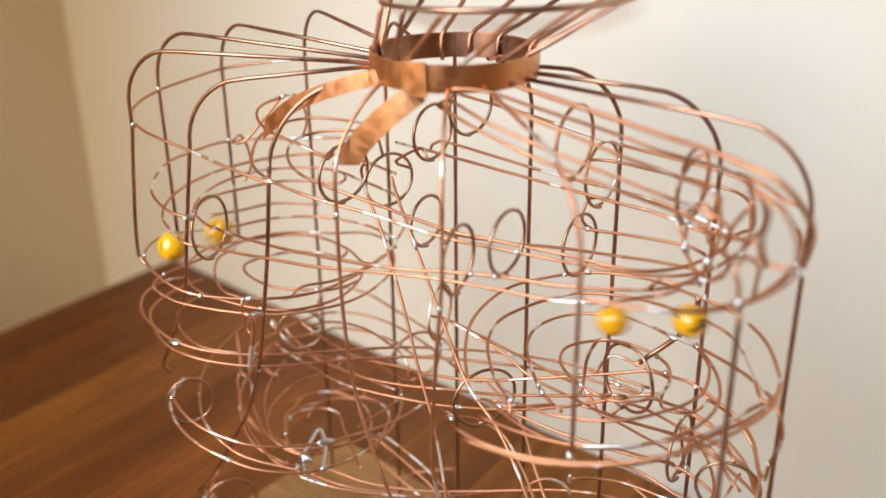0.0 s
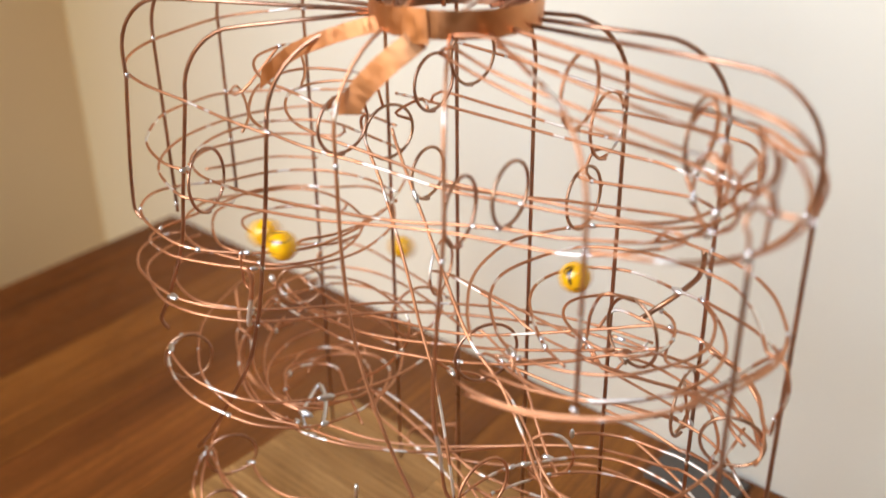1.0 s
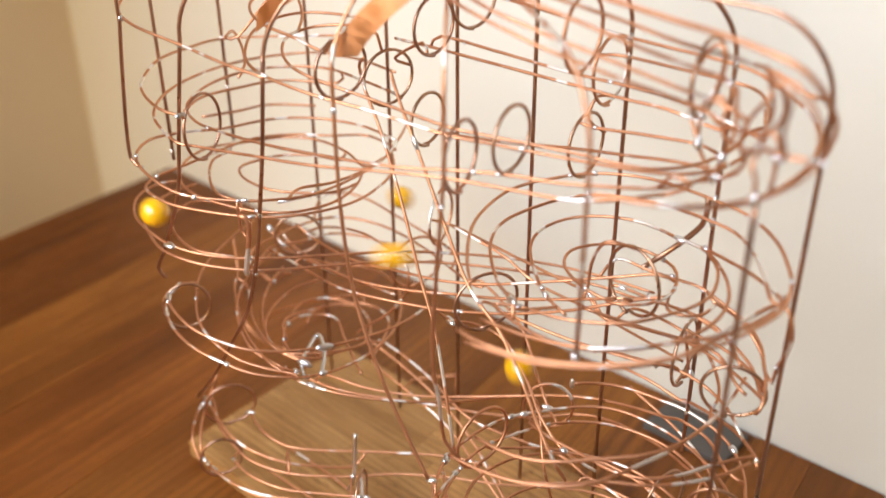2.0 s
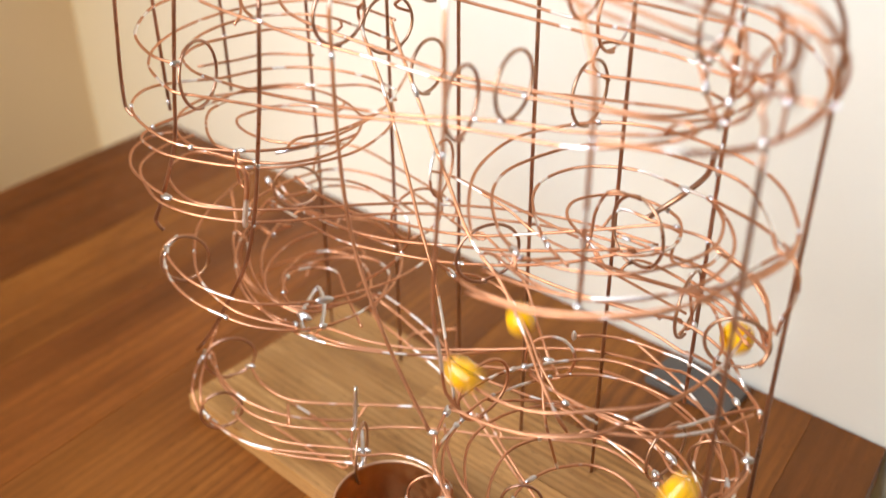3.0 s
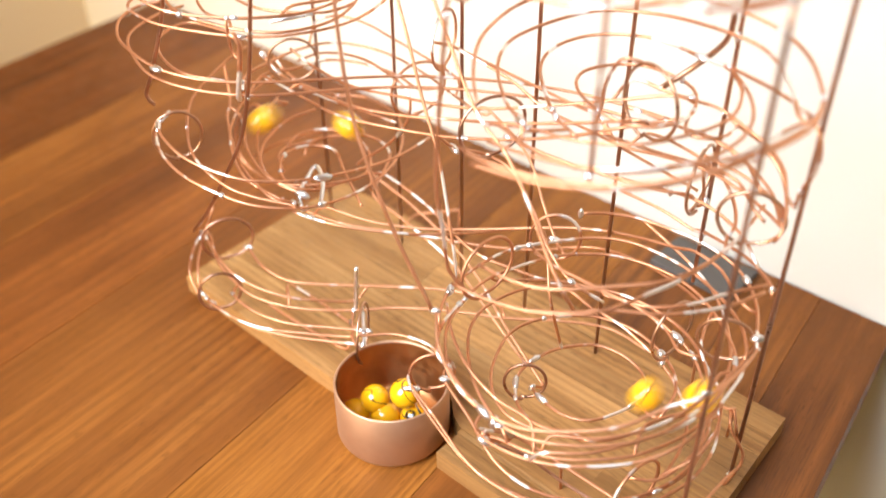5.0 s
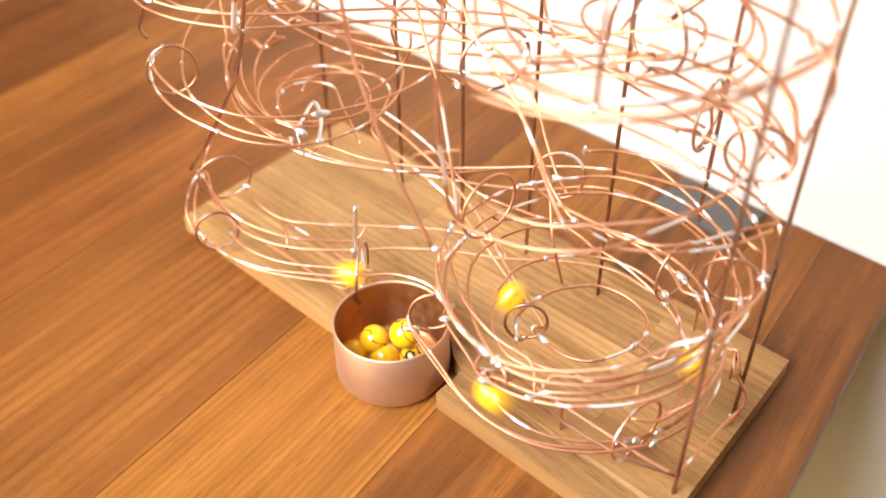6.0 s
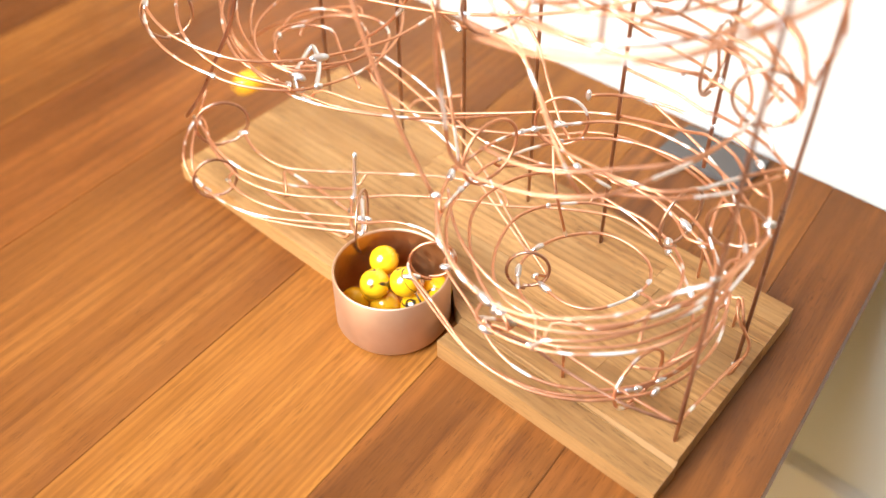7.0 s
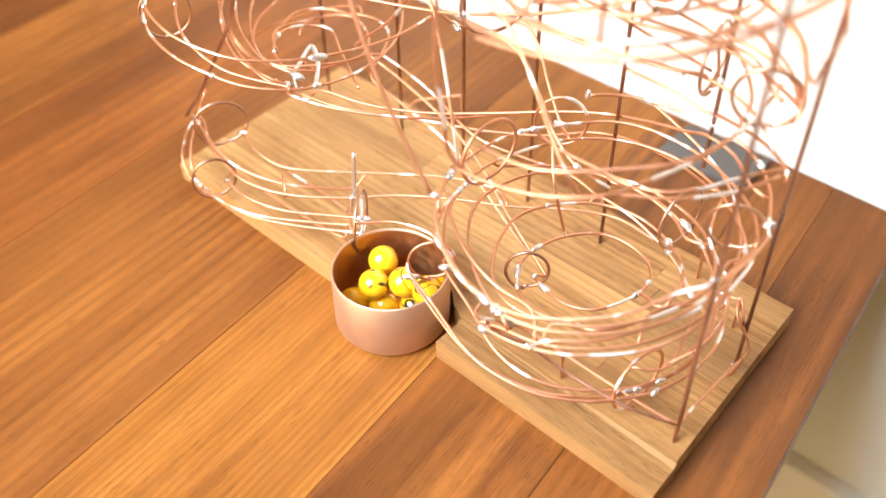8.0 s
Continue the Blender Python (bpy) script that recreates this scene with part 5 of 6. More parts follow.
solder((0.0358, 0.0446, 0.15), 0.003, (-0.52, 0.85, -0.02))
solder((0.0307, -0.0078, 0.1836), 0.0034, (0.98, 0.16, -0.08))
solder((0.1683, 0.0788, 0.15), 0.003, (-0.91, 0.42, 0.07))
solder((0.1795, 0.0724, 0.1629), 0.0026, (0.96, 0.15, 0.25))
solder((0.1942, 0.0919, 0.1599), 0.0026, (0.99, 0.1, -0.05))
solder((0.2444, 0.0354, 0.2131), 0.003, (-0.89, 0.46, 0.05))
solder((0.2431, 0.0641, 0.202), 0.0026, (-0.87, 0.47, 0.14))
solder((0.2526, 0.0833, 0.2011), 0.0026, (-0.98, 0.16, 0.08))
solder((0.2689, 0.1281, 0.2046), 0.0034, (0.98, -0.19, -0.08))
solder((0.2775, 0.1253, 0.2205), 0.003, (0.97, -0.22, 0.05))
solder((0.2798, 0.1119, 0.1545), 0.0027, (0.84, 0.53, -0.05))
solder((0.2803, 0.1177, 0.2034), 0.0026, (0.97, 0.21, -0.09))
solder((0.2866, 0.1084, 0.203), 0.0026, (0.26, -0.97, -0.05))
solder((0.0437, 0.0733, 0.316), 0.0025, (-0.97, -0.2, 0.13))
solder((0.0442, 0.0615, 0.2987), 0.003, (0.32, -0.94, -0.09))
solder((0.0433, 0.0645, 0.299), 0.003, (0.27, -0.96, -0.08))
solder((0.1241, 0.0372, 0.304), 0.0026, (-0.9, 0.41, 0.13))
solder((0.0682, 0.0705, 0.2004), 0.0025, (-0.71, -0.7, 0.03))
solder((0.0135, -0.0051, 0.1403), 0.0036, (0.78, -0.61, -0.15))
solder((0.0099, 0.0003, 0.1412), 0.0026, (0.36, -0.93, -0.12))
solder((0.0083, 0.0045, 0.1418), 0.0026, (0.42, -0.9, -0.12))
solder((0.0719, -0.0074, 0.1197), 0.0028, (0.92, 0.33, -0.18))
solder((0.1098, 0.0322, 0.1103), 0.003, (0.25, 0.96, -0.12))
solder((0.1035, 0.0393, 0.1225), 0.003, (0.28, 0.95, -0.15))
solder((0.0904, 0.0343, 0.1075), 0.0029, (0.94, 0.32, -0.14))
solder((0.0932, 0.0247, 0.108), 0.003, (-0.93, 0.33, 0.14))
solder((0.0458, 0.0577, 0.1059), 0.003, (0.43, -0.9, 0.06))
solder((0.0605, 0.0425, 0.1068), 0.0026, (0.84, -0.54, 0.05))
solder((0.1004, 0.0299, 0.0988), 0.0026, (0.94, 0.33, -0.11))
solder((0.2433, 0.044, 0.205), 0.003, (0.11, 0.99, -0.12))
solder((0.238, 0.0673, 0.2029), 0.0026, (-0.81, 0.56, 0.15))
solder((0.1091, 0.0943, 0.1283), 0.0026, (-0.59, -0.11, -0.8))
solder((0.1683, 0.0788, 0.15), 0.003, (-0.91, 0.42, 0.07))
solder((0.1942, 0.0919, 0.1599), 0.0026, (0.99, 0.1, -0.05))
solder((0.1775, 0.0721, 0.1625), 0.0026, (0.96, 0.16, 0.24))
solder((0.3242, 0.1177, 0.1202), 0.003, (0.84, -0.49, -0.22))
solder((0.0046, 0.0155, 0.0485), 0.0029, (0.94, -0.33, -0.08))
solder((0.0058, 0.0137, 0.048), 0.0025, (0.29, -0.91, -0.29))
solder((0.035, -0.0105, 0.0299), 0.0029, (1, -0.04, -0.04))
solder((0.0496, -0.0128, 0.0311), 0.0029, (1, 0.04, 0))
solder((0.0344, 0.0288, 0.045), 0.0028, (-0.84, -0.48, -0.23))
solder((0.0601, -0.004, 0.04), 0.0026, (-0.92, -0.36, 0.13))
solder((0.1102, 0.0523, 0.04), 0.003, (0.77, 0.64, -0.01))
solder((0.1229, 0.0381, 0.036), 0.0028, (0.72, 0.69, -0.01))
solder((0.14, 0.0288, 0.0361), 0.003, (0.79, 0.61, -0.04))
solder((0.1426, 0.0308, 0.036), 0.0026, (-0.99, -0.09, 0.09))
solder((0.223, 0.0032, 0.1154), 0.0029, (-0.8, -0.59, 0.02))
solder((0.2105, 0.0282, 0.1059), 0.0036, (-0.29, 0.96, 0.05))
solder((0.2166, 0.029, 0.0993), 0.0029, (-0.17, 0.98, -0.01))
solder((0.2153, 0.0355, 0.0995), 0.0026, (0.22, -0.97, -0.08))
solder((0.2152, 0.0761, 0.108), 0.003, (0.45, 0.89, 0.05))
solder((0.2189, 0.0823, 0.1083), 0.003, (0.56, 0.83, 0.04))
solder((0.2275, 0.094, 0.0985), 0.003, (0.5, 0.86, -0.02))
solder((0.239, 0.098, 0.13), 0.0028, (-0.08, -0.16, 0.98))
solder((0.254, 0.0719, 0.1085), 0.0028, (0.89, 0.09, -0.45))
solder((0.2336, 0.0792, 0.0674), 0.0026, (0.61, 0.79, 0.09))
solder((0.2038, 0.0058, 0.0473), 0.0029, (0.96, -0.26, -0.12))
solder((0.2128, 0.0208, 0.05), 0.0036, (-0.79, -0.62, -0))
solder((0.2063, 0.0311, 0.048), 0.0026, (-0.96, 0.1, 0.27))
solder((0.2763, -0.0146, 0.0918), 0.005, (1, -0.08, -0.02))
solder((0.2734, -0.0195, 0.0999), 0.0036, (0.99, -0.01, -0.1))
solder((0.2787, -0.0147, 0.0918), 0.0034, (1, -0.04, -0))
solder((0.261, -0.0003, 0.055), 0.0038, (-0.9, -0.34, 0.27))
solder((0.2646, 0.0115, 0.053), 0.003, (0.52, 0.69, -0.5))
solder((0.2452, 0.0415, 0.0529), 0.004, (-0.57, 0.82, -0.03))
solder((0.2525, 0.0325, 0.0533), 0.0026, (-0.74, 0.67, -0.04))
solder((0.2555, 0.0514, 0.0408), 0.0034, (-0.94, 0.32, -0.08))
solder((0.2407, 0.0634, 0.0521), 0.0026, (0.09, 0.99, -0.04))
solder((0.2962, 0.086, 0.0468), 0.0022, (0.23, -0.97, -0.07))
solder((0.2961, 0.0755, 0.046), 0.003, (-0.2, -0.98, -0.09))
solder((0.3182, 0.0875, 0.0536), 0.0032, (0.75, -0.63, -0.21))
solder((0.3388, 0.0898, 0.0944), 0.0034, (0.45, -0.89, -0.03))
solder((0.2989, 0.1077, 0.0737), 0.004, (0.96, -0.11, -0.25))
solder((0.2958, 0.1, 0.0654), 0.003, (0.92, -0.4, -0.03))
solder((0.3113, 0.1043, 0.0703), 0.003, (0.85, -0.47, -0.25))
solder((0.3454, 0.0917, 0.112), 0.0042, (-0.8, -0.6, 0.02))
solder((0.3327, 0.1009, 0.0482), 0.0032, (-0.57, 0.8, 0.2))
solder((0.3333, 0.1001, 0.048), 0.003, (-0.56, 0.81, 0.2))
solder((0.28, 0.0096, 0.049), 0.0032, (0.86, 0.31, -0.41))
solder((0.3243, 0.0312, 0.0332), 0.0029, (0.65, 0.76, 0.07))
solder((0.3321, 0.0452, 0.0347), 0.0029, (0.43, 0.89, 0.12))
solder((0.3347, 0.037, 0.0356), 0.003, (0.46, 0.88, 0.1))
solder((0.3264, 0.0343, 0.0335), 0.0029, (0.49, 0.87, 0.07))
solder((0.3086, 0.07, 0.2946), 0.003, (-0.09, -0.24, -0.97))
solder((0.3086, 0.07, 0.2946), 0.003, (-0.09, -0.24, -0.97))
solder((0.3086, 0.07, 0.2962), 0.0026, (-0.02, 0, 1))
solder((0.3104, 0.075, 0.3154), 0.0024, (-0.09, -0.23, -0.97))
solder((0.3241, 0.06, 0.2958), 0.0034, (-0.31, 0, -0.95))
solder((0.3514, 0.045, 0.3088), 0.0034, (-0.99, -0, 0.11))
solder((0.3436, 0.045, 0.31), 0.0024, (0.61, -0.42, 0.67))
solder((0.3744, 0.02, 0.3202), 0.0029, (-0.83, 0.49, -0.28))
solder((0.3702, 0.03, 0.3161), 0.0026, (0.38, -0.87, 0.31))
solder((0.3517, 0.0298, 0.2976), 0.0029, (-0.02, 0, 1))
solder((0.322, 0.06, 0.2867), 0.0029, (0.31, -0.1, 0.95))
solder((0.3229, 0.0599, 0.2876), 0.0022, (-0.89, 0.1, -0.45))
solder((0.3233, 0.06, 0.3253), 0.0026, (0.28, -0.55, 0.79))
solder((0.3018, 0.075, 0.3026), 0.0024, (-0.37, 0.79, -0.49))
solder((0.0099, 0.0785, 0.1373), 0.0034, (0.04, -0.97, -0.22))
solder((0.0064, 0.08, 0.1522), 0.003, (0.85, 0, -0.53))
solder((0.005, 0.08, 0.1114), 0.0026, (-0.64, 0, -0.77))
# short stays and hooks of the joints
rail([(0.0781, 0.0086, 0.219), (0.0743, 0.012, 0.2), (0.0785, 0.0129, 0.1965)])
rail([(0.0764, 0.0101, 0.2104), (0.0802, 0.0132, 0.205), (0.074, 0.0121, 0.174), (0.0704, 0.0158, 0.1718)], r=0.0015)
rail([(0.0217, 0.0518, 0.2897), (0.027, 0.0571, 0.29), (0.0437, 0.0733, 0.316)])
rail([(0.0238, 0.0497, 0.29), (0.0045, 0.0694, 0.2867), (0.0188, 0.0643, 0.2819), (0.0358, 0.0531, 0.2761), (0.0411, 0.0442, 0.272)])
rail([(0.1141, 0.1075, 0.279), (0.1122, 0.0971, 0.285), (0.14, 0.0898, 0.3), (0.1477, 0.0854, 0.2955)])
rail([(0.2227, 0.1451, 0.2755), (0.2177, 0.136, 0.277), (0.2168, 0.1309, 0.266), (0.2211, 0.1402, 0.2571)])
rail([(0.2651, 0.114, 0.2043), (0.2678, 0.1226, 0.207), (0.2778, 0.1279, 0.218), (0.2885, 0.1251, 0.232), (0.2915, 0.1223, 0.243), (0.2911, 0.1219, 0.248)], r=0.0014, mat=BURNT)
rail([(0.2875, 0.1029, 0.2027), (0.2877, 0.1011, 0.2), (0.2917, 0.0943, 0.2), (0.2982, 0.0935, 0.2), (0.306, 0.1004, 0.2), (0.3053, 0.116, 0.1991)])
rail([(0.2382, 0.0383, 0.2134), (0.2427, 0.0412, 0.21), (0.2463, 0.0367, 0.2081), (0.2502, 0.0524, 0.203), (0.2525, 0.0605, 0.2008)])
rail([(0.1267, 0.0392, 0.07), (0.1219, 0.0401, 0.035), (0.1195, 0.0371, 0.024)], mat=SOLDER, r=0.0012)
rail([(0.1216, 0.0382, 0.036), (0.138, 0.0225, 0.0317), (0.1458, 0.0203, 0.03), (0.151, 0.016, 0.0256)])
rail([(0.1261, 0.0422, 0.036), (0.1466, 0.0235, 0.034), (0.1458, 0.0203, 0.03)], mat=SOLDER, r=0.0012)
rail([(0.0929, 0.0128, 0.0374), (0.0807, 0.0218, 0.042), (0.0685, 0.0285, 0.0118)])
rail([(0.2248, 0.0827, 0.1224), (0.2281, 0.0844, 0.115), (0.2417, 0.0701, 0.1), (0.2463, 0.069, 0.085), (0.2455, 0.0799, 0.055), (0.2456, 0.0813, 0.0513)])
rail([(0.2964, 0.0771, 0.0461), (0.3042, 0.0737, 0.05), (0.3098, 0.0713, 0.0505), (0.3189, 0.0772, 0.0516), (0.3262, 0.0884, 0.0529), (0.3267, 0.0965, 0.0535), (0.3376, 0.0981, 0.0547), (0.3408, 0.099, 0.055), (0.3479, 0.0932, 0.0432)])
rail([(0.2898, 0.0212, 0.0427), (0.2886, 0.0251, 0.035), (0.2862, 0.0302, 0.0118)])
rail([(0.313, 0.1033, 0.0698), (0.3114, 0.109, 0.06), (0.2983, 0.1407, 0.0118)])
rail([(0.1038, 0.1574, 0.04), (0.0766, 0.1395, 0.0322), (0.0799, 0.129, 0.03)])
rail([(0.1033, 0.1569, 0.04), (0.1019, 0.1569, 0.0118)])
rail([(0.3408, 0.099, 0.055), (0.3391, 0.1039, 0.05), (0.3327, 0.1204, 0.0118)])
rail([(0.3391, 0.0984, 0.0549), (0.3439, 0.0917, 0.05), (0.3525, 0.0946, 0.0332), (0.3504, 0.0899, 0.019), (0.348, 0.089, 0.0118)])
rail([(0.2898, 0.1233, 0.1447), (0.2922, 0.1236, 0.15), (0.2889, 0.1209, 0.176), (0.2905, 0.1205, 0.18)])
rail([(0.2651, -0.0097, 0.0703), (0.2646, -0.0059, 0.07), (0.2661, -0.0032, 0.0619), (0.2658, 0.0102, 0.05), (0.2658, 0.013, 0.0519)])
rail([(0.1069, 0.024, 0.1113), (0.0978, 0.027, 0.105), (0.0874, 0.0339, 0.1066), (0.0824, 0.0427, 0.1081), (0.076, 0.0574, 0.1104), (0.0957, 0.0456, 0.1124), (0.115, 0.0267, 0.115)], mat=SOLDER, r=0.0013)
rail([(0.0602, 0.0483, 0.2), (0.069, 0.0716, 0.2)], mat=SOLDER, r=0.0012)

# ---- collar, bow and wire funnel ----
HUB = Vector((0.187, 0.064, 0))


def band(line, tops, thick=0.0007):
    """A flat strip: its lower edge runs along line, its upper edge along tops."""
    bm = bmesh.new()
    n = len(line)
    vs = []
    for i in range(n):
        d = (line[min(i + 1, n - 1)] - line[max(i - 1, 0)]).normalized()
        up = tops[i] - line[i]
        out = d.cross(up).normalized() * thick
        vs.append([bm.verts.new(p) for p in (line[i], tops[i], tops[i] + out, line[i] + out)])
    for a, b in zip(vs, vs[1:]):
        for k in range(4):
            bm.faces.new((a[k], a[(k + 1) % 4], b[(k + 1) % 4], b[k]))
    bm.faces.new(vs[0])
    bm.faces.new(vs[-1][::-1])
    return bm


def around(r, z, a0, a1, n):
    out = []
    for k in range(n + 1):
        a = radians(a0 + (a1 - a0) * k / n)
        rr = r * (1 + 0.003 * math.sin(4 * a) + 0.0012 * math.sin(11 * a + 1))
        out.append(HUB + Vector((rr * math.cos(a), rr * math.sin(a), z)))
    return out


KNOT = -74
collar = part("collar", band(around(0.0383, 0.3512, KNOT - 6, KNOT + 362, 90), around(0.0388, 0.3635, KNOT - 6, KNOT + 362, 90)), STRIP, run, "bright copper strip bent into a collar")
part("lining", band(around(0.0376, 0.3516, 0, 360, 80), around(0.038, 0.3631, 0, 360, 80), 0.0003), UPRIGHT, collar, "darkened inner face of the strip")
loop_lo = [HUB + Vector((0.0398 * math.cos(radians(KNOT + a)), 0.0398 * math.sin(radians(KNOT + a)), 0.3495)) for a in (-9, -5, 0, 5, 9)]
loop_hi = [HUB + Vector((0.0402 * math.cos(radians(KNOT + a)), 0.0402 * math.sin(radians(KNOT + a)), 0.3645)) for a in (-8, -5, 0, 5, 8)]
part("knot", band(loop_lo, loop_hi, 0.0009), STRIP, run, "strip folded over the collar")


def tail(spine, face, w0, w1, slant):
    """One end of the bow: a strip that hangs out from the knot and is cut off at a slant."""
    line = spline(spine, 8)
    n = len(line)
    lo, hi = [], []
    for k, p in enumerate(line):
        f = k / (n - 1)
        d = (line[min(k + 1, n - 1)] - line[max(k - 1, 0)]).normalized()
        v = d.cross(Vector(face)).normalized() * (w0 + (w1 - w0) * f) / 2
        lo.append(p - v - (d * slant if k == n - 1 else Vector()))
        hi.append(p + v + (d * slant if k == n - 1 else Vector()))
    return part("bow_tail", band(lo, hi, 0.0006), STRIP, run, "bright copper strip hanging as a bow")


tail([(0.1985, 0.0275, 0.3515), (0.1965, 0.0235, 0.3485), (0.1885, 0.0175, 0.3405), (0.178, 0.012, 0.3287), (0.171, 0.008, 0.317)], (0.62, -0.74, 0.26), 0.0105, 0.0108, 0.004)
tail([(0.178, 0.0275, 0.3545), (0.168, 0.027, 0.3525), (0.150, 0.024, 0.3465), (0.1219, 0.02, 0.3346), (0.0978, 0.019, 0.318)], (0.5, -0.8, 0.35), 0.0074, 0.0074, -0.005)

RIM = Vector((0.205, 0.080, 0.386))
rim = [RIM + Vector((0.057 * math.cos(a), 0.057 * math.sin(a), 0.003 * math.cos(a + 0.5))) for a in [radians(6 * k) for k in range(60)]]
part("funnel_rim", tube(bmesh.new(), rim, 0.0013, 8, True), UPRIGHT, run, "wire rim of the funnel", True)
for k in range(13):
    a = radians(27.7 * k + 8 + 5 * math.sin(3.1 * k))
    b = a + radians(7 * math.sin(2.3 * k))
    foot = HUB + Vector((0.0365 * math.cos(b), 0.0365 * math.sin(b), 0.3505))
    neck = HUB + Vector((0.0372 * math.cos(b), 0.0372 * math.sin(b), 0.362))
    top = RIM + Vector((0.0565 * math.cos(a), 0.0565 * math.sin(a), 0.003 * math.cos(a + 0.5)))
    part("spoke", tube(bmesh.new(), spline([foot, neck, neck.lerp(top, 0.35), top], 6), 0.0012, 7), WIRE if k % 3 else UPRIGHT, run, smooth=True)
    solder(tuple(neck - Vector((0, 0, 0.003))), 0.0024)

# ---- cup ----
cup = tagged(new("cup"), "small brushed copper cup standing in the notch of the board", "cup")


def lathe(bm, profile, segs=56):
    rings = [[bm.verts.new((r * math.cos(6.28319 * k / segs), r * math.sin(6.28319 * k / segs), z)) for k in range(segs)] for r, z in profile]
    for a, b in zip(rings, rings[1:]):
        for k in range(segs):
            bm.faces.new((a[k], a[(k + 1) % segs], b[(k + 1) % segs], b[k]))
    return bm


bm = lathe(bmesh.new(), [(0.0005, 0), (CR - 0.006, 0), (CR - 0.002, 0.0015), (CR, 0.005), (CR, CH - 0.0006), (CR - 0.0004, CH), (CR - 0.001, CH),
                         (CR - 0.0014, CH - 0.0006), (CR - 0.0014, 0.005), (CR - 0.004, 0.0025), (0.0005, 0.002)])
body = part("body", bm, POT, cup, smooth=True)
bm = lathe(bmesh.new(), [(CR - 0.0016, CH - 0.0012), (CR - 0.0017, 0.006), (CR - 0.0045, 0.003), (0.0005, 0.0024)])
part("lining", bm, INSIDE, cup, "darker brown inside of the cup", True)
cup.location = (CX, CY, 0)


# ---- small things on the table ----
pad = part("flat_box", box(bmesh.new(), (0.209, 0.238, 0.0), (0.272, 0.276, 0.005), 0.0012), SLATE)
tagged(pad, "dark grey flat plastic box lying on the table against the wall", "box")

# ---- marbles ----
def marble_material():
    m = material("yellow_marble", (0.85, 0.44, 0.012), 0.06, Coat_Weight=0.6, Coat_Roughness=0.03)
    n = Nodes(m)
    v = n.coords((1, 1, 1), 5.0)
    bend = n.noise(v, 52, 1, 0.4, 0.5)
    swirl = n.ramp(bend, [(0.414, (0.84, 0.41, 0.009)), (0.422, (0.028, 0.02, 0.01)), (0.436, (0.028, 0.02, 0.01)), (0.446, (0.86, 0.45, 0.011))])
    tint = n.mix(n.span(n.noise(v, 45, 2), 0.4, 0.7, 0.0, 0.4), swirl, (0.74, 0.31, 0.005), "MIX")
    n.colour(n.mix(0.6, swirl, tint))
    return m


MARBLE = marble_material()
MR = 0.0085
bm = bmesh.new()
bmesh.ops.create_uvsphere(bm, u_segments=40, v_segments=24, radius=MR)
ball = mesh("marble", bm, MARBLE, True)
GROUP = "yellow marbles"


def marble(place, turn, label):
    ob = new("marble", ball)
    ob.matrix_world = pose(*place, *turn)
    return tagged(ob, label, "marble", GROUP)


IN_CUP = "yellow glass marble with a dark swirl lying in the copper cup"
for p, turn in (((0.1884, 0.0145, 0.0275), (0, 0, 0)), ((0.1726, 0.0062, 0.0185), (73, 131, 47)), ((0.1662, -0.0041, 0.0105), (146, 262, 94)), ((0.181, 0.0054, 0.0105), (219, 33, 141)), ((0.1937, 0.0164, 0.0105), (292, 164, 188))):
    marble(p, turn, IN_CUP)
rolling = [marble((0, 0, 0.3), (0, 0, 0), "yellow glass marble rolling down the copper wire rails") for _ in range(4)]


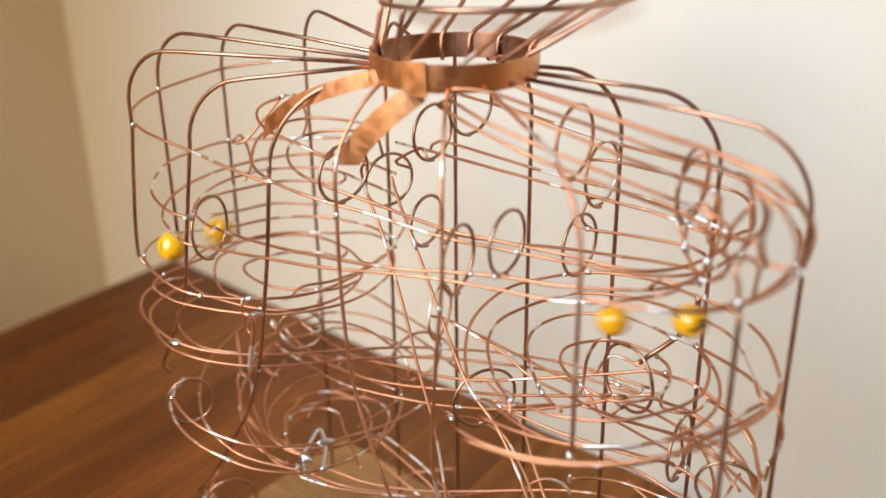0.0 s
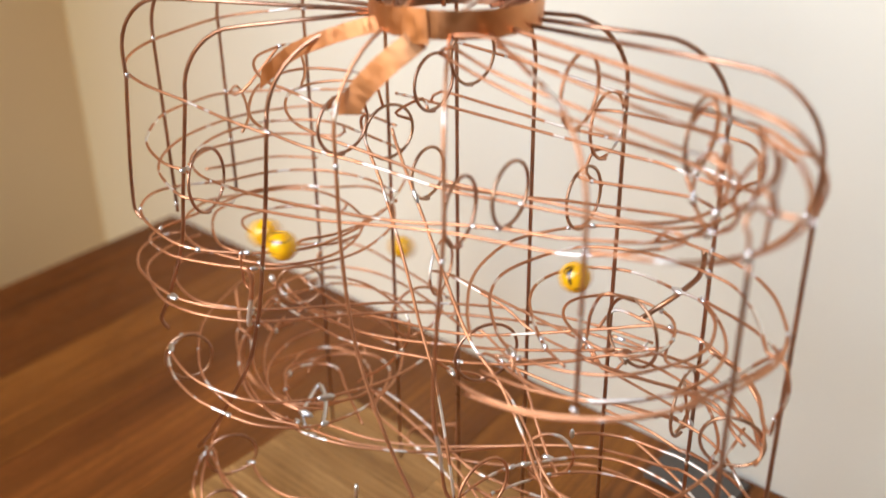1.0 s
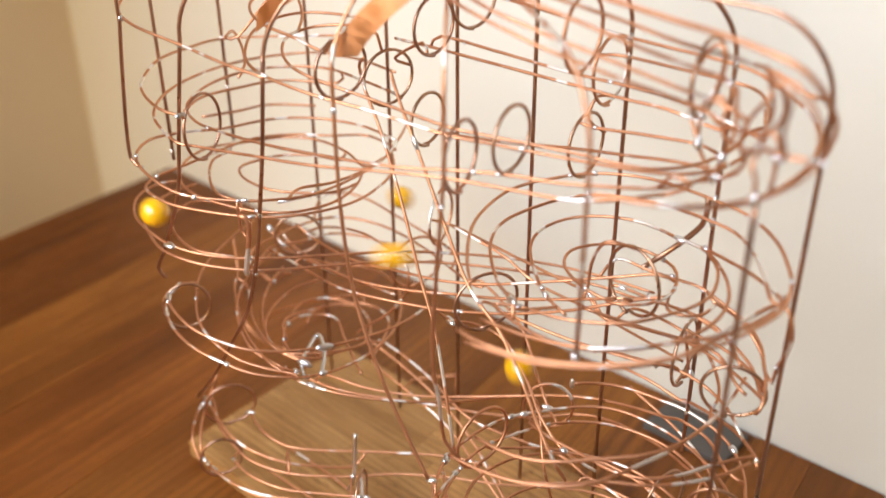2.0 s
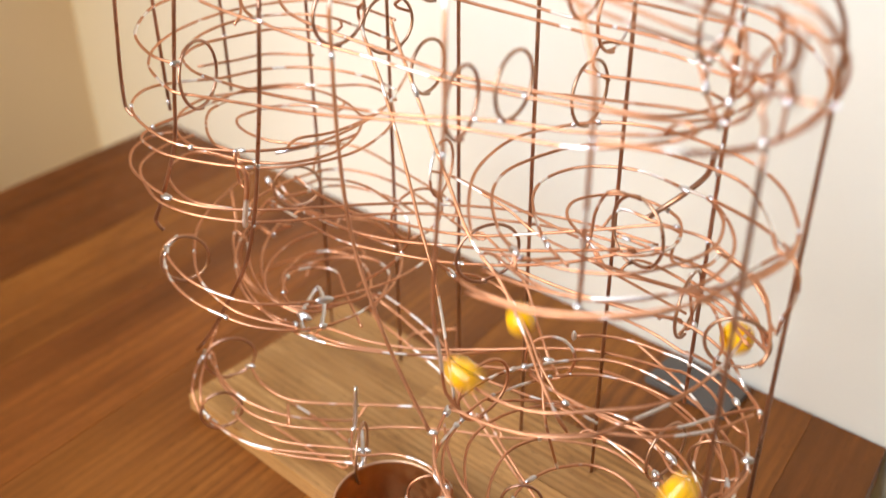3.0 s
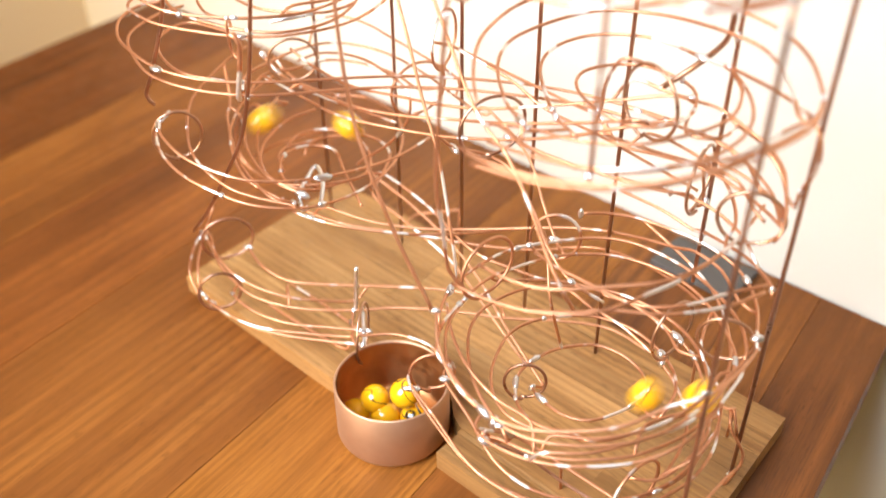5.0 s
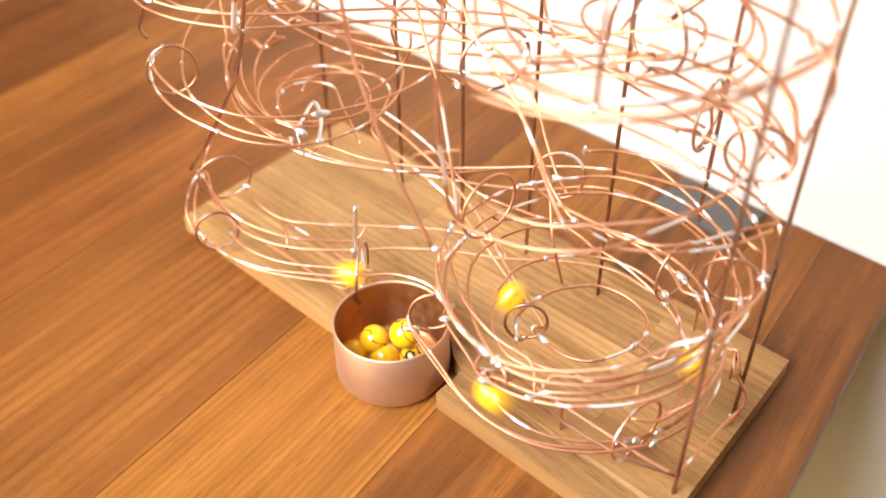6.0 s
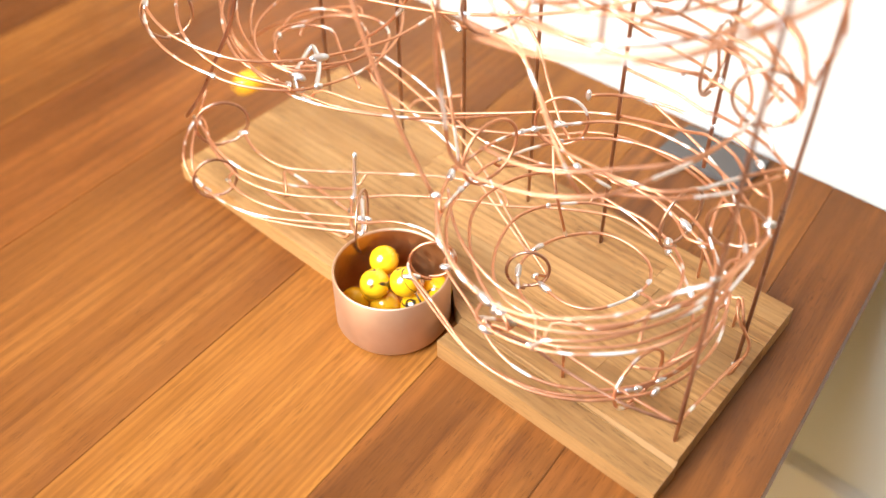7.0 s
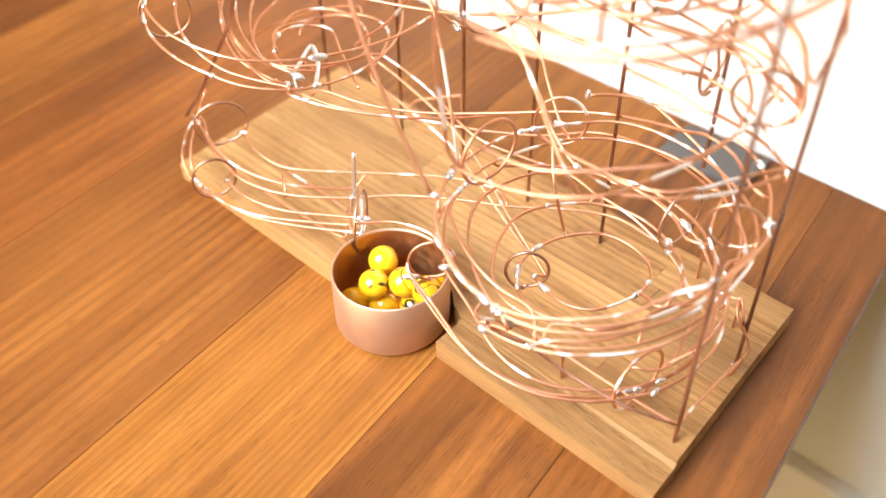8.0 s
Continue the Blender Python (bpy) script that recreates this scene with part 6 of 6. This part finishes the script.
# ---- motion ----
def motions():
    walk(rolling[0], [
        (0, pose(0.0224, 0.003, 0.238, 0, 0, 30)), (0.1, pose(0.0578, -0.0106, 0.237, 70, 28, 30)), (0.2, pose(0.0945, -0.0073, 0.235, 140, 56, 30)), (0.3, pose(0.1157, 0.0085, 0.233, 210, 84, 30)),
        (0.4, pose(0.1164, 0.0396, 0.231, 280, 112, 30)), (0.5, pose(0.0967, 0.0723, 0.229, 350, 140, 30)), (0.6, pose(0.0544, 0.0892, 0.227, 420, 168, 30)), (0.7, pose(0.0366, 0.0851, 0.225, 490, 196, 30)),
        (0.8, pose(0.026, 0.0473, 0.224, 560, 224, 30)), (0.9, pose(0.0496, 0.0146, 0.223, 630, 252, 30)), (1, pose(0.0686, 0.0336, 0.221, 700, 280, 30)), (1.1, pose(0.0891, 0.0433, 0.219, 770, 308, 30)),
        (1.2, pose(0.0583, 0.0556, 0.212, 840, 336, 30)), (1.3, pose(0.0063, 0.0487, 0.206, 910, 364, 30)), (1.4, pose(-0.0037, 0.0123, 0.201, 980, 392, 30)), (1.5, pose(0.0124, -0.0039, 0.197, 1050, 420, 30)),
        (1.6, pose(0.0485, -0.0075, 0.195, 1120, 448, 30)), (1.7, pose(0.0607, -0.0038, 0.193, 1190, 476, 30)), (1.9, pose(0.0907, 0.0213, 0.184, 1260, 504, 30)), (2, pose(0.1314, 0.0731, 0.18, 1330, 532, 30)),
        (2.15, pose(0.1908, 0.1204, 0.176, 1400, 560, 30)), (2.3, pose(0.2547, 0.148, 0.172, 1470, 588, 30)), (2.4, pose(0.2889, 0.1411, 0.17, 1540, 616, 30)), (2.5, pose(0.3009, 0.1391, 0.165, 1610, 644, 30)),
        (2.6, pose(0.3184, 0.1203, 0.155, 1680, 672, 30)), (2.7, pose(0.3205, 0.1042, 0.148, 1750, 700, 30)), (2.8, pose(0.3053, 0.0813, 0.135, 1820, 728, 30)), (2.9, pose(0.2795, 0.0407, 0.132, 1890, 756, 30)),
        (3, pose(0.2211, 0.0289, 0.135, 1960, 784, 30)), (3.1, pose(0.1905, 0.0527, 0.135, 2030, 812, 30)), (3.2, pose(0.1435, 0.0942, 0.135, 2100, 840, 30)), (3.3, pose(0.0904, 0.1385, 0.135, 2170, 868, 30)),
        (3.4, pose(0.0404, 0.142, 0.134, 2240, 896, 30)), (3.5, pose(0.0091, 0.1273, 0.132, 2310, 924, 30)), (3.6, pose(0.029, 0.0419, 0.126, 2380, 952, 30)), (3.7, pose(0.0665, 0.0247, 0.122, 2450, 980, 30)),
        (3.8, pose(0.1486, 0.0503, 0.11, 2520, 1008, 30)), (3.9, pose(0.2022, 0.0999, 0.105, 2590, 1036, 30)), (4, pose(0.2664, 0.1269, 0.11, 2660, 1064, 30)), (4.1, pose(0.3038, 0.1192, 0.11, 2730, 1092, 30)),
        (4.2, pose(0.3335, 0.0878, 0.105, 2800, 1120, 30)), (4.3, pose(0.3245, 0.0585, 0.1, 2870, 1148, 30)), (4.4, pose(0.2859, -0.0004, 0.095, 2940, 1176, 30)), (4.5, pose(0.2406, 0.0053, 0.092, 3010, 1204, 30)),
        (4.6, pose(0.2078, 0.0707, 0.09, 3080, 1232, 30)), (4.7, pose(0.2196, 0.0855, 0.088, 3150, 1260, 30)), (4.8, pose(0.2696, 0.1215, 0.088, 3220, 1288, 30)), (4.9, pose(0.3265, 0.0929, 0.085, 3290, 1316, 30)),
        (5, pose(0.3351, 0.0692, 0.083, 3360, 1344, 30)), (5.1, pose(0.2973, 0.0229, 0.08, 3430, 1372, 30)), (5.2, pose(0.2522, 0.0139, 0.078, 3500, 1400, 30)), (5.3, pose(0.224, 0.0605, 0.076, 3570, 1428, 30)),
        (5.4, pose(0.2371, 0.0922, 0.074, 3640, 1456, 30)), (5.5, pose(0.2854, 0.1138, 0.072, 3710, 1484, 30)), (5.6, pose(0.3113, 0.0876, 0.07, 3780, 1512, 30)), (5.7, pose(0.3052, 0.0492, 0.068, 3850, 1540, 30)),
        (5.8, pose(0.3072, 0.0479, 0.065, 3876, 1550, 30)), (5.9, pose(0.272, 0.0249, 0.062, 3946, 1578, 30)), (6, pose(0.2343, 0.0497, 0.06, 4016, 1606, 30)), (6.1, pose(0.2412, 0.0823, 0.058, 4086, 1634, 30)),
        (6.2, pose(0.2802, 0.105, 0.056, 4156, 1662, 30)), (6.3, pose(0.301, 0.0805, 0.053, 4226, 1690, 30)), (6.4, pose(0.2748, 0.0446, 0.05, 4296, 1718, 30)), (6.5, pose(0.2455, 0.0517, 0.046, 4366, 1746, 30)),
        (6.6, pose(0.1798, 0.0824, 0.043, 4436, 1774, 30)), (6.7, pose(0.1505, 0.1071, 0.042, 4506, 1802, 30)), (6.8, pose(0.0781, 0.1332, 0.041, 4576, 1830, 30)), (6.9, pose(0.0386, 0.1248, 0.042, 4646, 1858, 30)),
        (7, pose(-0.0116, 0.0689, 0.043, 4716, 1886, 30)), (7.1, pose(0.0045, 0.0322, 0.043, 4786, 1914, 30)), (7.2, pose(0.0457, -0.0044, 0.041, 4856, 1942, 30)), (7.3, pose(0.0751, -0.0038, 0.039, 4926, 1970, 30)),
        (7.4, pose(0.1192, 0.0147, 0.038, 4996, 1998, 30)), (7.5, pose(0.1484, 0.0264, 0.037, 5066, 2026, 30)), (7.6, pose(0.1817, 0.0364, 0.032, 5136, 2054, 30)), (7.7, pose(0.196, 0.0258, 0.03, 5206, 2082, 30)),
        (7.8, pose(0.2022, 0.0192, 0.029, 5268, 2107, 30)), (8, pose(0.2038, 0.0174, 0.029, 5284, 2113, 30)),
    ])
    walk(rolling[1], [
        (0, pose(0.028, 0.0325, 0.24, 0, 0, 30)), (0.1, pose(0.0579, -0.0015, 0.238, 70, 28, 30)), (0.2, pose(0.1064, -0.006, 0.236, 140, 56, 30)), (0.3, pose(0.1288, 0.0162, 0.234, 210, 84, 30)),
        (0.4, pose(0.1179, 0.0742, 0.232, 280, 112, 30)), (0.5, pose(0.0869, 0.0923, 0.23, 350, 140, 30)), (0.6, pose(0.0264, 0.1008, 0.229, 420, 168, 30)), (0.7, pose(0.0212, 0.0848, 0.228, 490, 196, 30)),
        (0.8, pose(0.0269, 0.0191, 0.226, 560, 224, 30)), (0.9, pose(0.0496, 0.022, 0.224, 630, 252, 30)), (1, pose(0.0912, 0.0276, 0.222, 700, 280, 30)), (1.1, pose(0.0951, 0.0507, 0.221, 770, 308, 30)),
        (1.2, pose(0.0526, 0.101, 0.22, 840, 336, 30)), (1.3, pose(0.0196, 0.0936, 0.219, 910, 364, 30)), (1.4, pose(0.0091, 0.0536, 0.217, 980, 392, 30)), (1.5, pose(0.0332, 0.0395, 0.212, 1050, 420, 30)),
        (1.6, pose(0.073, 0.0592, 0.21, 1120, 448, 30)), (1.7, pose(0.0958, 0.0518, 0.208, 1190, 476, 30)), (1.8, pose(0.0511, 0.0503, 0.207, 1260, 504, 30)), (1.9, pose(-0.0037, 0.0123, 0.201, 1330, 532, 30)),
        (2, pose(0.0124, -0.0039, 0.197, 1400, 560, 30)), (2.1, pose(0.0485, -0.0075, 0.195, 1470, 588, 30)), (2.2, pose(0.0607, -0.0038, 0.193, 1540, 616, 30)), (2.35, pose(0.0907, 0.0213, 0.184, 1610, 644, 30)),
        (2.45, pose(0.1314, 0.0731, 0.18, 1680, 672, 30)), (2.6, pose(0.1908, 0.1204, 0.176, 1750, 700, 30)), (2.72, pose(0.2547, 0.148, 0.172, 1820, 728, 30)), (2.8, pose(0.2889, 0.1411, 0.17, 1890, 756, 30)),
        (2.9, pose(0.3009, 0.1391, 0.165, 1960, 784, 30)), (3, pose(0.3184, 0.1203, 0.155, 2030, 812, 30)), (3.1, pose(0.3205, 0.1042, 0.148, 2100, 840, 30)), (3.2, pose(0.304, 0.0647, 0.14, 2170, 868, 30)),
        (3.3, pose(0.2761, 0.0355, 0.135, 2240, 896, 30)), (3.4, pose(0.2211, 0.0286, 0.138, 2310, 924, 30)), (3.5, pose(0.1877, 0.0572, 0.138, 2380, 952, 30)), (3.6, pose(0.1446, 0.0912, 0.138, 2450, 980, 30)),
        (3.7, pose(0.0737, 0.1492, 0.137, 2520, 1008, 30)), (3.8, pose(-0.0085, 0.1362, 0.136, 2590, 1036, 30)), (3.9, pose(-0.0357, 0.08, 0.134, 2660, 1064, 30)), (4, pose(0.0023, 0.0118, 0.13, 2730, 1092, 30)),
        (4.1, pose(0.0577, -0.005, 0.126, 2800, 1120, 30)), (4.2, pose(0.1084, 0.0445, 0.12, 2870, 1148, 30)), (4.3, pose(0.0934, 0.0975, 0.117, 2940, 1176, 30)), (4.4, pose(0.0286, 0.1306, 0.115, 3010, 1204, 30)),
        (4.5, pose(0.0085, 0.0827, 0.114, 3080, 1232, 30)), (4.6, pose(0.0707, 0.0503, 0.113, 3150, 1260, 30)), (4.7, pose(0.0798, 0.0545, 0.112, 3217, 1286, 30)), (4.81, pose(0.0463, 0.0526, 0.11, 3287, 1314, 30)),
        (4.92, pose(0.081, 0.0975, 0.111, 3357, 1342, 30)), (5.03, pose(0.0447, 0.1043, 0.11, 3427, 1370, 30)), (5.14, pose(0.0463, 0.0526, 0.11, 3497, 1398, 30)), (5.25, pose(0.0845, 0.0707, 0.108, 3567, 1426, 30)),
        (5.36, pose(0.0815, 0.1111, 0.118, 3637, 1454, 30)), (5.47, pose(0.036, 0.1297, 0.106, 3707, 1482, 30)), (5.58, pose(0.1176, 0.0469, 0.095, 3777, 1510, 30)), (5.69, pose(0.1527, 0.0736, 0.09, 3847, 1538, 30)),
        (5.8, pose(0.2341, 0.071, 0.085, 3917, 1566, 30)), (5.9, pose(0.284, 0.1003, 0.075, 3987, 1594, 30)), (6, pose(0.3292, 0.0785, 0.055, 4057, 1622, 30)), (6.1, pose(0.3287, 0.0456, 0.043, 4127, 1650, 30)),
        (6.2, pose(0.2844, 0.0056, 0.042, 4197, 1678, 30)), (6.3, pose(0.2447, 0.0037, 0.048, 4267, 1706, 30)), (6.4, pose(0.1924, 0.027, 0.045, 4337, 1734, 30)), (6.5, pose(0.174, 0.0228, 0.036, 4407, 1762, 30)),
        (6.6, pose(0.1698, 0.018, 0.029, 4471, 1788, 30)), (6.7, pose(0.1673, 0.0196, 0.0268, 4496, 1798, 30)), (8, pose(0.1673, 0.0196, 0.0268, 4496, 1798, 30)),
    ])
    walk(rolling[2], [
        (0, pose(0.2473, 0.1183, 0.222, 0, 0, 30)), (0.1, pose(0.2312, 0.0975, 0.218, 70, 28, 30)), (0.2, pose(0.2497, 0.0645, 0.214, 140, 56, 30)), (0.3, pose(0.2752, 0.0708, 0.212, 210, 84, 30)),
        (0.4, pose(0.2724, 0.0909, 0.208, 280, 112, 30)), (0.5, pose(0.2198, 0.0782, 0.19, 350, 140, 30)), (0.6, pose(0.128, 0.0592, 0.17, 420, 168, 30)), (0.7, pose(0.0931, 0.0547, 0.162, 490, 196, 30)),
        (0.8, pose(0.0301, 0.0564, 0.158, 560, 224, 30)), (0.9, pose(0.0062, 0.1191, 0.155, 630, 252, 30)), (1, pose(0.0358, 0.1741, 0.152, 700, 280, 30)), (1.1, pose(0.0893, 0.1586, 0.15, 770, 308, 30)),
        (1.2, pose(0.1617, 0.1438, 0.148, 840, 336, 30)), (1.3, pose(0.2071, 0.138, 0.146, 910, 364, 30)), (1.4, pose(0.2682, 0.1522, 0.142, 980, 392, 30)), (1.5, pose(0.3117, 0.1437, 0.135, 1050, 420, 30)),
        (1.6, pose(0.3132, 0.0866, 0.125, 1120, 448, 30)), (1.7, pose(0.2956, 0.0762, 0.12, 1190, 476, 30)), (1.8, pose(0.269, 0.0767, 0.115, 1260, 504, 30)), (1.9, pose(0.2355, 0.0788, 0.12, 1330, 532, 30)),
        (2, pose(0.2038, 0.0967, 0.125, 1400, 560, 30)), (2.1, pose(0.1775, 0.1187, 0.13, 1470, 588, 30)), (2.2, pose(0.124, 0.126, 0.135, 1540, 616, 30)), (2.3, pose(0.0461, 0.1582, 0.136, 1610, 644, 30)),
        (2.4, pose(0.0032, 0.138, 0.135, 1680, 672, 30)), (2.5, pose(-0.0294, 0.1067, 0.134, 1750, 700, 30)), (2.6, pose(0.0665, 0.0247, 0.122, 1820, 728, 30)), (2.7, pose(0.1486, 0.0503, 0.11, 1890, 756, 30)),
        (2.8, pose(0.2343, 0.1134, 0.1075, 1960, 784, 30)), (2.9, pose(0.3254, 0.1051, 0.108, 2030, 812, 30)), (3, pose(0.3276, 0.0632, 0.1, 2100, 840, 30)), (3.1, pose(0.2929, 0.0193, 0.096, 2170, 868, 30)),
        (3.2, pose(0.2487, 0.0026, 0.094, 2240, 896, 30)), (3.3, pose(0.2169, 0.0335, 0.092, 2310, 924, 30)), (3.4, pose(0.2334, 0.1015, 0.09, 2380, 952, 30)), (3.5, pose(0.2696, 0.1215, 0.088, 2450, 980, 30)),
        (3.6, pose(0.3265, 0.0929, 0.085, 2520, 1008, 30)), (3.7, pose(0.3351, 0.0692, 0.083, 2590, 1036, 30)), (3.8, pose(0.2973, 0.0229, 0.08, 2660, 1064, 30)), (3.9, pose(0.2522, 0.0139, 0.078, 2730, 1092, 30)),
        (4, pose(0.224, 0.0605, 0.076, 2800, 1120, 30)), (4.1, pose(0.2371, 0.0922, 0.074, 2870, 1148, 30)), (4.2, pose(0.2854, 0.1138, 0.072, 2940, 1176, 30)), (4.3, pose(0.3113, 0.0876, 0.07, 3010, 1204, 30)),
        (4.4, pose(0.3052, 0.0492, 0.068, 3080, 1232, 30)), (4.5, pose(0.2783, 0.0236, 0.066, 3150, 1260, 30)), (4.6, pose(0.2365, 0.0486, 0.064, 3220, 1288, 30)), (4.7, pose(0.236, 0.0666, 0.062, 3290, 1316, 30)),
        (4.8, pose(0.2412, 0.0823, 0.058, 3360, 1344, 30)), (4.9, pose(0.2802, 0.105, 0.056, 3430, 1372, 30)), (5, pose(0.301, 0.0805, 0.053, 3500, 1400, 30)), (5.1, pose(0.2748, 0.0446, 0.05, 3570, 1428, 30)),
        (5.2, pose(0.2455, 0.0517, 0.046, 3640, 1456, 30)), (5.3, pose(0.1798, 0.0824, 0.043, 3710, 1484, 30)), (5.4, pose(0.0781, 0.1332, 0.041, 3780, 1512, 30)), (5.5, pose(0.0386, 0.1248, 0.042, 3850, 1540, 30)),
        (5.6, pose(-0.0116, 0.0689, 0.043, 3920, 1568, 30)), (5.7, pose(0.0045, 0.0322, 0.043, 3990, 1596, 30)), (5.8, pose(0.0507, -0.0091, 0.041, 4060, 1624, 30)), (5.9, pose(0.1029, -0.0009, 0.039, 4130, 1652, 30)),
        (6, pose(0.1421, 0.0207, 0.04, 4200, 1680, 30)), (6.1, pose(0.1788, 0.0281, 0.036, 4270, 1708, 30)), (6.2, pose(0.1756, 0.0323, 0.036, 4305, 1722, 30)), (6.3, pose(0.1874, 0.0321, 0.026, 4375, 1750, 30)),
        (6.4, pose(0.1958, 0.0322, 0.0135, 4445, 1778, 30)), (8, pose(0.1958, 0.0322, 0.0135, 4445, 1778, 30)),
    ])
    walk(rolling[3], [
        (0, pose(0.2919, 0.1151, 0.238, 0, 0, 30)), (0.1, pose(0.2588, 0.1226, 0.236, 70, 28, 30)), (0.2, pose(0.2204, 0.0956, 0.232, 140, 56, 30)), (0.3, pose(0.2238, 0.0648, 0.229, 210, 84, 30)),
        (0.4, pose(0.2511, 0.037, 0.226, 280, 112, 30)), (0.5, pose(0.2726, 0.0405, 0.223, 350, 140, 30)), (0.6, pose(0.2994, 0.0644, 0.222, 420, 168, 30)), (0.7, pose(0.3033, 0.0734, 0.22, 487, 195, 30)),
        (0.8, pose(0.2821, 0.1199, 0.219, 557, 223, 30)), (0.9, pose(0.2582, 0.127, 0.217, 627, 251, 30)), (1, pose(0.2252, 0.1134, 0.215, 697, 279, 30)), (1.1, pose(0.2278, 0.0902, 0.213, 767, 307, 30)),
        (1.2, pose(0.2521, 0.0718, 0.211, 837, 335, 30)), (1.3, pose(0.2709, 0.0827, 0.208, 907, 363, 30)), (1.4, pose(0.2677, 0.0998, 0.204, 977, 391, 30)), (1.5, pose(0.2242, 0.0852, 0.19, 1047, 419, 30)),
        (1.6, pose(0.1301, 0.0681, 0.17, 1117, 447, 30)), (1.7, pose(0.0939, 0.0618, 0.162, 1187, 475, 30)), (1.8, pose(0.0301, 0.0564, 0.158, 1257, 503, 30)), (1.9, pose(0.0062, 0.1191, 0.155, 1327, 531, 30)),
        (2, pose(0.0358, 0.1741, 0.152, 1397, 559, 30)), (2.1, pose(0.0893, 0.1586, 0.15, 1467, 587, 30)), (2.2, pose(0.1617, 0.1438, 0.148, 1537, 615, 30)), (2.3, pose(0.2071, 0.138, 0.146, 1607, 643, 30)),
        (2.4, pose(0.2682, 0.1522, 0.142, 1677, 671, 30)), (2.5, pose(0.3117, 0.1437, 0.135, 1747, 699, 30)), (2.6, pose(0.3132, 0.0866, 0.125, 1817, 727, 30)), (2.7, pose(0.2956, 0.0762, 0.12, 1887, 755, 30)),
        (2.8, pose(0.269, 0.0767, 0.115, 1957, 783, 30)), (2.9, pose(0.2355, 0.0788, 0.12, 2027, 811, 30)), (3, pose(0.2038, 0.0967, 0.125, 2097, 839, 30)), (3.1, pose(0.1775, 0.1187, 0.13, 2167, 867, 30)),
        (3.2, pose(0.124, 0.126, 0.135, 2237, 895, 30)), (3.3, pose(0.0461, 0.1582, 0.136, 2307, 923, 30)), (3.4, pose(0.0032, 0.138, 0.135, 2377, 951, 30)), (3.5, pose(-0.0294, 0.1067, 0.134, 2447, 979, 30)),
        (3.6, pose(-0.0264, 0.0407, 0.131, 2517, 1007, 30)), (3.7, pose(-0.0074, 0.019, 0.129, 2587, 1035, 30)), (3.8, pose(0.0646, -0.0074, 0.126, 2657, 1063, 30)), (3.9, pose(0.112, 0.0429, 0.121, 2727, 1091, 30)),
        (4, pose(0.0815, 0.1111, 0.118, 2797, 1119, 30)), (4.1, pose(0.036, 0.1297, 0.116, 2867, 1147, 30)), (4.2, pose(0.0124, 0.069, 0.114, 2937, 1175, 30)), (4.3, pose(0.0604, 0.0461, 0.112, 3007, 1203, 30)),
        (4.4, pose(0.081, 0.0975, 0.111, 3077, 1231, 30)), (4.5, pose(0.0447, 0.1043, 0.11, 3147, 1259, 30)), (4.6, pose(0.0463, 0.0526, 0.11, 3217, 1287, 30)), (4.7, pose(0.0845, 0.0707, 0.108, 3287, 1315, 30)),
        (4.8, pose(0.0815, 0.1111, 0.118, 3357, 1343, 30)), (4.9, pose(0.036, 0.1297, 0.116, 3427, 1371, 30)), (5, pose(0.0124, 0.069, 0.114, 3497, 1399, 30)), (5.1, pose(0.1176, 0.0469, 0.095, 3567, 1427, 30)),
        (5.2, pose(0.1527, 0.0736, 0.09, 3637, 1455, 30)), (5.3, pose(0.1876, 0.1001, 0.09, 3707, 1483, 30)), (5.4, pose(0.2346, 0.1179, 0.1, 3777, 1511, 30)), (5.5, pose(0.276, 0.1228, 0.105, 3847, 1539, 30)),
        (5.6, pose(0.3099, 0.122, 0.1, 3917, 1567, 30)), (5.7, pose(0.331, 0.1076, 0.085, 3987, 1595, 30)), (5.8, pose(0.3276, 0.0797, 0.048, 4057, 1623, 30)), (5.9, pose(0.3159, 0.0241, 0.043, 4127, 1651, 30)),
        (6, pose(0.2621, 0.0031, 0.043, 4197, 1679, 30)), (6.1, pose(0.2343, 0.005, 0.049, 4267, 1707, 30)), (6.2, pose(0.1885, 0.0239, 0.046, 4337, 1735, 30)), (6.3, pose(0.1741, 0.0181, 0.036, 4407, 1763, 30)),
        (6.4, pose(0.1674, 0.0068, 0.029, 4477, 1791, 30)), (6.5, pose(0.1628, 0.0037, 0.0262, 4519, 1807, 30)), (6.7, pose(0.1628, 0.0037, 0.0262, 4519, 1807, 30)), (6.8, pose(0.1696, 0.0035, 0.0262, 4565, 1826, 30)),
        (6.9, pose(0.1764, 0.0033, 0.0262, 4611, 1844, 30)), (8, pose(0.1764, 0.0033, 0.0262, 4611, 1844, 30)),
    ])


motions()
